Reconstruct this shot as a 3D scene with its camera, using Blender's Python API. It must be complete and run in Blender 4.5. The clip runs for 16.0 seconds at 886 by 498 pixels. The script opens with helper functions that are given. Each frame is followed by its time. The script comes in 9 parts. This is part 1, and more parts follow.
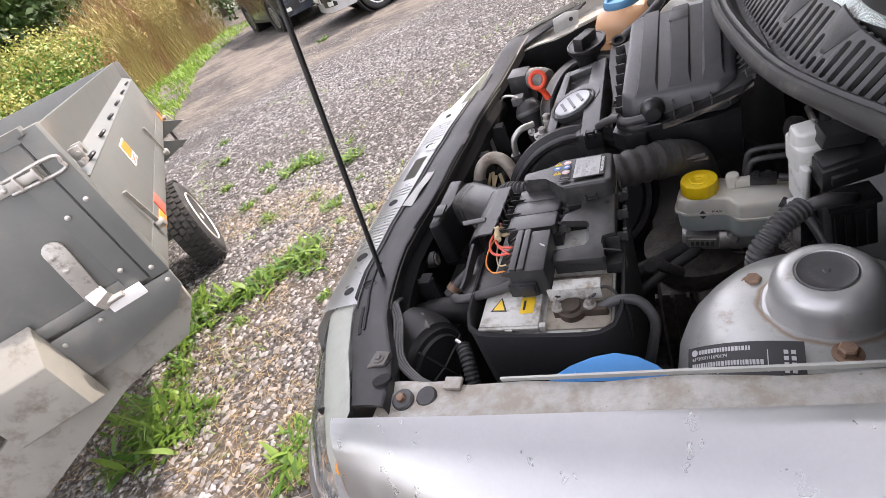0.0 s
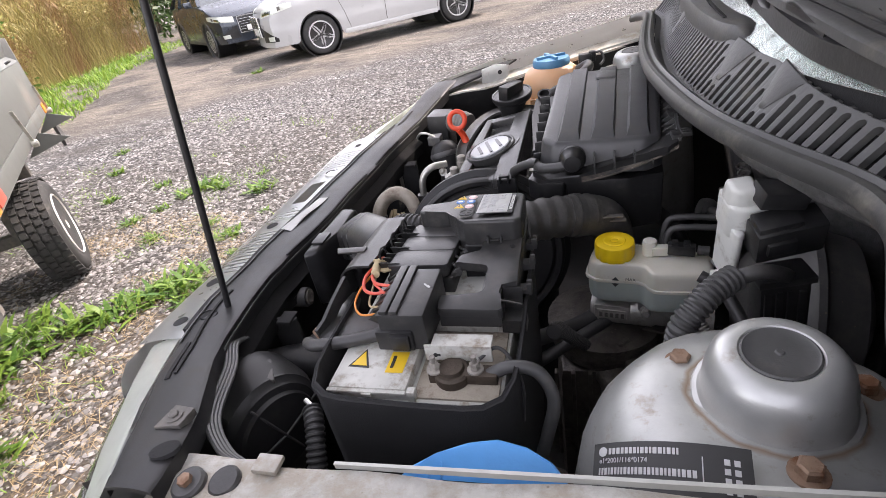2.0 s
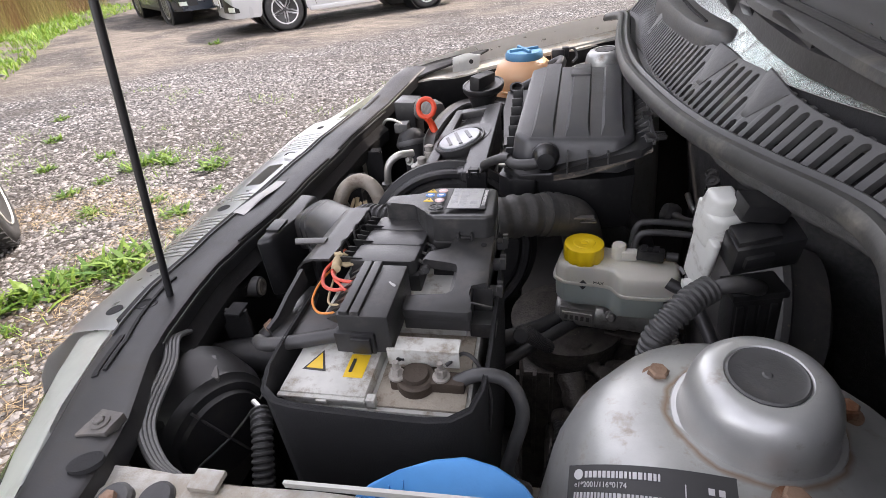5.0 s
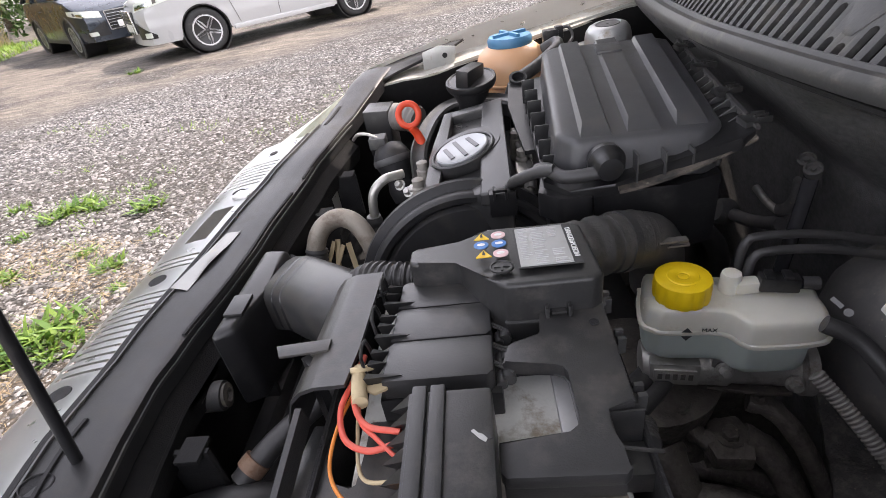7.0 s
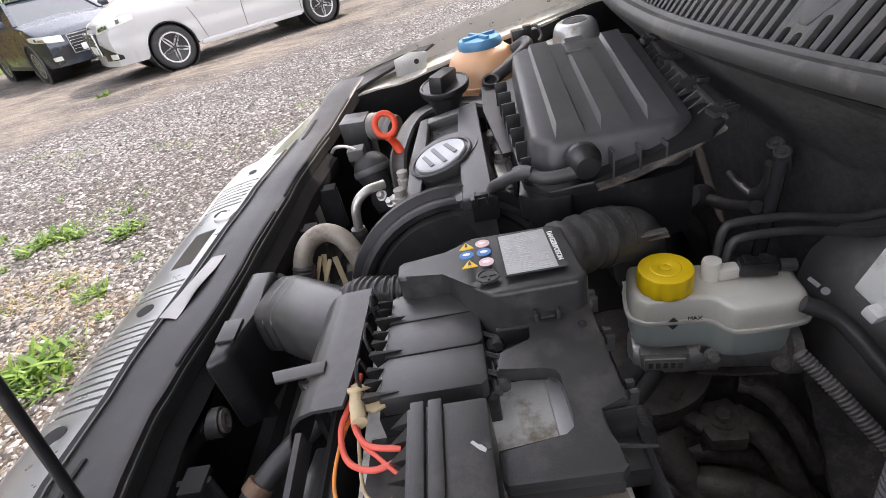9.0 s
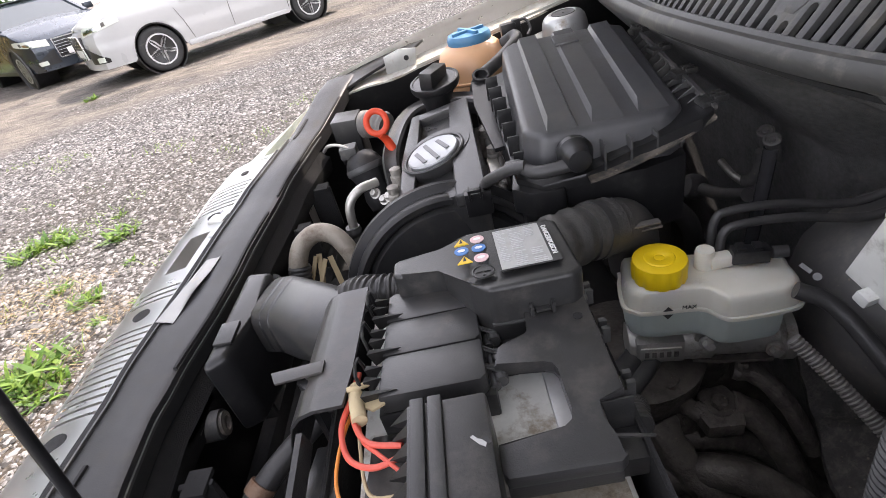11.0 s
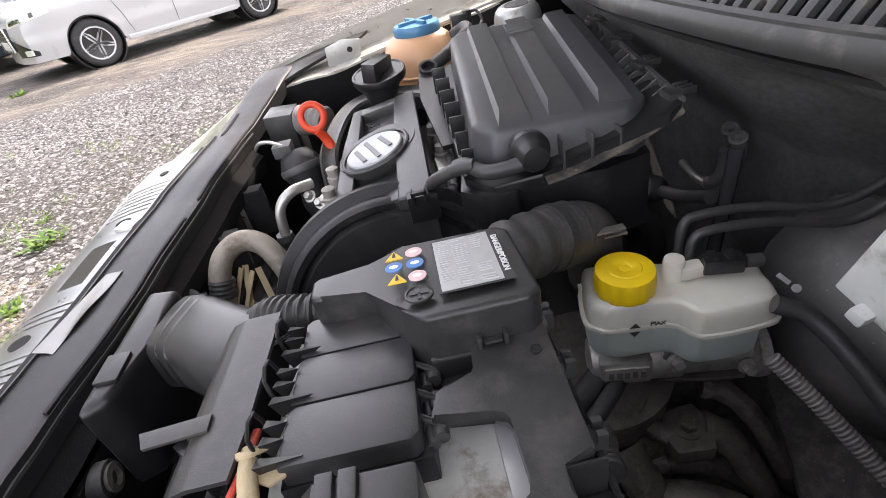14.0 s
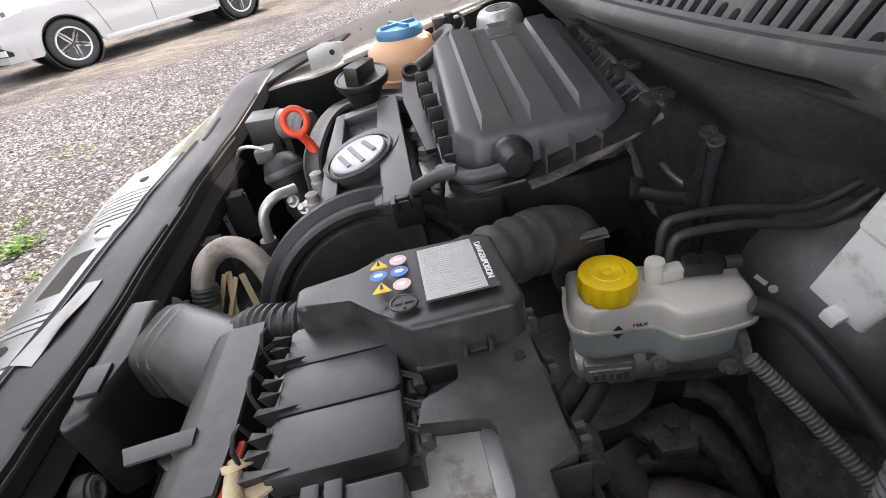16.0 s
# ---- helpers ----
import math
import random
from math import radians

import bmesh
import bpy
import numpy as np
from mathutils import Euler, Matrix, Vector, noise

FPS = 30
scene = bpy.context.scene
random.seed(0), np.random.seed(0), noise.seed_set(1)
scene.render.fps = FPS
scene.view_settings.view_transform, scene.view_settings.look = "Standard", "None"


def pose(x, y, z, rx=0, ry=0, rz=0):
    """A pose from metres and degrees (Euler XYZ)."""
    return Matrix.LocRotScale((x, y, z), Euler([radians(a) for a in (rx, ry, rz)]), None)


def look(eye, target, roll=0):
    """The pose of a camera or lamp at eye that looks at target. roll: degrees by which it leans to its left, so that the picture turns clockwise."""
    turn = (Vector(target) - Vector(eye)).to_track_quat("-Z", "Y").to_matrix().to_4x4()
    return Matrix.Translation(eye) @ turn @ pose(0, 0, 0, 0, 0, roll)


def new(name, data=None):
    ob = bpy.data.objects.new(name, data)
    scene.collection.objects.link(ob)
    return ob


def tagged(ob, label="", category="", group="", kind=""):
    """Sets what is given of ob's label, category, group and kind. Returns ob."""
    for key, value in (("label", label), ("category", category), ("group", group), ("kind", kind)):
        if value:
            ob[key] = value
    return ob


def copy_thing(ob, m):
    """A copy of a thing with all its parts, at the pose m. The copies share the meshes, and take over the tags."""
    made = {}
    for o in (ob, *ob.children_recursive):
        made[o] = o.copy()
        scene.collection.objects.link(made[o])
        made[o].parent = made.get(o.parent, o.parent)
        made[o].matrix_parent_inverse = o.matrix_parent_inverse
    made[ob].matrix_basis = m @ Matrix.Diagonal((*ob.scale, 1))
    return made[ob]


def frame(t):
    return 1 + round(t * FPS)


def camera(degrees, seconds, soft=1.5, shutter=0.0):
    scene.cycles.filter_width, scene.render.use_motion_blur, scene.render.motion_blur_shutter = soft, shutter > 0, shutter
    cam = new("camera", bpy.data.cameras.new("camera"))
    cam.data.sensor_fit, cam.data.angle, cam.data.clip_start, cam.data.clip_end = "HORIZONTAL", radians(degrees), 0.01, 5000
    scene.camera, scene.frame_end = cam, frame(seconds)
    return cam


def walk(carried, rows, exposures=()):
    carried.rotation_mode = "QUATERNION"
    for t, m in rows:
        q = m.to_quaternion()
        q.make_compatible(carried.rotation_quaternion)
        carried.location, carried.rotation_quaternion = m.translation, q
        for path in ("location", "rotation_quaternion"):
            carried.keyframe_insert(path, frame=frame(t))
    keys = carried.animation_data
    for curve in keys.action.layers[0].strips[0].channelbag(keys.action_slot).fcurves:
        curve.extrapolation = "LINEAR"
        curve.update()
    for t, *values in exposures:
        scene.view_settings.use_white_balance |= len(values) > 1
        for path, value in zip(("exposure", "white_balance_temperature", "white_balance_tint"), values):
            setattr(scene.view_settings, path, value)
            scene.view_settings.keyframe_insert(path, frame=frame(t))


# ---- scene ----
EXPOSURE, KELVIN = 2.64, 7000.0
cam = camera(83.3, 16.0, 0.8)
PATH = [
    (0, (-0.102, -0.37, 1.319), (-0.982, 1.041, 0.208), -26.3),
    (0.5, (-0.083, -0.34, 1.25), (-0.834, 1.208, 0.231), -19.8),
    (1, (-0.161, -0.288, 1.194), (-0.836, 1.306, 0.192), -15.8),
    (1.5, (-0.134, -0.268, 1.186), (-0.734, 1.353, 0.18), -13.1),
    (2, (-0.117, -0.265, 1.2), (-0.662, 1.371, 0.188), -11.2),
    (2.5, (-0.115, -0.26, 1.2), (-0.625, 1.385, 0.184), -10.1),
    (3, (-0.114, -0.257, 1.194), (-0.596, 1.393, 0.172), -9.0),
    (3.5, (-0.113, -0.255, 1.194), (-0.569, 1.4, 0.167), -8.1),
    (3.7, (-0.113, -0.256, 1.194), (-0.557, 1.399, 0.163), -7.7),
    (5.8, (-0.211, -0.169, 1.179), (-0.574, 1.474, 0.098), -5.4),
    (6, (-0.267, -0.098, 1.169), (-0.623, 1.552, 0.096), -5.9),
    (6.5, (-0.261, -0.053, 1.157), (-0.553, 1.62, 0.101), -8.2),
    (7, (-0.253, -0.037, 1.135), (-0.464, 1.637, 0.061), -10.0),
    (7.5, (-0.254, -0.037, 1.132), (-0.429, 1.64, 0.056), -11.1),
    (8, (-0.253, -0.037, 1.137), (-0.418, 1.647, 0.07), -11.9),
    (10.5, (-0.249, -0.035, 1.148), (-0.397, 1.619, 0.032), -14.8),
    (11, (-0.25, -0.037, 1.147), (-0.393, 1.627, 0.045), -14.8),
    (11.5, (-0.249, -0.035, 1.146), (-0.379, 1.633, 0.05), -14.6),
    (12, (-0.247, -0.025, 1.14), (-0.333, 1.635, 0.028), -14.0),
    (12.5, (-0.238, 0.024, 1.105), (-0.286, 1.681, -0.015), -13.3),
    (13, (-0.237, 0.029, 1.104), (-0.259, 1.683, -0.019), -12.9),
    (13.5, (-0.236, 0.027, 1.107), (-0.234, 1.68, -0.019), -12.5),
    (14, (-0.235, 0.026, 1.11), (-0.212, 1.679, -0.016), -12.2),
    (14.5, (-0.235, 0.025, 1.112), (-0.193, 1.677, -0.015), -12.0),
    (15, (-0.235, 0.025, 1.114), (-0.179, 1.674, -0.016), -11.9),
    (15.5, (-0.234, 0.025, 1.116), (-0.166, 1.672, -0.017), -11.9),
    (16, (-0.233, 0.027, 1.115), (-0.154, 1.671, -0.021), -11.8),
]
walk(cam, [(t, look(eye, target, roll)) for t, eye, target, roll in PATH], exposures=[(0.0, EXPOSURE - 0.04, KELVIN, 19.5), (3.7, EXPOSURE + 0.02, KELVIN, 19.0), (8.2, EXPOSURE + 0.02, KELVIN, 17.5), (13.0, EXPOSURE + 0.22, KELVIN, 17.0), (16.0, EXPOSURE + 0.22, KELVIN, 17.0)])

# ---- light ----
SUN_EL, SUN_AZ = 50.0, 44.0   # height, and turn from the y axis towards x
world = bpy.data.worlds.new("sky")
scene.world = world
world.use_nodes = True
wn = world.node_tree
sky = wn.nodes.new("ShaderNodeTexSky")
sky.sky_type, sky.sun_disc = "NISHITA", False
sky.sun_elevation, sky.sun_rotation = radians(SUN_EL), radians(SUN_AZ)
sky.air_density, sky.dust_density, sky.ozone_density = 0.8, 1.6, 0.5
haze = wn.nodes.new("ShaderNodeHueSaturation")   # thin high cloud
haze.inputs["Saturation"].default_value = 0.35
wn.links.new(sky.outputs["Color"], haze.inputs["Color"])
wn.links.new(haze.outputs["Color"], wn.nodes["Background"].inputs["Color"])
wn.nodes["Background"].inputs["Strength"].default_value = 0.15
sun_dir = Vector((math.sin(radians(SUN_AZ)) * math.cos(radians(SUN_EL)), math.cos(radians(SUN_AZ)) * math.cos(radians(SUN_EL)), math.sin(radians(SUN_EL))))
sun = new("sun", bpy.data.lights.new("sun", "SUN"))
sun.data.energy, sun.data.angle, sun.data.color = 1.20, radians(0.6), (1.0, 0.95, 0.88)
sun.matrix_world = look(sun_dir * 30, (0, 0, 0))

# ---- materials ----


def material(name, color, rough=0.5, metal=0.0, vary=0.15, scale=40.0, bump=0.0, bump_scale=None, dirt=None, dirt_amount=0.0, dirt_scale=9.0, coat=0.0, spread=0.0, alpha=1.0, trans=0.0, sss=0.0, speck=0.0):
    """Base colour with grain and blotches, an optional second colour in patches, and fine relief."""
    m = bpy.data.materials.new(name)
    m.use_nodes = True
    nt = m.node_tree
    n, l = nt.nodes, nt.links
    b = n["Principled BSDF"]
    tc = n.new("ShaderNodeTexCoord")

    def noise_tex(sc, detail=4.0, rough_=0.6):
        t = n.new("ShaderNodeTexNoise")
        t.inputs["Scale"].default_value, t.inputs["Detail"].default_value, t.inputs["Roughness"].default_value = sc, detail, rough_
        l.new(tc.outputs["Object"], t.inputs["Vector"])
        return t
    grain, blot = noise_tex(scale), noise_tex(scale * 0.13, 3.0)
    add = n.new("ShaderNodeMath")
    add.operation = "ADD"
    l.new(grain.outputs["Fac"], add.inputs[0])
    l.new(blot.outputs["Fac"], add.inputs[1])
    mp = n.new("ShaderNodeMapRange")
    mp.inputs["From Min"].default_value, mp.inputs["From Max"].default_value = 0.55, 1.45
    mp.inputs["To Min"].default_value, mp.inputs["To Max"].default_value = 1 - vary, 1 + vary
    l.new(add.outputs[0], mp.inputs["Value"])
    src = mp.outputs["Result"]
    if spread:
        oi = n.new("ShaderNodeObjectInfo")
        m2 = n.new("ShaderNodeMapRange")
        m2.inputs["To Min"].default_value, m2.inputs["To Max"].default_value = 1 - spread, 1 + spread
        l.new(oi.outputs["Random"], m2.inputs["Value"])
        mu = n.new("ShaderNodeMath")
        mu.operation = "MULTIPLY"
        l.new(src, mu.inputs[0])
        l.new(m2.outputs["Result"], mu.inputs[1])
        src = mu.outputs[0]
    mul = n.new("ShaderNodeMix")
    mul.data_type, mul.blend_type = "RGBA", "MULTIPLY"
    mul.inputs["Factor"].default_value = 1.0
    mul.inputs["A"].default_value = (*color, 1)
    l.new(src, mul.inputs["B"])
    out = mul.outputs["Result"]
    if dirt:
        dn = noise_tex(dirt_scale, 6.0, 0.7)
        dm = n.new("ShaderNodeMapRange")
        c = 0.72 - 0.35 * dirt_amount
        dm.inputs["From Min"].default_value, dm.inputs["From Max"].default_value = c - 0.08, c + 0.1
        l.new(dn.outputs["Fac"], dm.inputs["Value"])
        mx = n.new("ShaderNodeMix")
        mx.data_type = "RGBA"
        mx.inputs["B"].default_value = (*dirt, 1)
        l.new(dm.outputs["Result"], mx.inputs["Factor"])
        l.new(out, mx.inputs["A"])
        out = mx.outputs["Result"]
        rm = n.new("ShaderNodeMapRange")
        rm.inputs["To Min"].default_value, rm.inputs["To Max"].default_value = rough, max(rough, min(0.75, rough + 0.16))
        l.new(dm.outputs["Result"], rm.inputs["Value"])
        l.new(rm.outputs["Result"], b.inputs["Roughness"])
        if metal:
            mm = n.new("ShaderNodeMapRange")
            mm.inputs["To Min"].default_value, mm.inputs["To Max"].default_value = metal, 0.0
            l.new(dm.outputs["Result"], mm.inputs["Value"])
            l.new(mm.outputs["Result"], b.inputs["Metallic"])
    else:
        rv = n.new("ShaderNodeMapRange")
        rv.inputs["To Min"].default_value, rv.inputs["To Max"].default_value = max(rough - 0.1, 0.02), min(rough + 0.12, 1)
        l.new(blot.outputs["Fac"], rv.inputs["Value"])
        l.new(rv.outputs["Result"], b.inputs["Roughness"])
        b.inputs["Metallic"].default_value = metal
    if speck:
        # crumbs of dust and grit, a millimetre or so wide
        vo = n.new("ShaderNodeTexVoronoi")
        vo.inputs["Scale"].default_value = 190.0
        l.new(tc.outputs["Object"], vo.inputs["Vector"])
        sc_ = n.new("ShaderNodeSeparateColor")
        l.new(vo.outputs["Color"], sc_.inputs["Color"])
        size = n.new("ShaderNodeMapRange")
        size.inputs["From Min"].default_value, size.inputs["From Max"].default_value = 1 - speck, 1.0
        size.inputs["To Min"].default_value, size.inputs["To Max"].default_value = 0.0, 0.26
        l.new(sc_.outputs["Red"], size.inputs["Value"])
        lt = n.new("ShaderNodeMath")
        lt.operation = "LESS_THAN"
        l.new(vo.outputs["Distance"], lt.inputs[0])
        l.new(size.outputs["Result"], lt.inputs[1])
        fa = n.new("ShaderNodeMath")
        fa.operation = "MULTIPLY"
        l.new(lt.outputs[0], fa.inputs[0])
        l.new(sc_.outputs["Green"], fa.inputs[1])
        sx = n.new("ShaderNodeMix")
        sx.data_type = "RGBA"
        sx.inputs["B"].default_value = (*DUST, 1)
        l.new(fa.outputs[0], sx.inputs["Factor"])
        l.new(out, sx.inputs["A"])
        out = sx.outputs["Result"]
    l.new(out, b.inputs["Base Color"])
    if bump:
        bt = noise_tex(bump_scale or scale * 4, 3.0)
        bp = n.new("ShaderNodeBump")
        bp.inputs["Strength"].default_value, bp.inputs["Distance"].default_value = bump, 0.002
        l.new(bt.outputs["Fac"], bp.inputs["Height"])
        l.new(bp.outputs["Normal"], b.inputs["Normal"])
    b.inputs["Coat Weight"].default_value = coat
    b.inputs["Transmission Weight"].default_value = trans
    if sss:
        b.inputs["Subsurface Weight"].default_value = sss
        b.inputs["Subsurface Radius"].default_value = (0.02, 0.015, 0.01)
    return m


DUST = (0.22, 0.19, 0.15)
RUST = (0.17, 0.07, 0.03)
M_paint = material("silver_paint", (0.64, 0.645, 0.64), 0.30, 0.85, 0.04, 300, coat=0.5)
M_shelf = material("dirty_silver_paint", (0.43, 0.422, 0.39), 0.45, 0.15, 0.20, 110, 0.35, 420, dirt=(0.33, 0.295, 0.24), dirt_amount=0.60, dirt_scale=34, speck=0.10)
M_cap_edge = material("pale_worn_edge", (0.45, 0.455, 0.42), 0.42, 0.2, 0.12, 90, 0.1)
M_tower = material("worn_silver_paint", (0.41, 0.415, 0.40), 0.36, 0.55, 0.12, 70, 0.10, 700, dirt=(0.29, 0.245, 0.195), dirt_amount=0.24, dirt_scale=55)
M_black = material("black_plastic", (0.015, 0.015, 0.016), 0.34, 0, 0.3, 90, 0.08, 900, dirt=(0.036, 0.035, 0.034), dirt_amount=0.28, dirt_scale=34)
M_cover = material("dusty_black_plastic", (0.027, 0.027, 0.0272), 0.34, 0, 0.3, 60, 0.12, 900, dirt=(0.056, 0.052, 0.048), dirt_amount=0.36, dirt_scale=44)
M_lid = material("filter_lid_plastic", (0.053, 0.053, 0.056), 0.34, 0, 0.25, 55, 0.12, 900, dirt=(0.075, 0.071, 0.067), dirt_amount=0.34, dirt_scale=22)
M_dusty_rubber = material("dusty_rubber", (0.056, 0.054, 0.051), 0.5, 0, 0.3, 60, 0.25, dirt=(0.105, 0.097, 0.088), dirt_amount=0.4, dirt_scale=30)
M_rod = material("dark_polished_rod", (0.16, 0.16, 0.17), 0.20, 0.6, 0.2, 50)
M_mat = material("gritty_insulation_mat", (0.085, 0.080, 0.075), 0.8, 0, 0.5, 60, 0.9, 300, dirt=(0.16, 0.145, 0.125), dirt_amount=0.4, dirt_scale=60, speck=0.8)
M_engine = material("engine_cover_plastic", (0.033, 0.0328, 0.0332), 0.32, 0, 0.3, 60, 0.12, 900, dirt=(0.070, 0.064, 0.058), dirt_amount=0.38, dirt_scale=20)
M_carrier = material("dusty_carrier_plastic", (0.026, 0.026, 0.027), 0.40, 0, 0.3, 50, 0.1, 700, dirt=(0.045, 0.042, 0.038), dirt_amount=0.3, dirt_scale=24)
M_dark = material("grimy_dark_metal", (0.130, 0.122, 0.112), 0.55, 0.3, 0.4, 60, 0.5, dirt=(0.20, 0.175, 0.145), dirt_amount=0.4, dirt_scale=25, speck=0.40)
M_felt = material("black_insulation_felt", (0.196, 0.194, 0.192), 0.9, 0, 0.4, 160, 0.5, 700, dirt=(0.26, 0.235, 0.22), dirt_amount=0.22, dirt_scale=120, speck=0.50)
M_rubber = material("black_rubber", (0.042, 0.041, 0.041), 0.42, 0, 0.3, 60, 0.2, dirt=(0.07, 0.065, 0.06), dirt_amount=0.25, dirt_scale=35)
M_seal = material("weathered_rubber", (0.045, 0.045, 0.044), 0.42, 0, 0.2, 40, 0.15, dirt=(0.16, 0.15, 0.13), dirt_amount=0.3, dirt_scale=12)
M_battery = material("grey_battery_case", (0.56, 0.56, 0.52), 0.5, 0, 0.16, 70, 0.15, dirt=(0.26, 0.215, 0.16), dirt_amount=0.38, dirt_scale=48)
M_lead = material("brown_terminal_grime", (0.07, 0.055, 0.043), 0.55, 0.5, 0.4, 80, 0.4)
M_nylon = material("milky_plastic", (0.64, 0.62, 0.54), 0.26, 0, 0.08, 30, 0, sss=0.2, dirt=(0.42, 0.37, 0.29), dirt_amount=0.22, dirt_scale=24)
M_nylon_low = material("milky_plastic_with_fluid", (0.36, 0.40, 0.37), 0.35, 0, 0.08, 30, 0, sss=0.2)
M_nylon_grey = material("pale_grey_nylon", (0.56, 0.565, 0.54), 0.38, 0, 0.10, 40, 0.1, dirt=(0.28, 0.26, 0.23), dirt_amount=0.3, dirt_scale=30)
M_badge_field = material("dull_silver_badge", (0.34, 0.35, 0.36), 0.35, 0.5, 0.1, 60)
M_badge = material("badge_grey", (0.10, 0.10, 0.105), 0.35, 0.3, 0.1, 60)
M_yellow = material("yellow_plastic", (0.85, 0.58, 0.012), 0.4, 0, 0.08, 60, 0.1)
M_blue = material("blue_plastic", (0.06, 0.32, 0.72), 0.42, 0, 0.1, 50, 0.1, dirt=(0.05, 0.15, 0.3), dirt_amount=0.2)
M_blue_old = material("faded_blue_plastic", (0.065, 0.20, 0.35), 0.45, 0, 0.1, 50, 0.1, dirt=(0.07, 0.17, 0.27), dirt_amount=0.25)
M_grime = material("brown_battery_grime", (0.36, 0.32, 0.26), 0.7, 0, 0.25, 120, 0.4, dirt=(0.16, 0.12, 0.085), dirt_amount=0.42, dirt_scale=60, speck=0.40)
M_peach = material("amber_stained_tank", (0.62, 0.36, 0.20), 0.35, 0, 0.1, 20, 0, sss=0.3)
M_red = material("orange_red_plastic", (0.65, 0.06, 0.02), 0.4, 0, 0.08, 60)
M_wire_red = material("red_wire", (0.60, 0.09, 0.06), 0.45, 0, 0.1, 60)
M_wire_orange = material("orange_wire", (0.65, 0.22, 0.04), 0.45, 0, 0.1, 60)
M_tape = material("tan_tape", (0.45, 0.36, 0.22), 0.8, 0, 0.15, 80, 0.3)
M_alu = material("dull_aluminium", (0.50, 0.49, 0.46), 0.42, 0.8, 0.15, 60, 0.2, dirt=(0.18, 0.15, 0.12), dirt_amount=0.35, dirt_scale=30)
M_foil = material("silver_foil", (0.28, 0.277, 0.265), 0.35, 0.5, 0.10, 60, dirt=(0.45, 0.36, 0.20), dirt_amount=0.2, dirt_scale=25)
M_cast = material("dull_casting", (0.31, 0.29, 0.26), 0.55, 0.2, 0.35, 60, 0.5, dirt=(0.12, 0.10, 0.085), dirt_amount=0.4, dirt_scale=30)
M_steel = material("bright_steel", (0.62, 0.61, 0.59), 0.28, 1.0, 0.08, 80)
M_rust = material("rusty_steel", (0.30, 0.20, 0.14), 0.6, 0.4, 0.25, 90, 0.3, dirt=RUST, dirt_amount=0.5, dirt_scale=60)
M_hose = material("grey_corrugated_hose", (0.050, 0.050, 0.050), 0.5, 0, 0.2, 60, 0.1)
M_heat = material("silver_heat_hose", (0.33, 0.295, 0.245), 0.55, 0.3, 0.2, 50, 0.4, dirt=(0.16, 0.12, 0.09), dirt_amount=0.4, dirt_scale=25)
M_white = material("white_label", (0.78, 0.78, 0.76), 0.4, 0, 0.04, 60)
M_label = material("silver_label", (0.40, 0.40, 0.39), 0.35, 0.2, 0.10, 90, dirt=(0.36, 0.34, 0.31), dirt_amount=0.25, dirt_scale=60)
M_booster = material("dusty_black_drum", (0.115, 0.112, 0.108), 0.5, 0.2, 0.2, 40, 0.15, dirt=(0.17, 0.155, 0.14), dirt_amount=0.35, dirt_scale=22, speck=0.35)
M_conduit = material("dusty_grey_conduit", (0.15, 0.142, 0.132), 0.55, 0, 0.25, 60, 0.15, dirt=(0.22, 0.195, 0.165), dirt_amount=0.3, dirt_scale=40)
M_ledge = material("dust_coated_plastic", (0.030, 0.029, 0.028), 0.6, 0, 0.3, 60, 0.1, 700, dirt=(0.125, 0.105, 0.088), dirt_amount=0.75, dirt_scale=40, speck=0.50)
M_oily = material("oily_casting", (0.135, 0.120, 0.105), 0.42, 0.2, 0.5, 45, 0.9, 160, dirt=(0.060, 0.053, 0.046), dirt_amount=0.5, dirt_scale=38, speck=0.40)
M_ink = material("black_ink", (0.03, 0.03, 0.03), 0.5, 0, 0.1, 60)
M_grey_ink = material("grey_ink", (0.50, 0.50, 0.50), 0.5, 0, 0.1, 60)
M_haze = material("hazed_lens_plastic", (0.70, 0.73, 0.66), 0.30, 0, 0.10, 40, coat=0.3, dirt=(0.55, 0.56, 0.50), dirt_amount=0.3, dirt_scale=14)
# The jacket's felt; also the dark put into holes, grooves and slots.
M_felt_black = material("black_felt_and_slot_dark", (0.016, 0.016, 0.017), 0.9, 0, 0.3, 90, 0.5, 600)
M_label_yellow = material("yellow_label", (0.80, 0.52, 0.03), 0.4, 0, 0.05, 60)
M_label_blue = material("blue_label", (0.06, 0.20, 0.50), 0.4, 0, 0.05, 60)
M_label_pink = material("pink_label", (0.72, 0.50, 0.50), 0.4, 0, 0.05, 60)
M_chrome = material("satin_chrome", (0.72, 0.73, 0.74), 0.25, 1.0, 0.05, 60)
M_trim = material("grey_dusty_trim", (0.060, 0.060, 0.060), 0.45, 0, 0.2, 40, 0.2, dirt=(0.13, 0.12, 0.105), dirt_amount=0.3, dirt_scale=16)
M_galv = material("galvanised_sheet", (0.150, 0.158, 0.150), 0.45, 0.3, 0.12, 12, 0.1, dirt=(0.20, 0.182, 0.158), dirt_amount=0.25, dirt_scale=3)
M_beige = material("weathered_grey_board", (0.215, 0.21, 0.185), 0.7, 0, 0.12, 12, 0.2, dirt=(0.13, 0.11, 0.09), dirt_amount=0.36, dirt_scale=11)
M_tyre = material("tyre_rubber", (0.03, 0.03, 0.03), 0.8, 0, 0.3, 30, 0.4, dirt=(0.10, 0.09, 0.08), dirt_amount=0.2, dirt_scale=8)
M_rim_white = material("white_steel_rim", (0.70, 0.69, 0.65), 0.45, 0, 0.08, 20, dirt=(0.35, 0.27, 0.2), dirt_amount=0.25, dirt_scale=14)
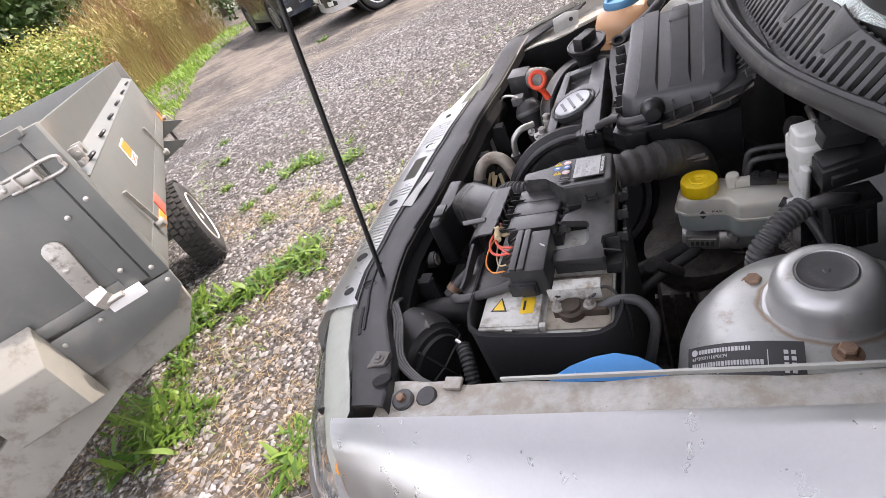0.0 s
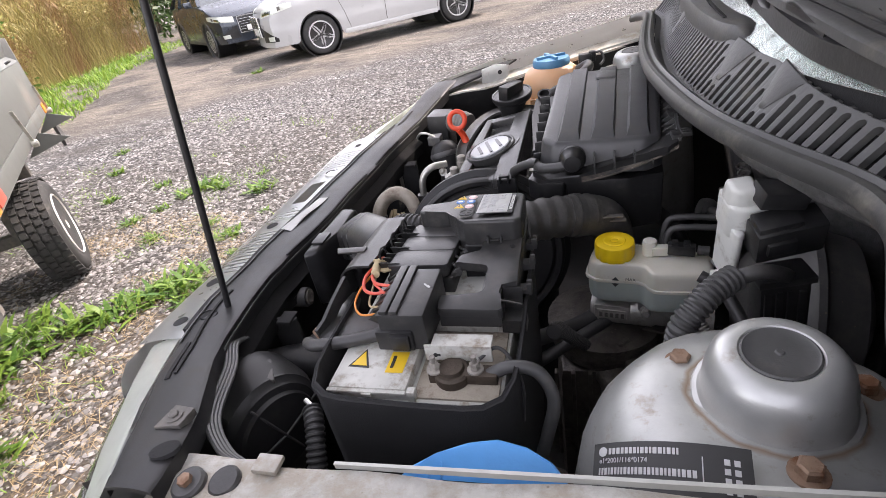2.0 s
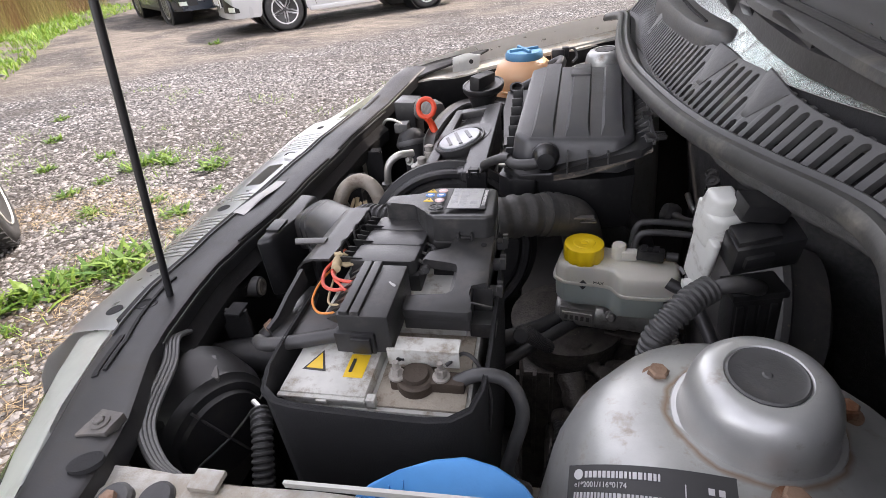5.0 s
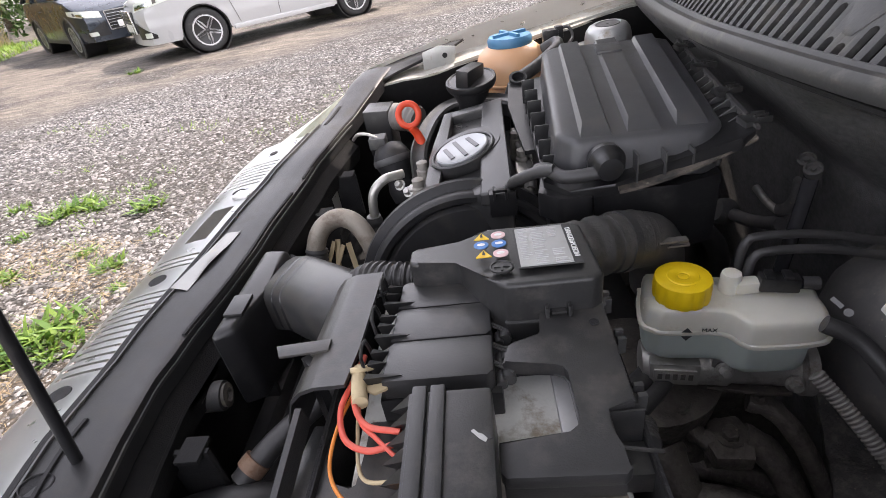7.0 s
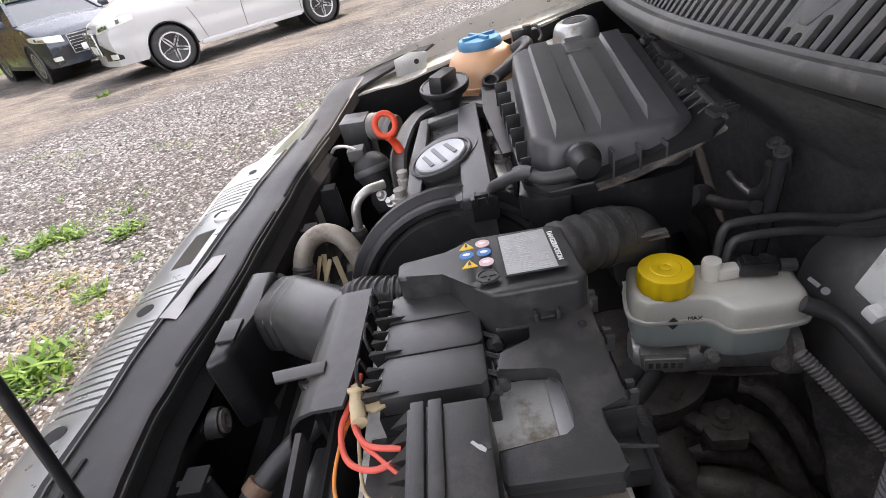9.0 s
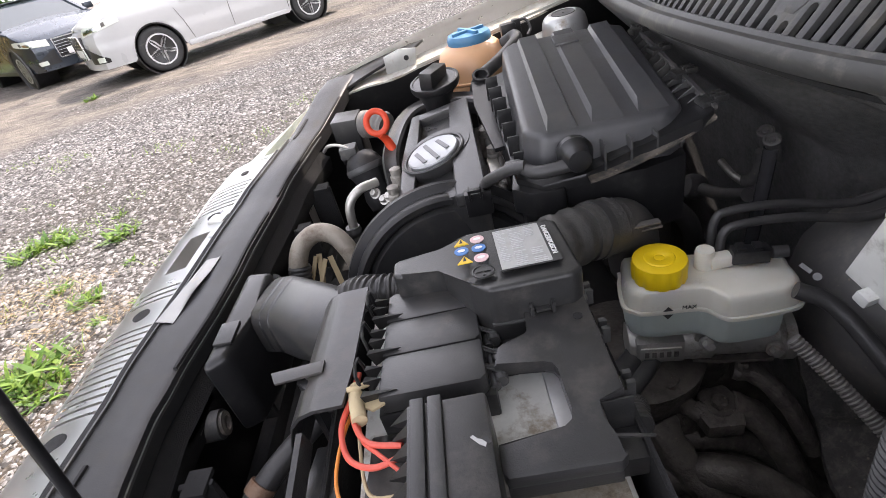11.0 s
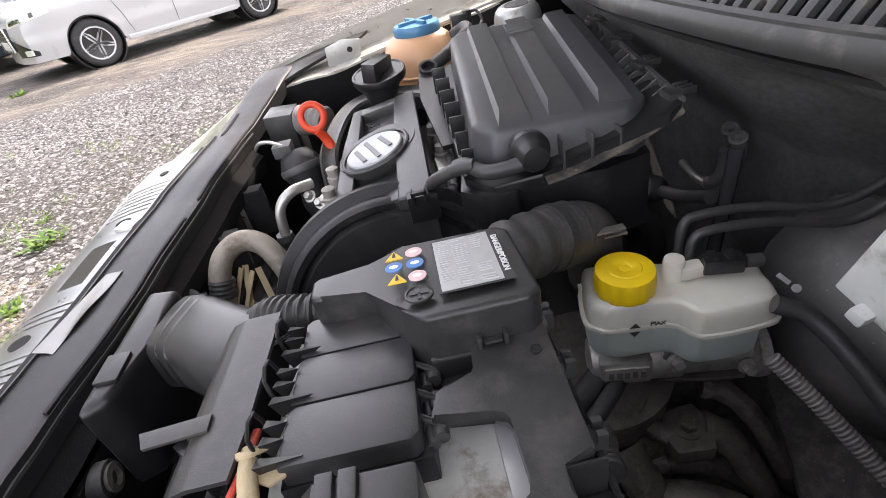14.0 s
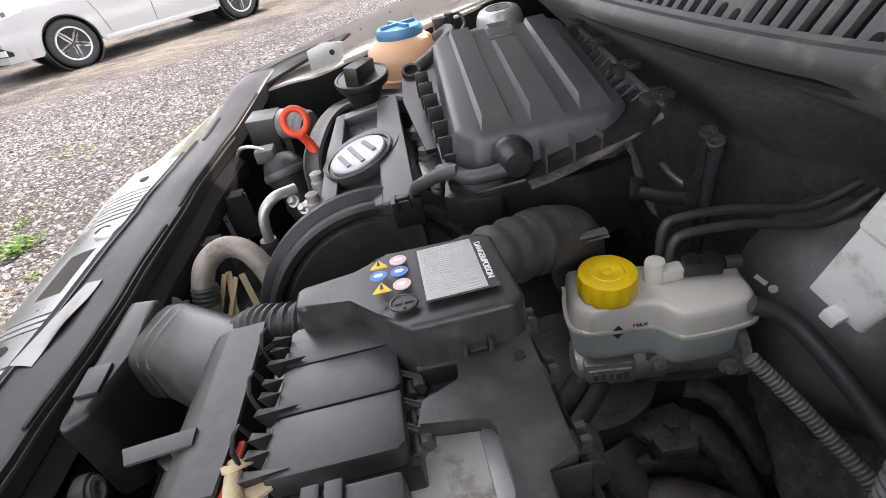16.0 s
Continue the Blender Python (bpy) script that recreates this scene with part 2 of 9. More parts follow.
M_rim = material("silver_alloy_rim", (0.66, 0.66, 0.67), 0.34, 0.45, 0.06, 30)
M_white_car = material("white_car_paint", (0.47, 0.47, 0.468), 0.3, 0, 0.03, 20, coat=0.6)
M_dark_blue = material("dark_blue_grey_paint", (0.035, 0.045, 0.060), 0.28, 0.4, 0.06, 60, coat=0.6)
M_dark_car = material("dark_grey_car_paint", (0.05, 0.055, 0.06), 0.3, 0.4, 0.06, 60, coat=0.6)
M_amber = material("amber_reflector", (0.75, 0.26, 0.02), 0.35, 0, 0.08, 50)
M_redtape = material("red_sticker", (0.60, 0.10, 0.07), 0.45, 0, 0.1, 50)

M_carrier.node_tree.nodes["Principled BSDF"].inputs["Specular IOR Level"].default_value = 0.3


def stain_ring(m, centre, radius, width, color):
    """Rust that has run out round a seam."""
    n, l = m.node_tree.nodes, m.node_tree.links
    b = n["Principled BSDF"]
    old = b.inputs["Base Color"].links[0].from_socket
    tc = n.new("ShaderNodeTexCoord")
    d = n.new("ShaderNodeVectorMath")
    d.operation = "SUBTRACT"
    d.inputs[1].default_value = centre
    l.new(tc.outputs["Object"], d.inputs[0])
    s = n.new("ShaderNodeVectorMath")
    s.operation = "LENGTH"
    l.new(d.outputs["Vector"], s.inputs[0])
    nz = n.new("ShaderNodeTexNoise")
    nz.inputs["Scale"].default_value, nz.inputs["Detail"].default_value = 38.0, 8.0
    l.new(tc.outputs["Object"], nz.inputs["Vector"])
    k = n.new("ShaderNodeMath")
    k.operation = "MULTIPLY_ADD"
    k.inputs[1].default_value = 2.6 * width
    l.new(nz.outputs["Fac"], k.inputs[0])
    l.new(s.outputs["Value"], k.inputs[2])
    r = n.new("ShaderNodeValToRGB")
    mid = radius + 1.3 * width
    sp = r.color_ramp
    q = n.new("ShaderNodeMapRange")
    q.inputs["From Min"].default_value, q.inputs["From Max"].default_value = mid - width, mid + width
    l.new(k.outputs[0], q.inputs["Value"])
    l.new(q.outputs["Result"], r.inputs["Fac"])
    sp.elements[0].position, sp.elements[0].color = 0.15, (0, 0, 0, 1)
    sp.elements[1].position, sp.elements[1].color = 0.95, (0, 0, 0, 1)
    e = sp.elements.new(0.5)
    e.color = (0.85, 0.85, 0.85, 1)
    x = n.new("ShaderNodeMix")
    x.data_type = "RGBA"
    x.inputs["B"].default_value = (*color, 1)
    l.new(r.outputs["Color"], x.inputs["Factor"])
    l.new(old, x.inputs["A"])
    l.new(x.outputs["Result"], b.inputs["Base Color"])


M_cap = material("dull_silver_paint", (0.46, 0.465, 0.455), 0.34, 0.55, 0.10, 70, 0.06, 900, dirt=(0.24, 0.19, 0.14), dirt_amount=0.15, dirt_scale=30)
stain_ring(M_tower, (0.003, 0.006, 0.912), 0.0512, 0.0042, (0.27, 0.18, 0.11))
M_print = material("dull_print", (0.16, 0.16, 0.155), 0.5, 0, 0.1, 60)


def glass(name, color=(0.9, 0.95, 0.93), rough=0.02):
    m = bpy.data.materials.new(name)
    m.use_nodes = True
    b = m.node_tree.nodes["Principled BSDF"]
    b.inputs["Base Color"].default_value = (*color, 1)
    b.inputs["Roughness"].default_value, b.inputs["Transmission Weight"].default_value, b.inputs["IOR"].default_value = rough, 1.0, 1.45
    return m


M_glass = glass("clear_glass")
M_tint = material("dark_car_glass", (0.03, 0.04, 0.045), 0.06, 0, 0.05, 5, coat=0.5)

# ---- mesh helpers ----


def thing(name, at, label, category, group="", kind=""):
    ob = new(name)
    ob.empty_display_size = 0.05
    ob.matrix_basis = Matrix.Translation(at)
    return tagged(ob, label, category, group, kind)


def part(name, bm, mat, parent=None, label="", angle=40.0, flat=False):
    """Links a bmesh, given in world coordinates, as one mesh object under a thing or a part."""
    me = bpy.data.meshes.new(name)
    bmesh.ops.recalc_face_normals(bm, faces=bm.faces)
    bm.to_mesh(me)
    bm.free()
    me.materials.append(mat)
    if not flat:
        me.shade_smooth()
        me.set_sharp_from_angle(angle=radians(angle))
    ob = new(name, me)
    if parent:
        ob.parent = parent
        up, m = parent, Matrix()
        while up:
            m = up.matrix_basis.copy() if not up.parent else m
            up = up.parent
        ob.matrix_parent_inverse = (m if not parent.parent else Matrix()).inverted()
    if label:
        ob["label"] = label
    return ob


def BM():
    return bmesh.new()


def add_mesh(bm, verts, faces, m=None):
    vs = [bm.verts.new((m @ Vector(v)) if m else v) for v in verts]
    fs = []
    for f in faces:
        try:
            fs.append(bm.faces.new([vs[i] for i in f]))
        except ValueError:
            pass
    return vs, fs


def rounded(bm, fs, r, seg=2):
    es = list({e for f in fs for e in f.edges})
    if r > 0:
        bmesh.ops.bevel(bm, geom=es, offset=r, segments=seg, profile=0.6, affect="EDGES", clamp_overlap=True)


def box(bm, lo, hi, r=0.0, m=None, seg=2):
    (x0, y0, z0), (x1, y1, z1) = lo, hi
    v = [(x0, y0, z0), (x1, y0, z0), (x1, y1, z0), (x0, y1, z0), (x0, y0, z1), (x1, y0, z1), (x1, y1, z1), (x0, y1, z1)]
    f = [(0, 3, 2, 1), (4, 5, 6, 7), (0, 1, 5, 4), (1, 2, 6, 5), (2, 3, 7, 6), (3, 0, 4, 7)]
    _, fs = add_mesh(bm, v, f, m)
    rounded(bm, fs, r, seg)
    return bm


def prism(bm, poly, z0, z1, r=0.0, m=None, taper=1.0, seg=2, zfun=None):
    """A polygon of the xy plane pulled from z0 up to z1; taper shrinks the top; zfun(x, y) lifts all points."""
    n = len(poly)
    cx, cy = sum(p[0] for p in poly) / n, sum(p[1] for p in poly) / n
    up = zfun or (lambda x, y: 0.0)
    v = [(x, y, z0 + up(x, y)) for x, y in poly]
    v += [(cx + (x - cx) * taper, cy + (y - cy) * taper, z1 + up(x, y)) for x, y in poly]
    f = [tuple(range(n))[::-1], tuple(range(n, 2 * n))] + [(i, (i + 1) % n, n + (i + 1) % n, n + i) for i in range(n)]
    _, fs = add_mesh(bm, v, f, m)
    rounded(bm, fs, r, seg)
    return bm


def lathe(bm, prof, n=32, m=None, squash=1.0):
    """A profile of (radius, height) turned about z; the ends are closed."""
    v, f = [], []
    for r, z in prof:
        v += [(r * math.cos(2 * math.pi * i / n), squash * r * math.sin(2 * math.pi * i / n), z) for i in range(n)]
    for k in range(len(prof) - 1):
        f += [(k * n + i, k * n + (i + 1) % n, (k + 1) * n + (i + 1) % n, (k + 1) * n + i) for i in range(n)]
    f += [tuple(range(n))[::-1], tuple(range((len(prof) - 1) * n, len(prof) * n))]
    add_mesh(bm, v, f, m)
    return bm


def curve_points(pts, steps=8):
    """A smooth line through the points."""
    p = [Vector(q) for q in pts]
    if len(p) < 3:
        return [p[0].lerp(p[-1], i / steps) for i in range(steps + 1)]
    p = [2 * p[0] - p[1]] + p + [2 * p[-1] - p[-2]]
    out = []
    for a, b, c, d in zip(p, p[1:], p[2:], p[3:]):
        for i in range(steps):
            t = i / steps
            out.append(0.5 * (2 * b + (c - a) * t + (2 * a - 5 * b + 4 * c - d) * t * t + (3 * b - a - 3 * c + d) * t ** 3))
    return out + [p[-2]]


def sweep(bm, pts, section, closed_ends=True):
    """Carries a section, a function of (index, count) giving (u, v) points, along the points."""
    p = [Vector(q) for q in pts]
    tang = [(p[min(i + 1, len(p) - 1)] - p[max(i - 1, 0)]).normalized() for i in range(len(p))]
    side = tang[0].orthogonal().normalized()
    if abs(tang[0].z) < 0.95:
        side = tang[0].cross(Vector((0, 0, 1))).normalized()
    rings = []
    for i, (q, t) in enumerate(zip(p, tang)):
        side = (side - t * side.dot(t)).normalized()
        up = side.cross(t)
        rings.append([bm.verts.new(q + side * u + up * v) for u, v in section(i, len(p))])
    k = len(rings[0])
    for a, b in zip(rings, rings[1:]):
        for i in range(k):
            bm.faces.new((a[i], a[(i + 1) % k], b[(i + 1) % k], b[i]))
    if closed_ends:
        bm.faces.new(rings[0][::-1])
        bm.faces.new(rings[-1])
    return bm


def tube(bm, pts, r, n=12, steps=8, ribs=0, rib=0.0, r_end=None):
    """A round hose through the points; ribs: how many rings stand out along it, by rib metres."""
    line = curve_points(pts, steps)
    if ribs:
        length = [0.0]
        for a, b in zip(line, line[1:]):
            length.append(length[-1] + (b - a).length)
        out, k = [], 0
        total = ribs * 4
        for i in range(total + 1):
            s = length[-1] * i / total
            while k < len(length) - 2 and length[k + 1] < s:
                k += 1
            out.append(line[k].lerp(line[k + 1], (s - length[k]) / max(length[k + 1] - length[k], 1e-9)))
        line = out

    def section(i, cnt):
        rr = r + ((r_end or r) - r) * i / max(cnt - 1, 1)
        if ribs:
            rr += rib if i % 4 in (1, 2) else 0.0
        return [(rr * math.cos(2 * math.pi * j / n), rr * math.sin(2 * math.pi * j / n)) for j in range(n)]
    return sweep(bm, line, section)


def strip(bm, line, w, h, r=0.0):
    """A flat bar, w wide and h thick, along the points."""
    return sweep(bm, line, lambda i, c: [(-w / 2, -h / 2), (w / 2, -h / 2), (w / 2, h / 2), (-w / 2, h / 2)])


def bolt(bm, at, r=0.008, h=0.008, washer=1.5, axis=None):
    m = Matrix.Translation(at) @ (axis.to_track_quat("Z", "Y").to_matrix().to_4x4() if axis else Matrix())
    lathe(bm, [(r * washer, 0), (r * washer, 0.002), (r * 1.05, 0.0025)], 20, m)
    lathe(bm, [(r, 0.002), (r, h * 0.85), (r * 0.8, h)], 6, m)
    return bm


def grid_surface(bm, fun, nu, nv, thick=0.0):
    """A sheet from fun(u, v), u and v from 0 to 1; thick pushes a second side along -z and closes it."""
    a = [[Vector(fun(i / nu, j / nv)) for j in range(nv + 1)] for i in range(nu + 1)]
    v = [bm.verts.new(q) for row in a for q in row]
    at = lambda i, j: i * (nv + 1) + j
    for i in range(nu):
        for j in range(nv):
            bm.faces.new((v[at(i, j)], v[at(i + 1, j)], v[at(i + 1, j + 1)], v[at(i, j + 1)]))
    if thick:
        w = [bm.verts.new(q - Vector((0, 0, thick))) for row in a for q in row]
        for i in range(nu):
            for j in range(nv):
                bm.faces.new((w[at(i, j)], w[at(i, j + 1)], w[at(i + 1, j + 1)], w[at(i + 1, j)]))
        rim = [(i, 0) for i in range(nu)] + [(nu, j) for j in range(nv)] + [(i, nv) for i in range(nu, 0, -1)] + [(0, j) for j in range(nv, 0, -1)]
        for (i, j), (k, q) in zip(rim, rim[1:] + rim[:1]):
            bm.faces.new((v[at(i, j)], v[at(k, q)], w[at(k, q)], w[at(i, j)]))
    return bm


def loft(bm, outline, prof, m=None):
    """Rows of one outline, scaled about its middle by the first value of each (scale, height); the ends are closed."""
    n = len(outline)
    cx, cy = sum(p[0] for p in outline) / n, sum(p[1] for p in outline) / n
    v, f = [], []
    for k, z in prof:
        v += [(cx + (p[0] - cx) * k, cy + (p[1] - cy) * k, z) for p in outline]
    for j in range(len(prof) - 1):
        f += [(j * n + i, j * n + (i + 1) % n, (j + 1) * n + (i + 1) % n, (j + 1) * n + i) for i in range(n)]
    f += [tuple(range(n))[::-1], tuple(range((len(prof) - 1) * n, len(prof) * n))]
    add_mesh(bm, v, f, m)
    return bm


def closed_curve(pts, steps=5):
    """A smooth closed outline through flat points."""
    q = [(x, y, 0) for x, y in pts]
    c = curve_points(q[-2:] + q + q[:3], steps)
    return [(p.x, p.y) for p in c[2 * steps:(2 + len(q)) * steps]]


def interp(x, table):
    """Straight-line table lookup: table of (x, value)."""
    return float(np.interp(x, [t[0] for t in table], [t[1] for t in table]))

# ---- ground ----


def ground_material():
    m = bpy.data.materials.new("pale_gravel")
    m.use_nodes = True
    n, l = m.node_tree.nodes, m.node_tree.links
    b = n["Principled BSDF"]
    geo = n.new("ShaderNodeTexCoord")

    def tex(kind, sc, **kw):
        t = n.new(kind)
        t.inputs["Scale"].default_value = sc
        for k, v in kw.items():
            t.inputs[k].default_value = v
        l.new(geo.outputs["Object"], t.inputs["Vector"])
        return t

    def ramp(src, stops):
        r = n.new("ShaderNodeValToRGB")
        r.color_ramp.elements[0].position, r.color_ramp.elements[0].color = stops[0][0], (*stops[0][1], 1)
        r.color_ramp.elements[1].position, r.color_ramp.elements[1].color = stops[-1][0], (*stops[-1][1], 1)
        for p, c in stops[1:-1]:
            e = r.color_ramp.elements.new(p)
            e.color = (*c, 1)
        l.new(src, r.inputs["Fac"])
        return r

    def mix(f, a, c):
        x = n.new("ShaderNodeMix")
        x.data_type = "RGBA"
        l.new(f, x.inputs["Factor"])
        l.new(a, x.inputs["A"])
        l.new(c, x.inputs["B"])
        return x.outputs["Result"]
    def streaked(sc, **kw):
        """Noise drawn out along the drive."""
        mp = n.new("ShaderNodeMapping")
        mp.inputs["Rotation"].default_value = (0, 0, radians(-38.5))
        mp.inputs["Scale"].default_value = (0.35, 1.0, 1.0)
        l.new(geo.outputs["Object"], mp.inputs["Vector"])
        t = n.new("ShaderNodeTexNoise")
        t.inputs["Scale"].default_value = sc
        for k, v in kw.items():
            t.inputs[k].default_value = v
        l.new(mp.outputs["Vector"], t.inputs["Vector"])
        return t
    pebble = tex("ShaderNodeTexVoronoi", 46.0)
    fine = tex("ShaderNodeTexVoronoi", 90.0)
    sep = n.new("ShaderNodeSeparateColor")
    l.new(pebble.outputs["Color"], sep.inputs["Color"])
    sepf = n.new("ShaderNodeSeparateColor")
    l.new(fine.outputs["Color"], sepf.inputs["Color"])
    stone = ramp(sep.outputs["Red"], [(0.0, (0.012, 0.011, 0.010)), (0.35, (0.046, 0.041, 0.038)), (0.7, (0.132, 0.124, 0.119)), (1.0, (0.400, 0.388, 0.378))])
    grit = ramp(sepf.outputs["Green"], [(0.0, (0.010, 0.009, 0.008)), (0.6, (0.064, 0.059, 0.053)), (1.0, (0.310, 0.297, 0.283))])
    big = tex("ShaderNodeTexNoise", 2.2, Detail=5.0)
    bigr = ramp(big.outputs["Fac"], [(0.42, (0, 0, 0)), (0.6, (1, 1, 1))])
    col = mix(bigr.outputs["Color"], stone.outputs["Color"], grit.outputs["Color"])
    # Gaps darken to earth, with the stones' shadows put into the colour too.
    gap_shade = ramp(pebble.outputs["Distance"], [(0.40, (0, 0, 0)), (0.66, (1, 1, 1))])
    earth = ramp(sepf.outputs["Blue"], [(0.0, (0.020, 0.016, 0.013)), (1.0, (0.075, 0.064, 0.052))])
    col = mix(gap_shade.outputs["Color"], col, earth.outputs["Color"])
    # straw and soil between the stones close by, old asphalt with chippings on the drive
    soil = ramp(tex("ShaderNodeTexNoise", 45.0, Detail=6.0).outputs["Fac"], [(0.3, (0.052, 0.035, 0.022)), (0.7, (0.135, 0.106, 0.074))])
    tar = ramp(sep.outputs["Green"], [(0.0, (0.013, 0.013, 0.014)), (0.48, (0.038, 0.038, 0.040)), (0.70, (0.115, 0.113, 0.113)), (1.0, (0.48, 0.473, 0.466))])
    pos = n.new("ShaderNodeSeparateXYZ")
    l.new(geo.outputs["Object"], pos.inputs["Vector"])

    def along(ax, ay, c, lo, hi):
        """A mask that grows from lo to hi of ax * x + ay * y + wobble."""
        w = tex("ShaderNodeTexNoise", 0.55, Detail=6.0, Roughness=0.65)
        f1 = n.new("ShaderNodeVectorMath")
        f1.operation = "DOT_PRODUCT"
        f1.inputs[1].default_value = (ax, ay, 0)
        l.new(geo.outputs["Object"], f1.inputs[0])
        m1 = n.new("ShaderNodeMath")
        m1.operation = "MULTIPLY_ADD"
        m1.inputs[1].default_value = c
        l.new(w.outputs["Fac"], m1.inputs[0])
        l.new(f1.outputs["Value"], m1.inputs[2])
        r = n.new("ShaderNodeMapRange")
        r.inputs["From Min"].default_value, r.inputs["From Max"].default_value = lo, hi
        l.new(m1.outputs[0], r.inputs["Value"])
        return r.outputs["Result"]

    def times(a, c):
        x = n.new("ShaderNodeMath")
        x.operation = "MULTIPLY"
        for s, i in ((a, 0), (c, 1)):
            if isinstance(s, float):
                x.inputs[i].default_value = s
            else:
                l.new(s, x.inputs[i])
        return x.outputs[0]

    def less(a):
        x = n.new("ShaderNodeMath")
        x.operation = "SUBTRACT"
        x.inputs[0].default_value = 1.0
        l.new(a, x.inputs[1])
        return x.outputs[0]
    patch = ramp(tex("ShaderNodeTexNoise", 1.4, Detail=4.0).outputs["Fac"], [(0.42, (0, 0, 0)), (0.56, (1, 1, 1))])
    near = less(along(0.0, 1.0, 1.2, 1.6, 2.6))
    col = mix(times(times(near, patch.outputs["Color"]), 0.8), col, soil.outputs["Color"])
    road = times(along(-0.62, 0.78, 1.4, 5.2, 6.1), less(along(-0.62, 0.78, 1.4, 7.7, 8.7)))
    patch2 = ramp(streaked(1.1, Detail=9.0, Roughness=0.75).outputs["Fac"], [(0.40, (0, 0, 0)), (0.56, (1, 1, 1))])
    col = mix(times(road, patch2.outputs["Color"]), col, tar.outputs["Color"])
    beige = ramp(tex("ShaderNodeTexNoise", 30.0, Detail=6.0).outputs["Fac"], [(0.3, (0.140, 0.118, 0.096)), (0.7, (0.270, 0.236, 0.198))])
    patch3 = ramp(tex("ShaderNodeTexNoise", 0.8, Detail=5.0).outputs["Fac"], [(0.40, (0, 0, 0)), (0.55, (1, 1, 1))])
    col = mix(times(times(along(-0.62, 0.78, 1.4, 7.5, 8.8), patch3.outputs["Color"]), 0.75), col, beige.outputs["Color"])
    # damp and worn areas, a hand to a metre wide
    worn = ramp(streaked(7.0, Detail=6.0, Roughness=0.85).outputs["Fac"], [(0.36, (0.38, 0.38, 0.38)), (0.50, (0.69, 0.69, 0.70)), (0.62, (1.10, 1.10, 1.11))])
    mulw = n.new("ShaderNodeMix")
    mulw.data_type, mulw.blend_type = "RGBA", "MULTIPLY"
    mulw.inputs["Factor"].default_value = 1.0
    l.new(col, mulw.inputs["A"])
    l.new(worn.outputs["Color"], mulw.inputs["B"])
    col = mulw.outputs["Result"]
    l.new(col, b.inputs["Base Color"])
    b.inputs["Roughness"].default_value = 0.85
    bp = n.new("ShaderNodeBump")
    bp.inputs["Strength"].default_value, bp.inputs["Distance"].default_value = 0.8, 0.012
    l.new(pebble.outputs["Distance"], bp.inputs["Height"])
    bp2 = n.new("ShaderNodeBump")
    bp2.inputs["Strength"].default_value, bp2.inputs["Distance"].default_value = 0.5, 0.005
    l.new(fine.outputs["Distance"], bp2.inputs["Height"])
    l.new(bp.outputs["Normal"], bp2.inputs["Normal"])
    l.new(bp2.outputs["Normal"], b.inputs["Normal"])
    return m


M_ground = ground_material()
bm = BM()
box(bm, (-400, -400, -0.3), (400, 400, 0.0))
tagged(part("ground", bm, M_ground, flat=True), "pale gravel yard with worn asphalt and weeds", "ground", kind="structure")

# ---- the silver hatchback with its bonnet up ----
CY = 0.5   # the car's middle line; its front looks towards -x
hatch = thing("hatchback_car", (0.3, CY, 0.0), "silver hatchback with raised bonnet and open engine bay", "car")


def outer_x(y):
    """Front edge of the lock panel."""
    d = abs(y - CY)
    return -0.730 + 0.25 * d * d + 0.9 * max(d - 0.52, 0) + 0.12 * max(y - 0.80, 0)


def border_x(y):
    """Where the painted strip meets the black carrier."""
    return interp(y, [(-0.108, -0.482), (-0.087, -0.4935), (-0.042, -0.521), (-0.012, -0.541), (0.038, -0.573), (0.073, -0.590), (0.13, -0.612), (0.2, -0.630), (0.35, -0.643), (0.5, -0.640), (0.62, -0.632), (0.74, -0.617), (0.87, -0.584), (0.97, -0.554), (1.06, -0.527), (1.108, -0.506)])


def edge_x(y):
    """Inner edge of the flat black carrier."""
    return interp(y, [(-0.1, -0.434), (-0.055, -0.448), (-0.015, -0.468), (0.02, -0.490), (0.075, -0.524), (0.115, -0.539), (0.2, -0.560), (0.27, -0.573), (0.34, -0.573), (0.42, -0.566), (0.56, -0.560), (0.75, -0.541), (0.87, -0.513), (1.0, -0.474), (1.1, -0.440)])


def slam_z(y):
    return interp(abs(y - CY), [(0, 0.808), (0.2, 0.814), (0.32, 0.826), (0.415, 0.836), (0.505, 0.856), (0.564, 0.872), (0.61, 0.880)])


def fender(side):
    """Outer wing skin: rolls from its upper edge over to the flank."""
    f = (lambda p: p) if side < 0 else (lambda p: (p[0], 2 * CY - p[1], p[2]))
    bm = BM()
    sec = [(0.000, 0.000), (-0.012, -0.002), (-0.035, -0.012), (-0.070, -0.040), (-0.110, -0.095), (-0.145, -0.18), (-0.165, -0.30), (-0.17, -0.42)]

    def skin(u, v):
        x = -0.50 + u * 1.15
        y0 = interp(x, [(-0.5, -0.122), (-0.3, -0.139), (0, -0.150), (0.15, -0.150), (0.65, -0.150)])
        z0 = interp(x, [(-0.5, 0.893), (-0.3, 0.938), (0, 0.988), (0.15, 1.005), (0.65, 1.05)])
        k = v * (len(sec) - 1)
        i = min(int(k), len(sec) - 2)
        dy, dz = (sec[i][j] + (sec[i + 1][j] - sec[i][j]) * (k - i) for j in (0, 1))
        s = interp(x, [(-0.5, 0.62), (-0.35, 0.9), (-0.1, 1.0)])
        return f((x + (0.05 * v * v if u < 0.02 else 0), y0 + dy * s, z0 + dz))
    grid_surface(bm, skin, 30, 21)
    bmesh.ops.solidify(bm, geom=bm.faces[:], thickness=0.003)
    return part("wing", bm, M_paint, hatch, "silver painted front wing")


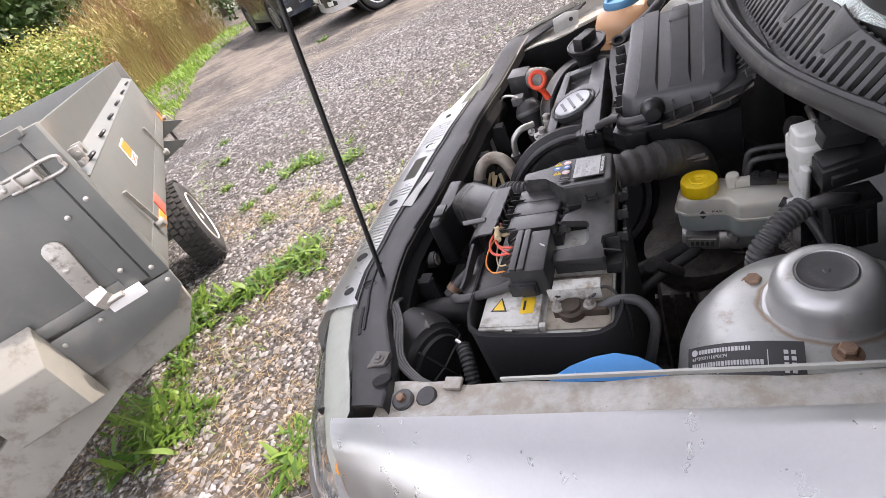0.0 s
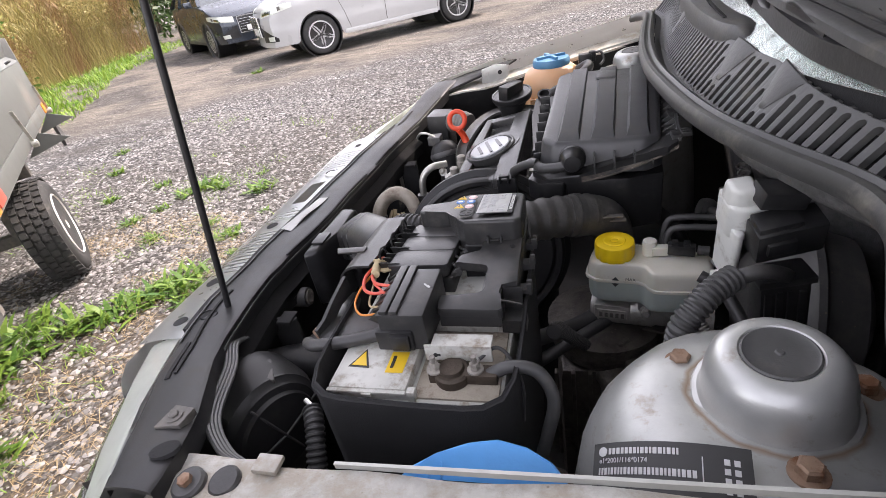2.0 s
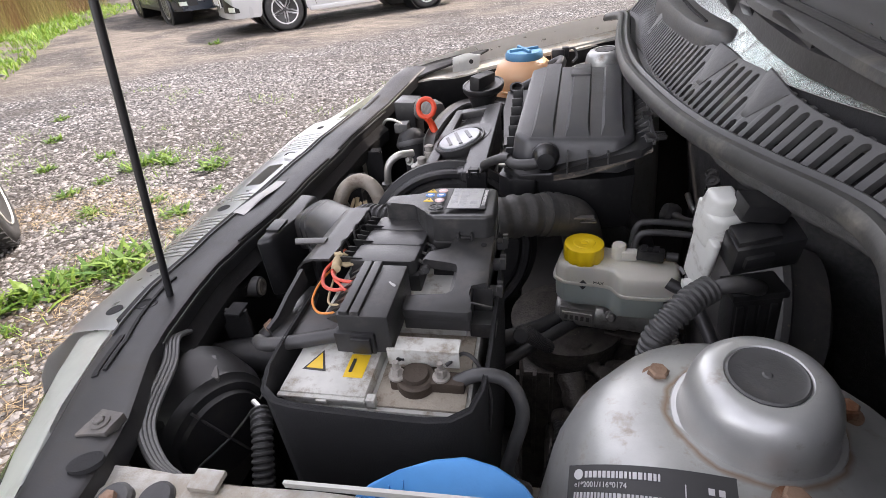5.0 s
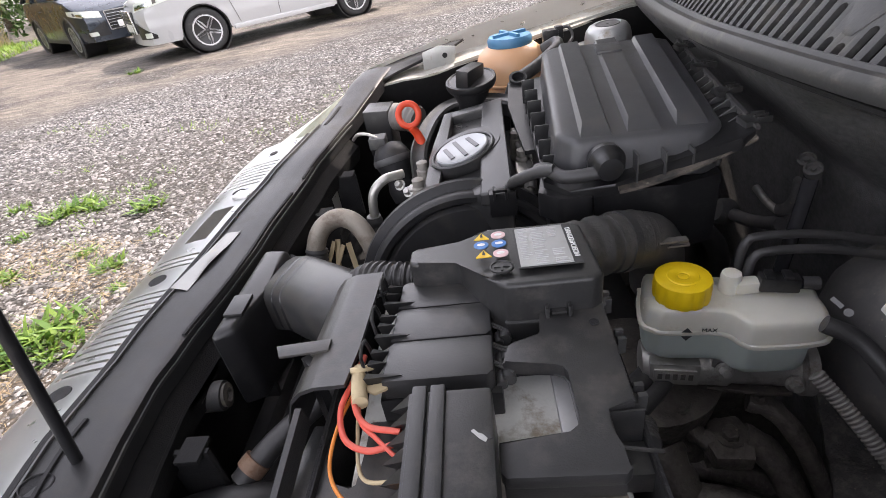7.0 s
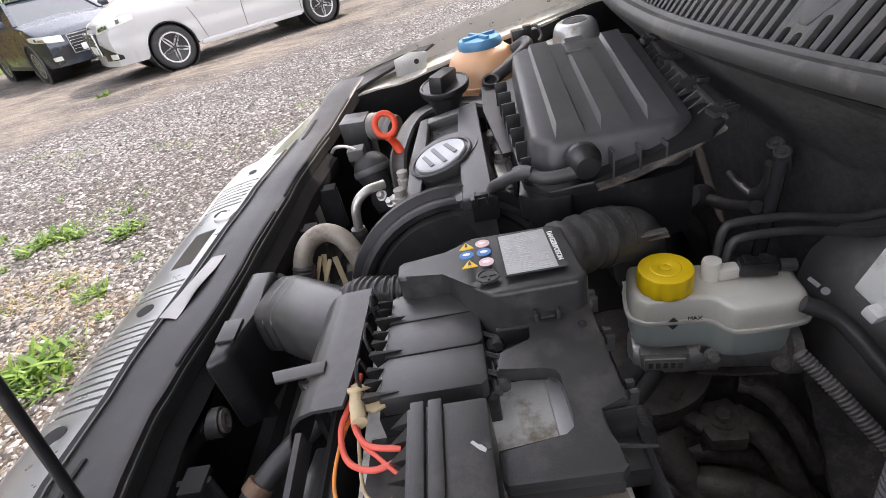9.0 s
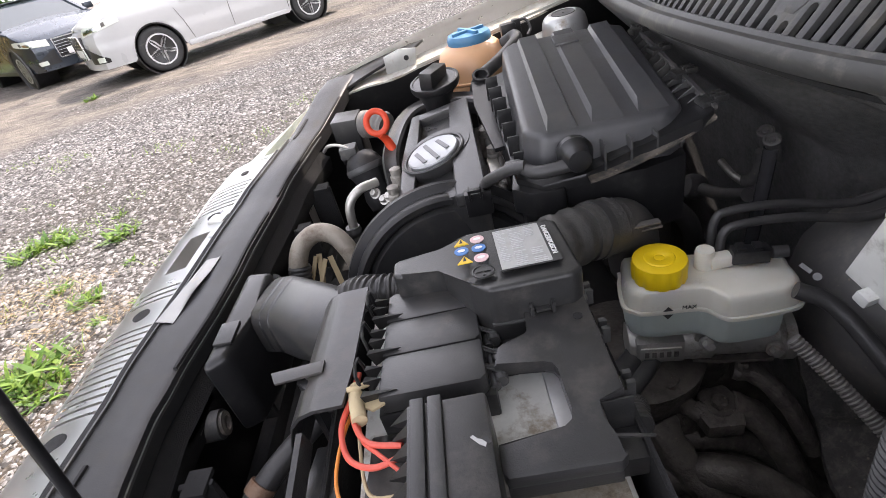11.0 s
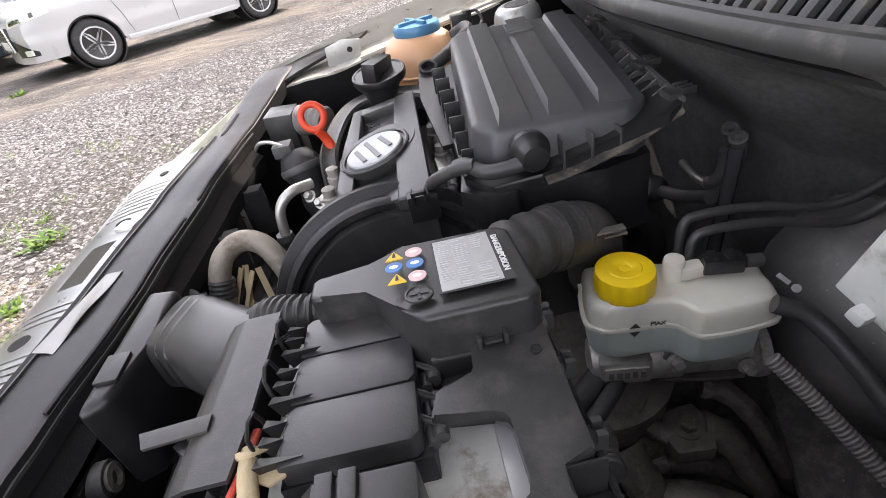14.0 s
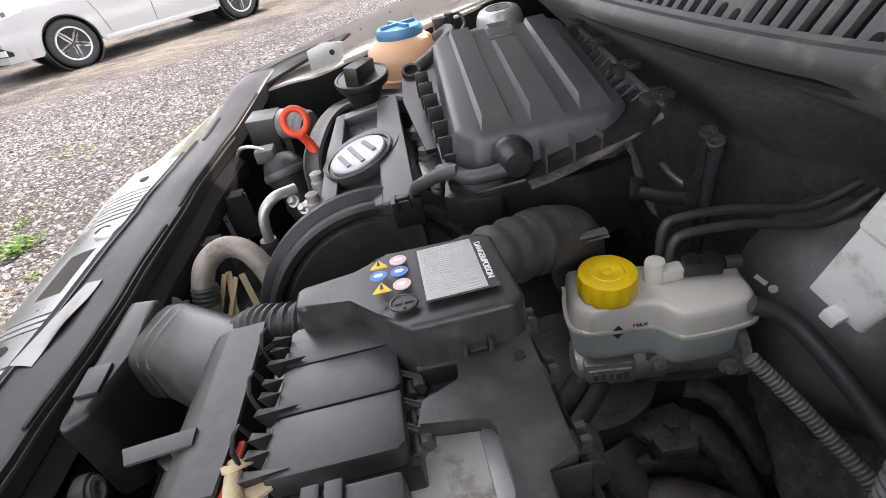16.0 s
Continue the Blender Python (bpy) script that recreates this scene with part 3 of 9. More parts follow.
def shelf(side):
    """The flange inside the wing with its raised inner lip."""
    f = (lambda p: p) if side < 0 else (lambda p: (p[0], 2 * CY - p[1], p[2]))
    bm = BM()

    def top(u, v):
        x = -0.46 + u * 0.62
        yo = interp(x, [(-0.46, -0.120), (-0.3, -0.136), (0, -0.147), (0.2, -0.148)])
        yi = interp(x, [(-0.46, -0.055), (-0.40, -0.058), (-0.3, -0.066), (0.0, -0.088), (0.2, -0.10)])
        zi = interp(x, [(-0.46, 0.868), (-0.3, 0.884), (-0.1, 0.918), (0.2, 0.968)])
        zo = interp(x, [(-0.46, 0.872), (-0.3, 0.895), (0, 0.945), (0.2, 0.975)])
        return f((x, yi + (yo - yi) * v, zi + (zo - zi) * v + 0.003 * math.sin(x * 40) * (1 - v)))
    grid_surface(bm, top, 30, 6, 0.004)
    lip = [f((x, interp(x, [(-0.3, -0.064), (0.0, -0.086), (0.2, -0.098)]), interp(x, [(-0.30, 0.889), (-0.1, 0.923), (0.2, 0.972)]))) for x in np.linspace(-0.30, 0.18, 16)]
    ob = part("inner_wing_flange", bm, M_shelf, hatch, "dirty silver flange with flaking paint")
    bm = BM()
    strip(bm, lip, 0.0026, 0.005)
    part("lip", bm, M_cap_edge, ob)
    # the wall that drops from the flange into the bay
    bm = BM()
    grid_surface(bm, lambda u, v: f((-0.62 + 1.10 * u, interp(-0.62 + 1.10 * u, [(-0.46, -0.055), (-0.3, -0.066), (0.0, -0.088), (0.2, -0.10)]) - 0.03 * v, interp(-0.62 + 1.10 * u, [(-0.62, 0.80), (-0.46, 0.866), (-0.3, 0.882), (-0.1, 0.916), (0.2, 0.966)]) - 0.80 * v)), 20, 6)
    bmesh.ops.solidify(bm, geom=bm.faces[:], thickness=0.003)
    part("inner_wing", bm, M_black, hatch)


def tower(side):
    f = 1 if side < 0 else -1
    c = Vector((0, 0 if side < 0 else 2 * CY, 0))
    dz = 0.0 if side < 0 else -0.012
    bm = BM()
    ring = []
    # (radius, height): the domed seat drops in a soft shoulder into the wheel house
    for r, z in [(0.012, 0.906), (0.045, 0.906), (0.068, 0.903), (0.084, 0.896), (0.098, 0.884), (0.107, 0.866), (0.112, 0.84), (0.118, 0.78), (0.128, 0.68), (0.14, 0.5)]:
        row = []
        for i in range(40):
            a = 2 * math.pi * i / 40
            k = 1 + 0.10 * abs(math.cos(2 * a)) * min(1, (0.91 - z) * 12)
            x, y = r * k * math.cos(a), r * k * math.sin(a) * f
            lift = 0.012 * max(-y * f, 0) / 0.1
            row.append(bm.verts.new((c.x + x * 1.04 + 0.002, c.y + y, z + dz + lift)))
        ring.append(row)
    for a, b in zip(ring, ring[1:]):
        for i in range(40):
            bm.faces.new((a[i], a[(i + 1) % 40], b[(i + 1) % 40], b[i]))
    bm.faces.new(ring[0])
    tw = part("strut_tower", bm, M_tower, hatch, "worn silver strut tower with rust spots")
    bm = BM()
    m = Matrix.Translation((c.x + 0.003, c.y + 0.006 * f, dz + 0.9)) @ pose(0, 0, 0, 3.5, -3.5, 0) @ Matrix.Translation((0, 0, -0.9))
    lathe(bm, [(0.0495, 0.900), (0.0500, 0.9075), (0.0490, 0.9095), (0.0460, 0.9105), (0.0448, 0.9125), (0.0440, 0.918), (0.0428, 0.931), (0.0400, 0.9415), (0.0350, 0.9480), (0.0290, 0.9510), (0.0238, 0.9512), (0.0226, 0.9500)], 48, m)
    dome = part("strut_cap", bm, M_cap, tw, "pressed silver strut cap")
    bm = BM()
    lathe(bm, [(0.0225, 0.946), (0.0225, 0.9508), (0.0212, 0.9518), (0.0200, 0.9510), (0.012, 0.9514), (0.003, 0.9510), (0.002, 0.9520)], 40, m)
    part("rubber_plug", bm, M_trim, tw, "dusty dark rubber plug")
    bm = BM()
    for bx, by, bz in ((-0.048, 0.045, 0.898), (0.003, -0.055, 0.911), (0.062, 0.02, 0.902)):
        b2 = BM()
        bolt(b2, (c.x + bx, c.y + by * f, bz + dz), 0.0075, 0.010, 1.45)
        part("bolt", b2, M_rust, tw, "rusty hexagon bolt")
    bm.free()
    return tw


for s in (-1, 1):
    fender(s)
    shelf(s)
    tower(s)


# lock panel: painted front strip with vent slots and a square opening, black carrier behind it
bm = BM()


def front_strip(y, v):
    x0, x1 = outer_x(y), border_x(y) + 0.004
    return (x0 + (x1 - x0) * v, y, slam_z(y) - 0.010 * (1 - v) ** 3 + 0.008 * v)


ys = [0.120 + 0.004 * i for i in range(191)]
vs_ = [0.0, 0.10, 0.24, 0.34, 0.52, 0.70, 0.80, 1.0]
gv = [[bm.verts.new(front_strip(y, v)) for v in vs_] for y in ys]
for i in range(len(ys) - 1):
    y = ys[i] + 0.002
    vent = any(a <= y <= b for a, b in ((0.292, 0.445), (0.484, 0.518), (0.716, 0.800), (0.855, 0.92))) and i % 3 == 0
    gate = 0.556 <= y <= 0.648
    for j in range(len(vs_) - 1):
        if (vent and 1 <= j <= 5) or (gate and 3 <= j <= 4):
            continue
        bm.faces.new((gv[i][j], gv[i + 1][j], gv[i + 1][j + 1], gv[i][j + 1]))
bmesh.ops.solidify(bm, geom=bm.faces[:], thickness=0.004)
slam = part("lock_panel", bm, M_paint, hatch, "silver front panel strip with vent slots")
for y, v, r in ((0.270, 0.46, 0.0125), (0.465, 0.46, 0.0115), (0.700, 0.52, 0.0115), (0.160, 0.62, 0.010), (0.83, 0.5, 0.008)):
    bm = BM()
    q = Vector(front_strip(y, v))
    lathe(bm, [(r, -0.004), (r, 0.0008), (r * 0.9, 0.001), (0.002, 0.001)], 26, Matrix.Translation(q) @ pose(0, 0, 0, 0, -6, 0))
    part("drain_hole", bm, M_felt_black, slam, "dark round hole")
# Black sheet added under the strip, painting in the dark of its openings.
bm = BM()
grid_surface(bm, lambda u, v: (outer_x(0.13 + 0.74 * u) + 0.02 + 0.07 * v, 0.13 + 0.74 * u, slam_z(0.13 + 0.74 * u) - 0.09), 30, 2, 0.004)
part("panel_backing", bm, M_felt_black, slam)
bm = BM()
prism(bm, [(-0.668, 0.672), (-0.640, 0.668), (-0.636, 0.690), (-0.663, 0.696)], 0.812, 0.823, 0.003)
part("step_block", bm, M_paint, slam)
bm = BM()


def carrier(u, v):
    y = -0.105 + 1.21 * u
    x0, x1 = border_x(y) + 0.003, edge_x(y)
    z = slam_z(y) + 0.005
    prof = [(0.0, 0.0), (0.03, 0.008), (0.10, 0.010), (0.35, 0.012), (0.60, 0.013), (0.80, 0.012), (0.93, 0.011), (0.99, 0.009), (1.0, -0.012)]
    k = v * (len(prof) - 1)
    i = min(int(k), len(prof) - 2)
    a, h = (prof[i][j] + (prof[i + 1][j] - prof[i][j]) * (k - i) for j in (0, 1))
    return (x0 + (x1 - x0) * a, y, z + h)


grid_surface(bm, carrier, 80, 16, 0.004)
carr = part("carrier", bm, M_carrier, hatch, "black plastic lock carrier")
for ua, ub, va in ((0.12, 0.27, 0.40), (0.36, 0.62, 0.80), (0.66, 0.93, 0.80)):
    bm = BM()
    strip(bm, [Vector(carrier(ua + (ub - ua) * k / 16, va + 0.02 * math.sin(k * 0.4))) + Vector((0, 0, 0.0008)) for k in range(17)], 0.0035, 0.003)
    part("groove", bm, M_felt_black, carr)
# Raised edge strips in a paler grey, the edges' highlights put into their colour.
for va, w in ((0.93, 0.0035), (0.22, 0.0022)):
    bm = BM()
    strip(bm, [Vector(carrier(0.17 + 0.66 * k / 40, va)) + Vector((0, 0, 0.0014)) for k in range(41)], w, 0.0032)
    part("ridge", bm, M_trim, carr)
# lower ledge behind the carrier and the dark front wall of the bay
bm = BM()
grid_surface(bm, lambda u, v: (edge_x(0.12 + 0.76 * u) + interp(v, [(0, -0.004), (0.35, 0.011), (0.45, 0.012), (0.5, 0.014), (0.55, 0.014), (1, 0.010)]), 0.12 + 0.76 * u, slam_z(0.12 + 0.76 * u) + interp(v, [(0, -0.010), (0.35, -0.026), (0.45, -0.025), (0.5, -0.027), (0.55, -0.034), (1, -0.055)])), 50, 20)
bmesh.ops.solidify(bm, geom=bm.faces[:], thickness=0.003)
part("lower_ledge", bm, M_felt_black, carr)
bm = BM()
grid_surface(bm, lambda u, v: (-0.590 + 0.02 * v, 0.10 + 0.80 * u, 0.775 - 0.58 * v), 10, 6)
bmesh.ops.solidify(bm, geom=bm.faces[:], thickness=0.01)
part("front_wall", bm, M_felt_black, hatch)
for y, r in ((0.160, 0.012),):
    bm = BM()
    x = border_x(y) + 0.035
    lathe(bm, [(r * 1.1, 0.0), (r * 1.1, 0.0016), (r, 0.0018), (r, -0.001), (0.002, -0.001)], 24, Matrix.Translation((x - 0.012, y, slam_z(y) + 0.0165)), 0.75)
    part("hole", bm, M_felt_black, carr)
bm = BM()
strip(bm, [(border_x(y) + 0.001, y, slam_z(y) + 0.010) for y in np.linspace(0.13, 0.87, 30)], 0.006, 0.010)
part("sealing_gap", bm, M_felt_black, carr)
for y0, y1, dx in ((0.03, 0.10, 0.022), (0.895, 0.96, 0.022)):
    bm = BM()
    strip(bm, [(border_x(y) + dx, y, slam_z(y) + 0.0165) for y in np.linspace(y0, y1, 8)], 0.005, 0.003)
    part("groove", bm, M_felt_black, carr)

for y in (0.22, 0.36, 0.52, 0.66, 0.78):
    bm = BM()
    box(bm, (edge_x(y) + 0.004, y, slam_z(y) - 0.115), (edge_x(y) + 0.045, y + 0.006, slam_z(y) - 0.034), 0.001)
    box(bm, (edge_x(y) + 0.020, y - 0.010, slam_z(y) - 0.036), (edge_x(y) + 0.042, y + 0.016, slam_z(y) - 0.031), 0.001)
    part("bracket", bm, M_felt_black, carr)
# front face below the panel, bumper and grille, and the closed nose
bm = BM()
grid_surface(bm, lambda u, v: (outer_x(-0.12 + 1.24 * u) - 0.002 - 0.055 * math.sin(math.pi * min(v * 1.4, 1) / 2), -0.12 + 1.24 * u, slam_z(-0.12 + 1.24 * u) - 0.018 - 0.13 * max(0, min(1, (abs(0.5 + 0.12 - 1.24 * u) - 0.42) / 0.06)) - 0.52 * v), 64, 14)
bmesh.ops.solidify(bm, geom=bm.faces[:], thickness=0.004)
part("nose_panel", bm, M_paint, hatch, "silver painted nose panel")
nose = [(-0.30, -0.272, 0), (-0.50, -0.236, 0), (-0.635, -0.155, 0), (-0.712, -0.050, 0), (-0.752, 0.07, 0), (-0.775, 0.25, 0), (-0.785, 0.5, 0)]
nose = curve_points(nose + [(x, 1.0 - y, z) for x, y, z in nose[:-1][::-1]], 5)
bm = BM()
cut = [(0.10, 0.700), (0.05, 0.722), (0.02, 0.716), (0.0, 0.690), (-0.008, 0.62), (0.0, 0.50), (0.03, 0.32), (0.10, 0.20)]


def bumper_pt(u, v):
    k = u * (len(nose) - 1)
    i = min(int(k), len(nose) - 2)
    p = nose[i].lerp(nose[i + 1], k - i)
    c = Vector((-0.1, CY, 0)) - p
    w, z = (interp(v * 7, [(j, s[q]) for j, s in enumerate(cut)]) for q in (0, 1))
    p = p + c.normalized() * w
    return (p.x, p.y, z)


grid_surface(bm, bumper_pt, 60, 28)
bmesh.ops.solidify(bm, geom=bm.faces[:], thickness=0.004)
part("bumper", bm, M_paint, hatch, "silver painted bumper")

# bay walls: floor, front and rear
bm = BM()
box(bm, (-0.70, -0.16, 0.16), (0.45, 1.16, 0.20), 0.004)
part("undertray", bm, M_dark, hatch)
# rubber seal along the plenum
SEAL = [(0.018, -0.15, 0.984), (0.024, -0.10, 0.996), (0.038, -0.045, 1.004), (0.060, 0.010, 1.008), (0.075, 0.050, 1.009), (0.079, 0.090, 1.010), (0.070, 0.130, 1.010), (0.044, 0.190, 1.010), (0.016, 0.27, 1.010), (-0.001, 0.364, 1.010), (-0.013, 0.5, 1.010), (-0.012, 0.60, 1.010), (-0.003, 0.713, 1.010), (0.014, 0.85, 1.010), (0.034, 1.0, 1.006), (0.032, 1.08, 0.998), (0.018, 1.15, 0.984)]
seal_line = curve_points(SEAL, 6)
bm = BM()
sweep(bm, seal_line, lambda i, c: [(-0.010, -0.013), (0.008, -0.012), (0.0125, -0.006), (0.0120, 0.001), (0.0085, 0.0052), (0.0052, 0.0060), (0.0022, 0.0022), (-0.0006, 0.0022), (-0.0040, 0.0052), (-0.0085, 0.0040), (-0.0120, -0.002), (-0.0125, -0.008)])
part("plenum_seal", bm, M_seal, hatch, "thick black rubber plenum seal")


def seal_x(y):
    return interp(y, sorted([(p.y, p.x) for p in seal_line]))


# felt-lined bulkhead below the seal
bm = BM()


def bulkhead_pt(u, v):
    y = -0.15 + 1.3 * u
    x = interp(v, [(0, 0.02), (0.06, 0.045), (0.13, 0.10), (0.21, 0.168), (0.6, 0.235), (1, 0.25)]) + 0.05 * (2 * u - 1) ** 4
    # below the flange under the seal the wall steps back beside the wing
    back = 0.11 * min(max((v - 0.040) / 0.03, 0.0), 1.0) * min(max((0.46 - y) / 0.16, 0.0), 1.0)
    return (max(x, seal_x(y) + 0.004 + 0.25 * v) + back, y, 1.0 - 0.82 * v)


grid_surface(bm, bulkhead_pt, 60, 70)
bmesh.ops.solidify(bm, geom=bm.faces[:], thickness=0.01)
part("bulkhead", bm, M_felt, hatch, "dark felt-lined bulkhead")

# gritty mat at the foot of the bulkhead
bm = BM()


def mat_pt(u, v):
    p_ = Vector((0.125, 0.40, 0.575)).lerp(Vector((0.265, 0.35, 0.67)), u).lerp(Vector((0.055, 0.20, 0.545)).lerp(Vector((0.175, 0.14, 0.65)), u), v)
    return p_ + Vector((0, 0, 0.012 * noise.noise(p_ * 26) + 0.006 * noise.noise(p_ * 70)))


grid_surface(bm, mat_pt, 40, 40, 0.01)
part("insulation_mat", bm, M_mat, hatch, "gritty dark insulation mat")

# scuttle panel with slots, then windscreen
bm = BM()


def scuttle(y, v):
    """The slotted panel: low and narrow towards the wing, full height along the glass."""
    k = interp(y, [(-0.1, 0.5), (0.10, 0.55), (0.15, 0.62), (0.22, 0.74), (0.32, 1.0)])
    x0 = seal_x(y) + 0.014
    return (x0 + k * interp(v, [(0, 0.0), (0.2, 0.010), (0.3, 0.018), (0.8, 0.050), (0.9, 0.058), (1.0, 0.063)]), y, 1.003 + k * interp(v, [(0, 0.0), (0.2, -0.009), (0.3, -0.005), (0.8, 0.038), (0.9, 0.047), (1.0, 0.045)]))


PITCH = 0.0152


def quad_rows(y0, y1, vs):
    for va, vb in zip(vs, vs[1:]):
        bm.faces.new([bm.verts.new(scuttle(y, v)) for y, v in ((y0, va), (y1, va), (y1, vb), (y0, vb))])


for i in range(79):
    y0 = -0.10 + PITCH * i
    y1 = y0 + PITCH
    yc = (y0 + y1) / 2
    # blank, sunken fields interrupt the slots beside the wiper spindles
    short = max(1 - abs(yc - 0.283) / 0.030, 1 - abs(yc - 0.398) / 0.034, 1 - abs(yc - 0.75) / 0.034, 0)
    top = 0.86 - 0.40 * min(short * 1.4, 1.0)
    quad_rows(y0, y1, (0.0, 0.1, 0.2, 0.26))
    quad_rows(y0, y1, (0.90, 0.95, 1.0))
    ends = [(scuttle(yc, 0.26), scuttle(yc, 0.90))]
    span = (Vector(ends[0][1]) - Vector(ends[0][0])).length
    r, ry = 0.0041, 0.0041
    rv = r / span * 0.64
    va, vb = 0.30 + rv, max(top - rv, 0.31 + rv)
    inner, border = [], []
    for k in range(8):
        an = math.pi * k / 7
        inner.append((yc + ry * math.cos(an), vb + rv * math.sin(an)))
        border.append((y1 - PITCH * k / 7, 0.90))
    for k in range(8):
        an = math.pi + math.pi * k / 7
        inner.append((yc + ry * math.cos(an), va + rv * math.sin(an)))
        border.append((y0 + PITCH * k / 7, 0.26))
    iv = [bm.verts.new(scuttle(*q)) for q in inner]
    ov = [bm.verts.new(scuttle(*q)) for q in border]
    for k in range(16):
        bm.faces.new((ov[k], ov[(k + 1) % 16], iv[(k + 1) % 16], iv[k]))
    # the slot's walls
    wv = [bm.verts.new(v_.co + Vector((0.0034, 0, -0.0052))) for v_ in iv]
    for k in range(16):
        bm.faces.new((iv[k], iv[(k + 1) % 16], wv[(k + 1) % 16], wv[k]))
    # the rolled upper edge
    up_edge = [Vector(scuttle(y, 1.0)) for y in (y0, y1)]
    bm.faces.new([bm.verts.new(q) for q in (up_edge[0], up_edge[1], up_edge[1] - Vector((0, 0, 0.012)), up_edge[0] - Vector((0, 0, 0.012)))])
bmesh.ops.remove_doubles(bm, verts=bm.verts[:], dist=1e-5)
grl = part("scuttle_grille", bm, M_trim, hatch, "dusty black slotted scuttle grille")
# Black sheets added below and behind the slots to make them read dark.
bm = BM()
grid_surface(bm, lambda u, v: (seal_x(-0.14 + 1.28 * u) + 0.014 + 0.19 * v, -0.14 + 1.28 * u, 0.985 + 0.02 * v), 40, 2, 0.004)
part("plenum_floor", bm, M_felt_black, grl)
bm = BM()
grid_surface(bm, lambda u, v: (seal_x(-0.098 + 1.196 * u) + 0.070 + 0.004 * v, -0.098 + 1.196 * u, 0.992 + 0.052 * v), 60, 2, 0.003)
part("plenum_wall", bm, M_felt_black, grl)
# mouldings beside the spindles, the spindle cowl and the wipers lying on the glass
for yc, w in ((0.283, 0.030), (0.398, 0.034), (0.75, 0.034)):
    bm = BM()

    def wedge(u, v, yc=yc, w=w):
        y = yc + w * (2 * u - 1) * (0.15 + 0.75 * v)
        p_ = Vector(scuttle(y, 0.52 + 0.46 * v))
        return p_ + Vector((-0.003, 0, 0.004)) * (0.7 * v * (1 - (2 * u - 1) ** 2) + 0.15) + Vector((0.0, 0, 0.006 * v * u))
    grid_surface(bm, wedge, 10, 8, 0.002)
    part("moulding", bm, M_trim, grl)
bm = BM()
cowl_line = [(0.068, 0.430), (0.054, 0.485), (0.052, 0.58), (0.058, 0.70), (0.076, 0.88), (0.110, 0.99), (0.165, 0.98), (0.140, 0.80), (0.126, 0.66), (0.116, 0.55), (0.100, 0.465), (0.084, 0.428)]
loft(bm, closed_curve(cowl_line, 4), [(1.06, 1.018), (1.0, 1.048), (0.975, 1.058), (0.93, 1.064), (0.80, 1.066)])
cowl = part("spindle_cowl", bm, M_trim, grl, "smooth black cowl over the wiper spindle")
bm = BM()
strip(bm, curve_points([(0.066, 0.50, 1.0665), (0.074, 0.62, 1.0675), (0.092, 0.78, 1.0675), (0.122, 0.93, 1.0665)], 5), 0.004, 0.003)
part("crease", bm, M_felt_black, cowl)
for k in range(24):
    y = 0.02 + 0.0152 * k
    bm = BM()
    q = Vector(scuttle(y, 1.0))
    box(bm, (q.x - 0.0018, q.y - 0.0034, q.z - 0.001), (q.x + 0.0018, q.y + 0.0034, q.z + 0.0012), 0.0005)
    part("edge_bead", bm, M_trim, grl)


def glass_pt(u, v):
    y = -0.10 + 1.20 * u
    return (seal_x(y) + 0.070 + 0.85 * v, y + 0.08 * v * (0.5 - u), 1.046 + 0.52 * v + 0.02 * math.sin(math.pi * u) * v)


bm = BM()
grid_surface(bm, glass_pt, 30, 10)
bmesh.ops.solidify(bm, geom=bm.faces[:], thickness=0.004)
ws = part("windscreen", bm, M_glass, hatch, "clear windscreen")
ws.visible_shadow = False
BAR = [(-0.009, -0.005), (0.009, -0.005), (0.008, 0.003), (0.004, 0.006), (-0.006, 0.006), (-0.009, 0.002)]
FIN = [(-0.005, -0.010), (0.005, -0.010), (0.004, 0.010), (-0.003, 0.012)]
bm = BM()
sweep(bm, curve_points([(0.112, 0.56, 1.098), (0.102, 0.47, 1.098), (0.098, 0.40, 1.094), (0.103, 0.30, 1.087), (0.110, 0.22, 1.078), (0.120, 0.14, 1.072), (0.140, 0.02, 1.068)], 6), lambda i, c: BAR)
wip = part("wiper_arm", bm, M_trim, hatch, "black wiper arm")
bm = BM()
lathe(bm, [(0.017, -0.016), (0.017, 0.004), (0.013, 0.010), (0.003, 0.011)], 20, Matrix.Translation((0.106, 0.52, 1.092)) @ pose(0, 0, 0, 0, -30, 0))
part("spindle_head", bm, M_black, wip)
bm = BM()
box(bm, (-0.012, -0.040, -0.010), (0.012, 0.0, 0.006), 0.003, Matrix.Translation((0.102, 0.47, 1.092)) @ pose(0, 0, 0, 0, -30, 0))
part("arm_knuckle", bm, M_black, wip)
bm = BM()
sweep(bm, curve_points([(0.122, 0.52, 1.098), (0.113, 0.40, 1.090), (0.117, 0.30, 1.082), (0.125, 0.22, 1.074), (0.140, 0.10, 1.070)], 6), lambda i, c: FIN)
part("wiper_blade", bm, M_rubber, wip)
bm = BM()
strip(bm, curve_points([(0.126, 0.50, 1.110), (0.119, 0.391, 1.099), (0.123, 0.29, 1.091), (0.131, 0.221, 1.084), (0.146, 0.10, 1.080)], 6), 0.004, 0.004)
part("blade_spine", bm, M_trim, wip)
bm = BM()
sweep(bm, curve_points([(0.108, 0.60, 1.088), (0.101, 0.46, 1.079), (0.096, 0.38, 1.073), (0.097, 0.29, 1.066), (0.107, 0.235, 1.063), (0.120, 0.178, 1.060), (0.142, 0.08, 1.060)], 6), lambda i, c: FIN)
low = part("lower_wiper_blade", bm, M_rubber, hatch, "black wiper blade along the foot of the windscreen")
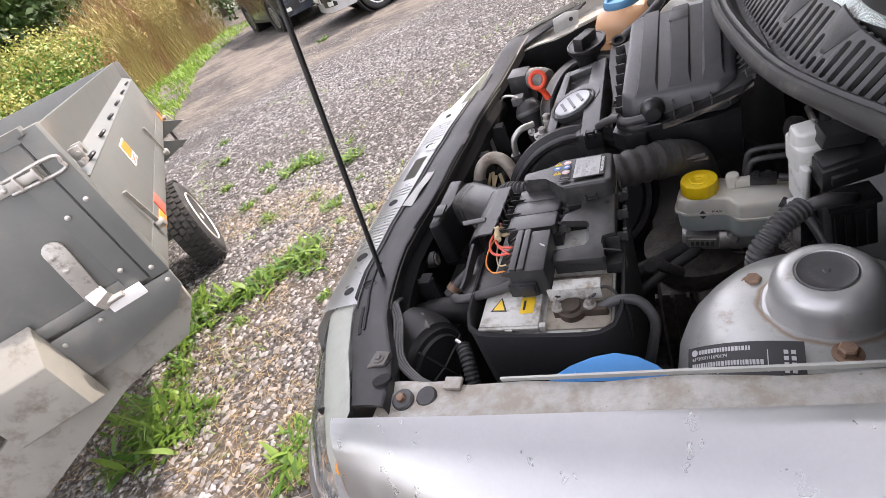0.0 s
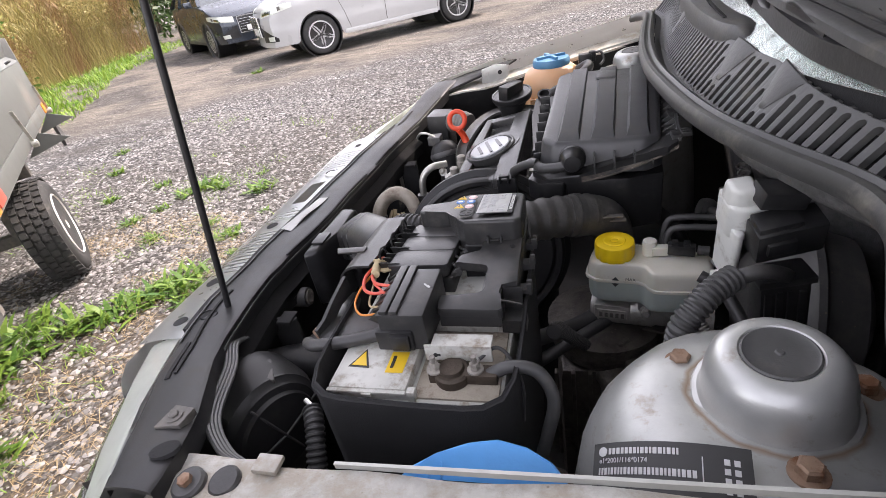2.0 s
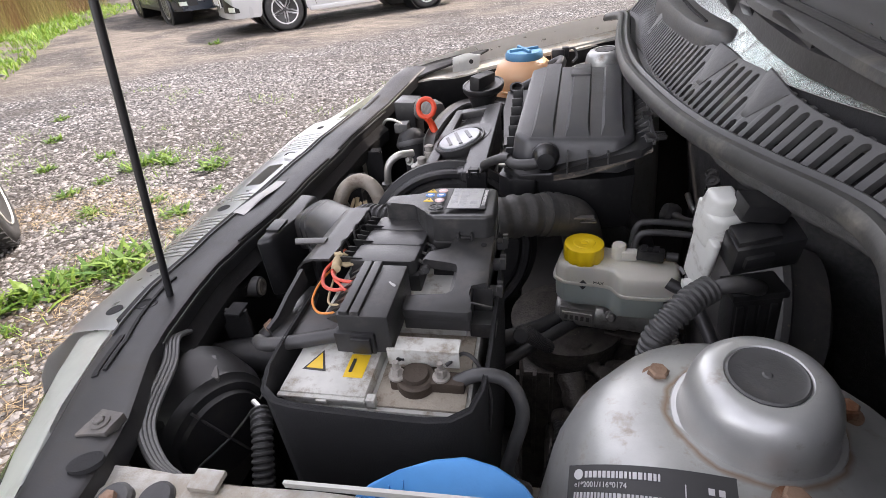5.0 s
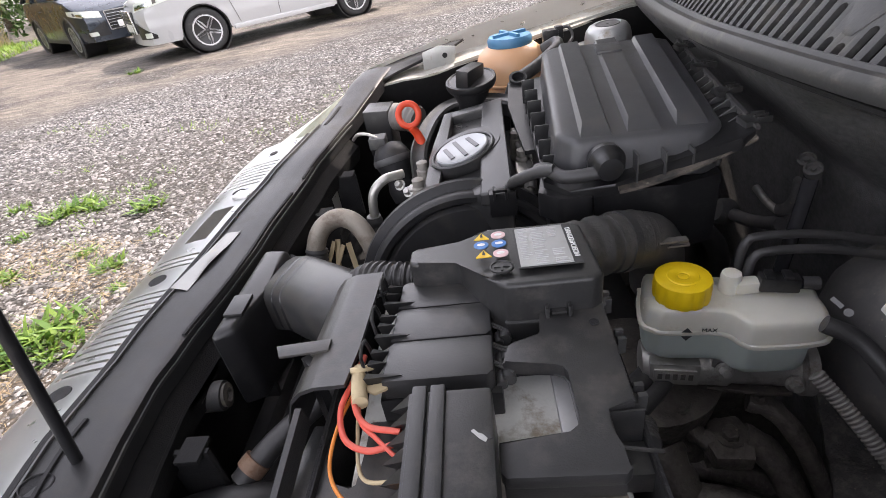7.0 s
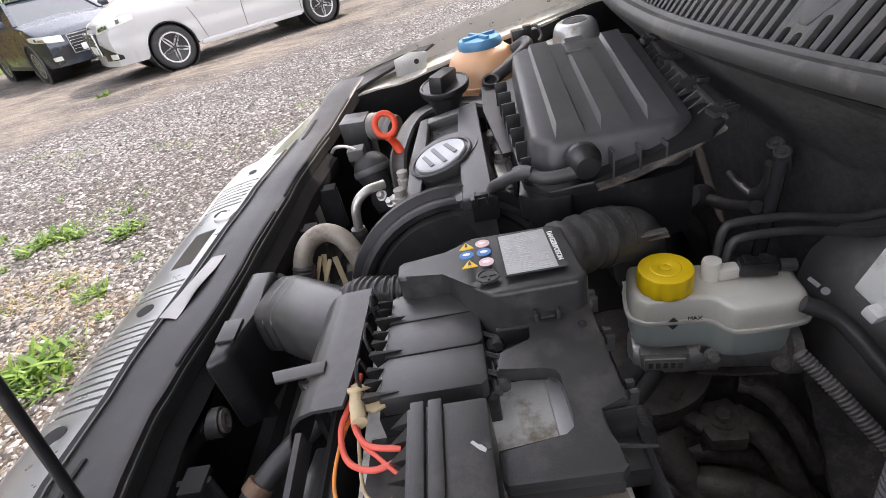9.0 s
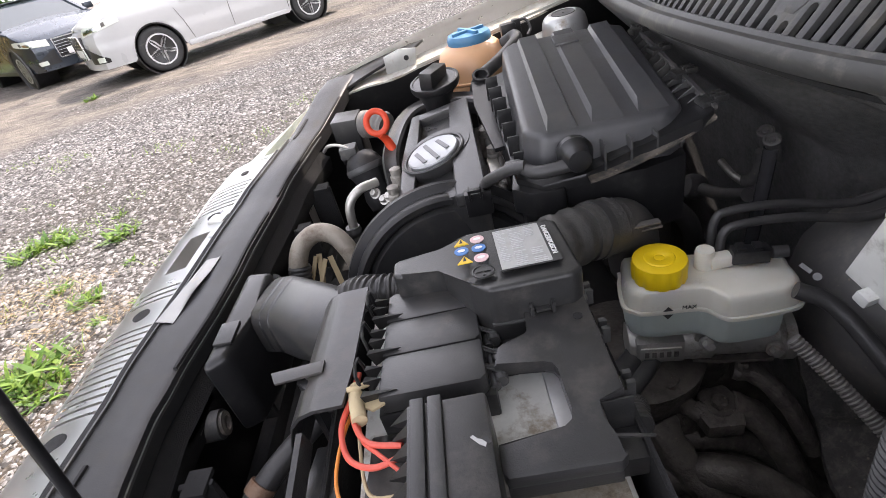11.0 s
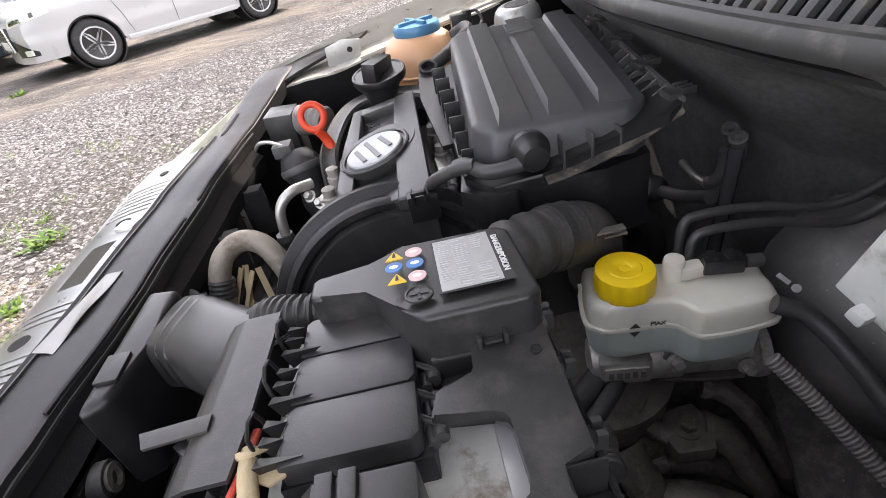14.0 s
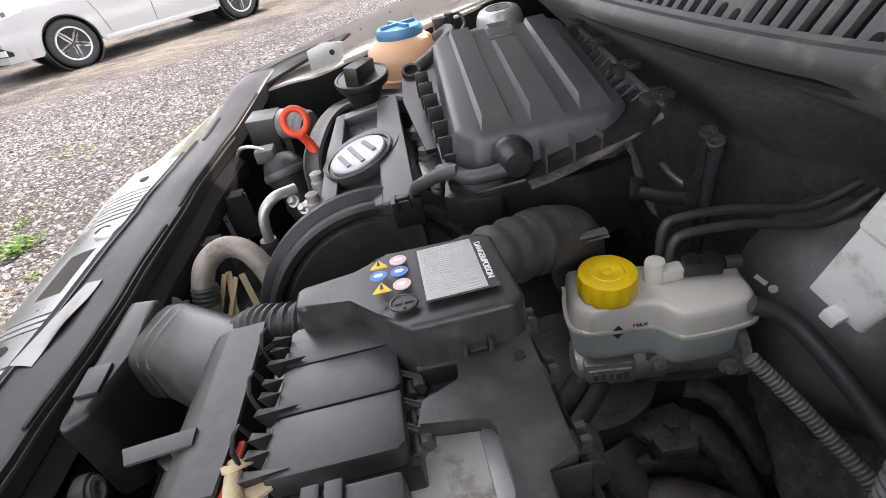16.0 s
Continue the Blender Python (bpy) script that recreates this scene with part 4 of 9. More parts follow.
for y0, x0 in ((0.42, 0.099), (0.33, 0.096)):
    bm = BM()
    strip(bm, [(x0 - 0.004, y0 + 0.03, 1.094), (x0, y0, 1.090), (x0 + 0.004, y0 - 0.05, 1.078)], 0.008, 0.006)
    part("blade_yoke", bm, M_black, low)
# cabin shell behind the glass
bm = BM()
grid_surface(bm, lambda u, v: (0.90 + 1.9 * v, -0.10 + 1.2 * u, 1.56 + 0.02 * math.sin(math.pi * u) - 0.25 * v * v), 10, 10, 0.03)
part("roof", bm, M_paint, hatch)
bm = BM()
box(bm, (0.46, -0.15, 0.25), (3.0, 1.15, 0.95), 0.04)
part("cabin_body", bm, M_paint, hatch)
bm = BM()
grid_surface(bm, lambda u, v: (0.14 + 0.45 * v, -0.08 + 1.16 * u, 1.0 + 0.05 * math.sin(v * 3.1)), 12, 6, 0.02)
part("dashboard", bm, M_black, hatch)
for y in (-0.10, 1.10):
    bm = BM()
    strip(bm, [(0.12, y, 1.03), (0.50, y + (0.02 if y < 0 else -0.02), 1.29), (0.92, y + (0.04 if y < 0 else -0.04), 1.56)], 0.05, 0.03)
    part("pillar", bm, M_paint, hatch)

for y0, y1 in ((-0.125, -0.105), (1.105, 1.125)):
    bm = BM()
    prism(bm, [(0.60, 0.94), (2.75, 0.94), (2.55, 1.40), (1.0, 1.52), (0.86, 1.50)], y0, y1, 0.002, Matrix(((1, 0, 0, 0), (0, 0, 1, 0), (0, 1, 0, 0), (0, 0, 0, 1))))
    part("side_window", bm, M_tint, hatch, "dark side windows")
bm = BM()
box(bm, (2.55, -0.10, 0.94), (2.60, 1.10, 1.42), 0.01)
part("rear_window", bm, M_tint, hatch)
for y in (0.12, 0.66):
    bm = BM()
    box(bm, (1.25, y, 0.80), (1.40, y + 0.42, 1.36), 0.05)
    part("seat_back", bm, M_felt_black, hatch)

# raised bonnet and its stay
BON = radians(51)
bm = BM()


def bonnet_pt(u, v):
    y = -0.150 + 1.31 * u
    d = abs(y - CY)
    ln = 1.0 - 0.45 * d * d
    s = ln * v
    h = 0.03 * math.sin(math.pi * v) + 0.02 * (1 - (2 * u - 1) ** 2)
    return (0.16 - s * math.cos(BON) - h * math.sin(BON), y, 1.07 + s * math.sin(BON) + h * -math.cos(BON) * -1)


grid_surface(bm, bonnet_pt, 16, 16, 0.012)
bon = part("bonnet", bm, M_paint, hatch, "raised silver bonnet")
for u in (0.006, 0.994):
    bm = BM()
    sweep(bm, [Vector(bonnet_pt(u, k / 16)) + Vector((-math.sin(BON), 0, -math.cos(BON))) * 0.022 for k in range(17)], lambda i, c: [(-0.006, -0.018), (0.006, -0.018), (0.006, 0.018), (-0.006, 0.018)])
    part("bonnet_flange", bm, M_paint, bon)
stay_foot, stay_dir = Vector((-0.580, 0.180, 0.842)), Vector((-0.468 + 0.579, 0.196 - 0.176, 1.5 - 0.849)).normalized()
bm = BM()
tube(bm, [stay_foot, stay_foot + stay_dir * 0.5, stay_foot + stay_dir * 1.10], 0.0042, 12, 2)
part("bonnet_stay", bm, M_black, hatch, "thin black bonnet stay rod")

# ---- battery group ----


def rect(x0, x1, y0, y1):
    return [(x0, y0), (x1, y0), (x1, y1), (x0, y1)]


def text_mesh(name, body, size, m, mat, parent):
    """Raised lettering as a mesh."""
    cu = bpy.data.curves.new(name, "FONT")
    cu.body, cu.size, cu.extrude, cu.align_x, cu.align_y = body, size, 0.0003, "CENTER", "CENTER"
    tmp = bpy.data.objects.new(name, cu)
    scene.collection.objects.link(tmp)
    me = bpy.data.meshes.new_from_object(tmp.evaluated_get(bpy.context.evaluated_depsgraph_get()))
    bpy.data.objects.remove(tmp)
    bpy.data.curves.remove(cu)
    me.transform(m)
    b = BM()
    b.from_mesh(me)
    bpy.data.meshes.remove(me)
    return part(name, b, mat, parent, flat=True)


battery = thing("car_battery", (-0.275, 0.15, 0.665), "grey car battery with grimy top and terminal clamps", "battery")
bm = BM()
box(bm, (-0.355, 0.030, 0.665), (-0.190, 0.300, 0.852), 0.004)
part("case", bm, M_battery, battery)
bm = BM()
box(bm, (-0.358, 0.032, 0.848), (-0.278, 0.128, 0.866), 0.004)
box(bm, (-0.352, 0.128, 0.848), (-0.205, 0.298, 0.872), 0.003)
lid = part("lid", bm, M_battery, battery)
bm = BM()
box(bm, (-0.226, 0.135, 0.872), (-0.212, 0.210, 0.880), 0.001)
part("vent_strip", bm, M_label, lid, "white vent strip")
bm = BM()
prism(bm, [(-0.346, 0.058), (-0.323, 0.057), (-0.334, 0.083)], 0.8655, 0.8664)
part("sticker", bm, M_ink, battery, "dark edged warning sticker")
bm = BM()
prism(bm, [(-0.3425, 0.060), (-0.3265, 0.0595), (-0.334, 0.079)], 0.8664, 0.867)
part("sticker", bm, M_label_yellow, battery, "yellow warning triangle")
bm = BM()
prism(bm, rect(-0.305, -0.287, 0.052, 0.080), 0.8655, 0.8664)
st = part("sticker", bm, M_label_yellow, battery, "small orange sticker")
bm = BM()
prism(bm, rect(-0.3015, -0.2985, 0.058, 0.074), 0.8664, 0.867)
part("print_bar", bm, M_ink, st)
bm = BM()
box(bm, (-0.274, 0.034, 0.8515), (-0.194, 0.126, 0.8545), 0.001)
part("grimy_top", bm, M_grime, battery, "brown grimy terminal end")
# negative clamp with its bolts
bm = BM()
lathe(bm, [(0.0125, 0.852), (0.0125, 0.866), (0.011, 0.8695), (0.004, 0.870)], 24, Matrix.Translation((-0.240, 0.060, 0)))
post = part("terminal_post", bm, M_lead, battery, "grimy brown terminal post")
bm = BM()
lathe(bm, [(0.0165, 0.853), (0.0175, 0.856), (0.0175, 0.864), (0.0155, 0.866), (0.0125, 0.866)], 28, Matrix.Translation((-0.240, 0.060, 0)))
box(bm, (-0.262, 0.052, 0.852), (-0.250, 0.070, 0.866), 0.002)
box(bm, (-0.228, 0.052, 0.854), (-0.196, 0.068, 0.866), 0.003)
clamp = part("terminal_clamp", bm, M_lead, battery, "brown corroded terminal clamp")
for q in ((-0.256, 0.058, 0.866), (-0.217, 0.060, 0.866)):
    bm = BM()
    bolt(bm, q, 0.0052, 0.010, 1.5)
    lathe(bm, [(0.0028, 0.0), (0.0028, 0.017)], 10, Matrix.Translation(q))
    part("clamp_nut", bm, M_cast, clamp)
bm = BM()
box(bm, (-0.269, 0.0745, 0.862), (-0.203, 0.0775, 0.881), 0.001)
box(bm, (-0.262, 0.0745, 0.8785), (-0.203, 0.092, 0.8815), 0.001)
hold = part("hold_down_plate", bm, M_battery, battery, "pale grey hold-down plate with a keyhole")
bm = BM()
lathe(bm, [(0.0024, 0.0), (0.0024, 0.0008), (0.0004, 0.0008)], 14, Matrix.Translation((-0.2585, 0.0747, 0.8695)) @ pose(0, 0, 0, 90, 0, 0))
box(bm, (-0.2585, 0.0739, 0.8682), (-0.2535, 0.0747, 0.8708), 0.0003)
part("keyhole", bm, M_ink, hold)
bm = BM()
box(bm, (-0.3585, 0.0285, 0.8605), (-0.2785, 0.0330, 0.8640), 0.001)
box(bm, (-0.3220, 0.0265, 0.8590), (-0.3120, 0.0300, 0.8630), 0.001)
box(bm, (-0.2780, 0.0300, 0.8530), (-0.2700, 0.0380, 0.8640), 0.0012)
part("lid_flange", bm, M_battery, lid)
bm = BM()
tube(bm, [(-0.206, 0.060, 0.860), (-0.184, 0.064, 0.868), (-0.160, 0.064, 0.862), (-0.147, 0.054, 0.838), (-0.154, 0.042, 0.805), (-0.160, 0.036, 0.778), (-0.152, 0.030, 0.762), (-0.146, 0.028, 0.756)], 0.0062, 14, 8)
part("earth_cable", bm, M_trim, battery, "thick grey earth cable")
bm = BM()
tube(bm, [(-0.215, 0.072, 0.868), (-0.200, 0.082, 0.874), (-0.186, 0.076, 0.866), (-0.176, 0.066, 0.84), (-0.178, 0.06, 0.80)], 0.0018, 8, 8)
part("thin_wire", bm, M_rubber, battery)

bm = BM()
lathe(bm, [(0.0095, -0.012), (0.0095, 0.006), (0.0075, 0.008)], 18, Matrix.Translation((-0.148, 0.030, 0.758)) @ pose(0, 0, 0, 30, 60, 0))
box(bm, (-0.150, 0.020, 0.738), (-0.118, 0.040, 0.752), 0.003)
lug = part("cable_lug", bm, M_oily, battery, "grimy cable lug")
bm = BM()
bolt(bm, (-0.138, 0.020, 0.742), 0.0055, 0.014, 1.4, Vector((0.2, -0.8, 0.5)))
part("lug_nut", bm, M_alu, lug)

jacket = thing("battery_jacket", (-0.275, 0.15, 0.60), "black felt jacket round the battery", "battery jacket")
bm = BM()
ring = []
for i in range(48):
    a = 2 * math.pi * i / 48
    c_, s_ = math.cos(a), math.sin(a)
    k = (abs(c_) ** 7 + abs(s_) ** 7) ** (-1 / 7)
    ring.append((-0.275 + 0.098 * k * c_, 0.158 + (0.152 if s_ > 0 else 0.151) * k * s_))
for k, (z, g) in enumerate(((0.60, 0.97), (0.70, 1.0), (0.80, 1.0), (0.877, 1.0), (0.879, 0.975), (0.80, 0.972))):
    row = [bm.verts.new((-0.275 + (x + 0.275) * g, 0.158 + (y - 0.158) * g, z + (0.006 * math.sin(9 * x) if 0.82 < z else 0))) for x, y in ring]
    if k:
        for i in range(48):
            bm.faces.new((prev[i], prev[(i + 1) % 48], row[(i + 1) % 48], row[i]))
    prev = row
part("felt_wall", bm, M_felt_black, jacket)
bm = BM()
hem = [(-0.275 + (x + 0.275) * 1.004, 0.158 + (y - 0.158) * 1.004, 0.875 + 0.006 * math.sin(9 * x)) for x, y in ring]
strip(bm, hem + hem[:1], 0.002, 0.006)
part("hem", bm, M_felt_black, jacket, "stitched hem")

# black cover frame that bridges the battery
frame_ = thing("battery_cover", (-0.25, 0.2, 0.87), "black plastic battery cover with warning label", "battery cover")
bm = BM()
tilt = lambda x, y: 0.10 * (y - 0.13)
prism(bm, [(-0.263, 0.117), (-0.260, 0.1135), (-0.200, 0.1125), (-0.1955, 0.116), (-0.1995, 0.127), (-0.2015, 0.139), (-0.2020, 0.151), (-0.1845, 0.1535), (-0.1850, 0.252), (-0.229, 0.248), (-0.2285, 0.2105), (-0.231, 0.2065), (-0.247, 0.204), (-0.252, 0.201), (-0.257, 0.1865), (-0.2245, 0.1845), (-0.219, 0.1820), (-0.2165, 0.177), (-0.2155, 0.147), (-0.2175, 0.140), (-0.2230, 0.1360), (-0.263, 0.1340)], 0.886, 0.8965, 0.0016, zfun=tilt)
prism(bm, rect(-0.193, -0.1855, 0.156, 0.300), 0.83, 0.888, 0.002, zfun=tilt)
prism(bm, rect(-0.262, -0.198, 0.1145, 0.119), 0.872, 0.890, 0.002, zfun=tilt)
part("frame", bm, M_engine, frame_)
bm = BM()
lathe(bm, [(0.0032, 0), (0.0032, 0.0006)], 14, Matrix.Translation((-0.1945, 0.2135, 0.9050)))
part("hole", bm, M_felt_black, frame_)
bm = BM()
box(bm, (-0.250, 0.202, 0.868), (-0.226, 0.236, 0.884), 0.001)
part("pocket", bm, M_felt_black, frame_)
bm = BM()
box(bm, (-0.2010, 0.1285, 0.850), (-0.1995, 0.1520, 0.8945), 0.0004)
box(bm, (-0.2000, 0.1500, 0.850), (-0.1800, 0.1515, 0.8945), 0.0004)
box(bm, (-0.2000, 0.1280, 0.850), (-0.1760, 0.1500, 0.868), 0.002)
strip(bm, [(-0.2005, 0.1275, 0.8955), (-0.190, 0.1260, 0.8945), (-0.178, 0.1255, 0.892)], 0.0016, 0.0016)
part("strap_pocket", bm, M_cover, frame_)
for y, z in ((0.168, 0.868), (0.215, 0.870), (0.255, 0.872)):
    bm = BM()
    box(bm, (-0.186, y, z), (-0.176, y + 0.012, z + 0.010), 0.001)
    box(bm, (-0.178, y, z + 0.002), (-0.172, y + 0.004, z + 0.016), 0.001)
    box(bm, (-0.178, y + 0.008, z + 0.002), (-0.172, y + 0.012, z + 0.016), 0.001)
    part("side_clip", bm, M_trim, frame_)
bm = BM()
poly = [(-0.262, 0.240), (-0.250, 0.226), (-0.192, 0.226), (-0.184, 0.232), (-0.186, 0.304), (-0.192, 0.311), (-0.258, 0.313), (-0.268, 0.311), (-0.282, 0.306), (-0.318, 0.311), (-0.323, 0.306), (-0.323, 0.287), (-0.317, 0.283), (-0.283, 0.282)]
prism(bm, poly, 0.868, 0.931, 0.0055, zfun=lambda x, y: (-0.08 * (y - 0.24) - (0.010 if x < -0.275 else 0)), seg=3)
lidb = part("terminal_lid", bm, M_cover, frame_, "raised black terminal lid")
bm = BM()
for q in (-0.2245, -0.2095):
    box(bm, (q, 0.2205, 0.896), (q + 0.0025, 0.2275, 0.914), 0.0006)
box(bm, (-0.2245, 0.2205, 0.895), (-0.2070, 0.2275, 0.898), 0.0006)
box(bm, (-0.2205, 0.2215, 0.9075), (-0.2105, 0.2275, 0.9095), 0.0005)
part("clip", bm, M_cover, lidb)
bm = BM()
strip(bm, [(-0.252, 0.2265, 0.900), (-0.226, 0.2250, 0.900)], 0.0022, 0.0016)
strip(bm, [(-0.205, 0.2250, 0.902), (-0.190, 0.2250, 0.903), (-0.1835, 0.231, 0.903), (-0.1850, 0.300, 0.903)], 0.0022, 0.0016)
part("skirt_edge", bm, M_trim, lidb)
LT = Matrix.Translation((-0.2165, 0.2715, 0.9300)) @ pose(0, 0, 0, -4.6, 0, 0)


def label_rect(name, x0, x1, y0, y1, lift, mat, parent):
    b = BM()
    add_mesh(b, [(x0, y0, lift), (x1, y0, lift), (x1, y1, lift), (x0, y1, lift), (x0, y0, lift - 0.0004), (x1, y0, lift - 0.0004), (x1, y1, lift - 0.0004), (x0, y1, lift - 0.0004)],
             [(0, 1, 2, 3), (7, 6, 5, 4), (0, 4, 5, 1), (1, 5, 6, 2), (2, 6, 7, 3), (3, 7, 4, 0)], LT)
    return part(name, b, mat, parent, flat=True)


lab = label_rect("warning_label", -0.0225, 0.0215, -0.0300, 0.0300, 0.0014, M_ink, lidb)
lab["label"] = "white and black warning label"
label_rect("label_field", -0.0210, 0.0150, -0.0287, 0.0287, 0.0019, M_label, lab)
rnd = random.Random(4)
for i in range(22):
    for j, (xa, xb) in enumerate(((-0.019, -0.011), (-0.0095, 0.001), (0.003, 0.013))):
        y = 0.0270 - i * 0.00255
        if (j == 2 and 7 <= i <= 12) or rnd.random() < 0.12:
            continue
        label_rect("print_bar", xa, xb - rnd.random() * 0.005, y - 0.0005, y + 0.0004, 0.0023, M_grey_ink, lab)
text_mesh("danger_text", "DANGER/POISON", 0.0055, LT @ pose(0.0183, 0.0, 0.0021, 0, 0, -90), M_white, lab)
for k, (dx, dy, mt) in enumerate(((-0.047, 0.024, M_label_yellow), (-0.034, 0.024, M_label_pink), (-0.0475, 0.010, M_label_blue), (-0.034, 0.010, M_label_blue), (-0.046, -0.004, M_label_yellow), (-0.0335, -0.005, M_label_pink))):
    b = BM()
    mm = LT @ Matrix.Translation((dx, dy, 0.0006))
    if mt is M_label_yellow:
        add_mesh(b, [(-0.0058, -0.005, 0.0008), (0.0058, -0.005, 0.0008), (0, 0.0055, 0.0008), (-0.0058, -0.005, 0), (0.0058, -0.005, 0), (0, 0.0055, 0)], [(0, 1, 2), (0, 3, 4, 1), (1, 4, 5, 2), (2, 5, 3, 0)], mm)
    else:
        lathe(b, [(0.0056, 0), (0.0056, 0.0008)], 24, mm)
    pk = part("pictogram", b, mt, lidb)
    b = BM()
    if mt is M_label_yellow:
        add_mesh(b, [(-0.0012, -0.003, 0.0013), (0.0012, -0.003, 0.0013), (0.0005, 0.003, 0.0013), (-0.0005, 0.003, 0.0013)], [(0, 1, 2, 3)], mm)
        part("print_bar", b, M_ink, pk)
    else:
        lathe(b, [(0.0030, 0), (0.0030, 0.0012)], 12, mm, 0.6)
        part("print_bar", b, M_white, pk)
b = BM()
lathe(b, [(0.0085, 0), (0.0085, 0.0012), (0.0075, 0.0014), (0.0070, 0.0006)], 28, LT @ Matrix.Translation((-0.034, -0.024, 0)))
box(b, (-0.0395, -0.0248, 0.0004), (-0.0285, -0.0232, 0.0014), 0, LT)
box(b, (-0.0348, -0.0295, 0.0004), (-0.0332, -0.0185, 0.0014), 0, LT)
part("plus_mark", b, M_cover, lidb)

# fuse holder with three flaps
fuse = thing("fuse_box", (-0.30, 0.23, 0.86), "black fuse box with three hinged flaps", "fuse box")
fz = lambda x, y: -0.10 * (y - 0.174)
bm = BM()
prism(bm, rect(-0.336, -0.258, 0.172, 0.296), 0.868, 0.892, 0.002, zfun=fz)
part("base", bm, M_black, fuse)
for k in range(3):
    y0, y1 = 0.173 + k * 0.0405, 0.2115 + k * 0.0405
    bm = BM()
    prism(bm, [(-0.332, y0), (-0.266, y0), (-0.262, y0 + 0.004), (-0.262, y1), (-0.328, y1), (-0.332, y1 - 0.004)], 0.892, 0.9085 - 0.001 * k, 0.002, zfun=fz)
    flap = part("flap", bm, M_engine, fuse)
    for q, g in ((0.004, 1.0), (0.017, 0.45), (0.028, 0.45)):
        bm = BM()
        y = y0 + q
        add_mesh(bm, [(-0.340 + 0.022 * g, y, 0.9095 + fz(0, y)), (-0.342, y - 0.004, 0.9125 + fz(0, y)), (-0.342, y + 0.004, 0.909 + fz(0, y)), (-0.340, y, 0.896 + fz(0, y))], [(0, 1, 2), (0, 3, 1), (0, 2, 3), (1, 3, 2)])
        part("latch_tooth", bm, M_black, flap)
    for q in (0.008, 0.026):
        bm = BM()
        y = y0 + q
        tube(bm, [(-0.2535, y, 0.893 + fz(0, y)), (-0.2535, y + 0.010, 0.893 + fz(0, y))], 0.0046, 12, 1)
        tube(bm, [(-0.2580, y - 0.003, 0.892 + fz(0, y)), (-0.2580, y + 0.007, 0.892 + fz(0, y))], 0.0034, 10, 1)
        tube(bm, [(-0.263, y + 0.010, 0.899 + fz(0, y)), (-0.2505, y + 0.0035, 0.8965 + fz(0, y))], 0.0010, 6, 1)
        tube(bm, [(-0.263, y + 0.0125, 0.899 + fz(0, y)), (-0.2505, y + 0.006, 0.8965 + fz(0, y))], 0.0010, 6, 1)
        part("hinge", bm, M_trim, flap)
    bm = BM()
    tube(bm, [(-0.343, y0 + 0.012, 0.896 + fz(0, y0)), (-0.345, y0 + 0.014, 0.916 + fz(0, y0)), (-0.345, y0 + 0.030, 0.916 + fz(0, y0)), (-0.343, y0 + 0.032, 0.896 + fz(0, y0))], 0.0013, 6, 2)
    part("wire_clip", bm, M_black, flap)

relay = thing("relay_box", (-0.29, 0.11, 0.866), "black ribbed relay box with a scuffed lid", "relay box")
bm = BM()
box(bm, (-0.312, 0.078, 0.872), (-0.264, 0.158, 0.915), 0.003)
part("body", bm, M_cover, relay)
for x in (-0.309, -0.2985):
    bm = BM()
    box(bm, (x, 0.079, 0.912), (x + 0.0085, 0.159, 0.9185), 0.0012)
    part("rib", bm, M_cover, relay)
for k in range(7):
    bm = BM()
    y = 0.084 + k * 0.0115
    add_mesh(bm, [(-0.324, y, 0.905), (-0.311, y - 0.0045, 0.914), (-0.311, y + 0.0045, 0.914), (-0.311, y, 0.898)], [(0, 1, 2), (0, 3, 1), (0, 2, 3), (1, 3, 2)])
    part("comb_tooth", bm, M_black, relay)
bm = BM()
box(bm, (-0.316, 0.074, 0.874), (-0.278, 0.094, 0.897), 0.002)
box(bm, (-0.300, 0.070, 0.877), (-0.281, 0.076, 0.894), 0.0015)
part("plug", bm, M_black, relay)
bm = BM()
prism(bm, [(-0.2760, 0.1285), (-0.2715, 0.1235), (-0.2685, 0.1215), (-0.2675, 0.1235), (-0.2700, 0.1262), (-0.2720, 0.1268), (-0.2745, 0.1295)], 0.9148, 0.9155)
scuff = part("paint_scuff", bm, M_label, relay, "white scuff mark")
bm = BM()
prism(bm, [(-0.2700, 0.1275), (-0.2668, 0.1228), (-0.2652, 0.1235), (-0.2665, 0.1272)], 0.9148, 0.9154)
part("scratch", bm, M_ink, scuff)

tray = thing("cable_tray", (-0.36, 0.15, 0.84), "grey black plastic cable tray with a rolled cover", "cable tray")
bm = BM()
sec = [(-0.404, 0.850), (-0.400, 0.878), (-0.393, 0.896), (-0.385, 0.904), (-0.375, 0.9075), (-0.352, 0.908)]
grid_surface(bm, lambda u, v: (interp(v * 5, [(i, s[0]) for i, s in enumerate(sec)]) + 0.005 * u - 0.010 * max(0, 0.25 - u) * (1 if v > 0.9 else 0), 0.172 + 0.123 * u, interp(v * 5, [(i, s[1]) for i, s in enumerate(sec)]) + 0.002 - 0.004 * u), 16, 20, 0.003)
part("rolled_cover", bm, M_engine, tray, "grey rolled cover plate")
bm = BM()
prism(bm, [(-0.411, 0.212), (-0.406, 0.201), (-0.372, 0.204), (-0.372, 0.215)], 0.9080, 0.9102, 0.0006)
part("tab", bm, M_engine, tray)
bm = BM()
strip(bm, [(-0.385, 0.20, 0.905), (-0.386, 0.20, 0.85), (-0.386, 0.20, 0.81)], 0.006, 0.014)
part("leg", bm, M_black, tray)
bm = BM()
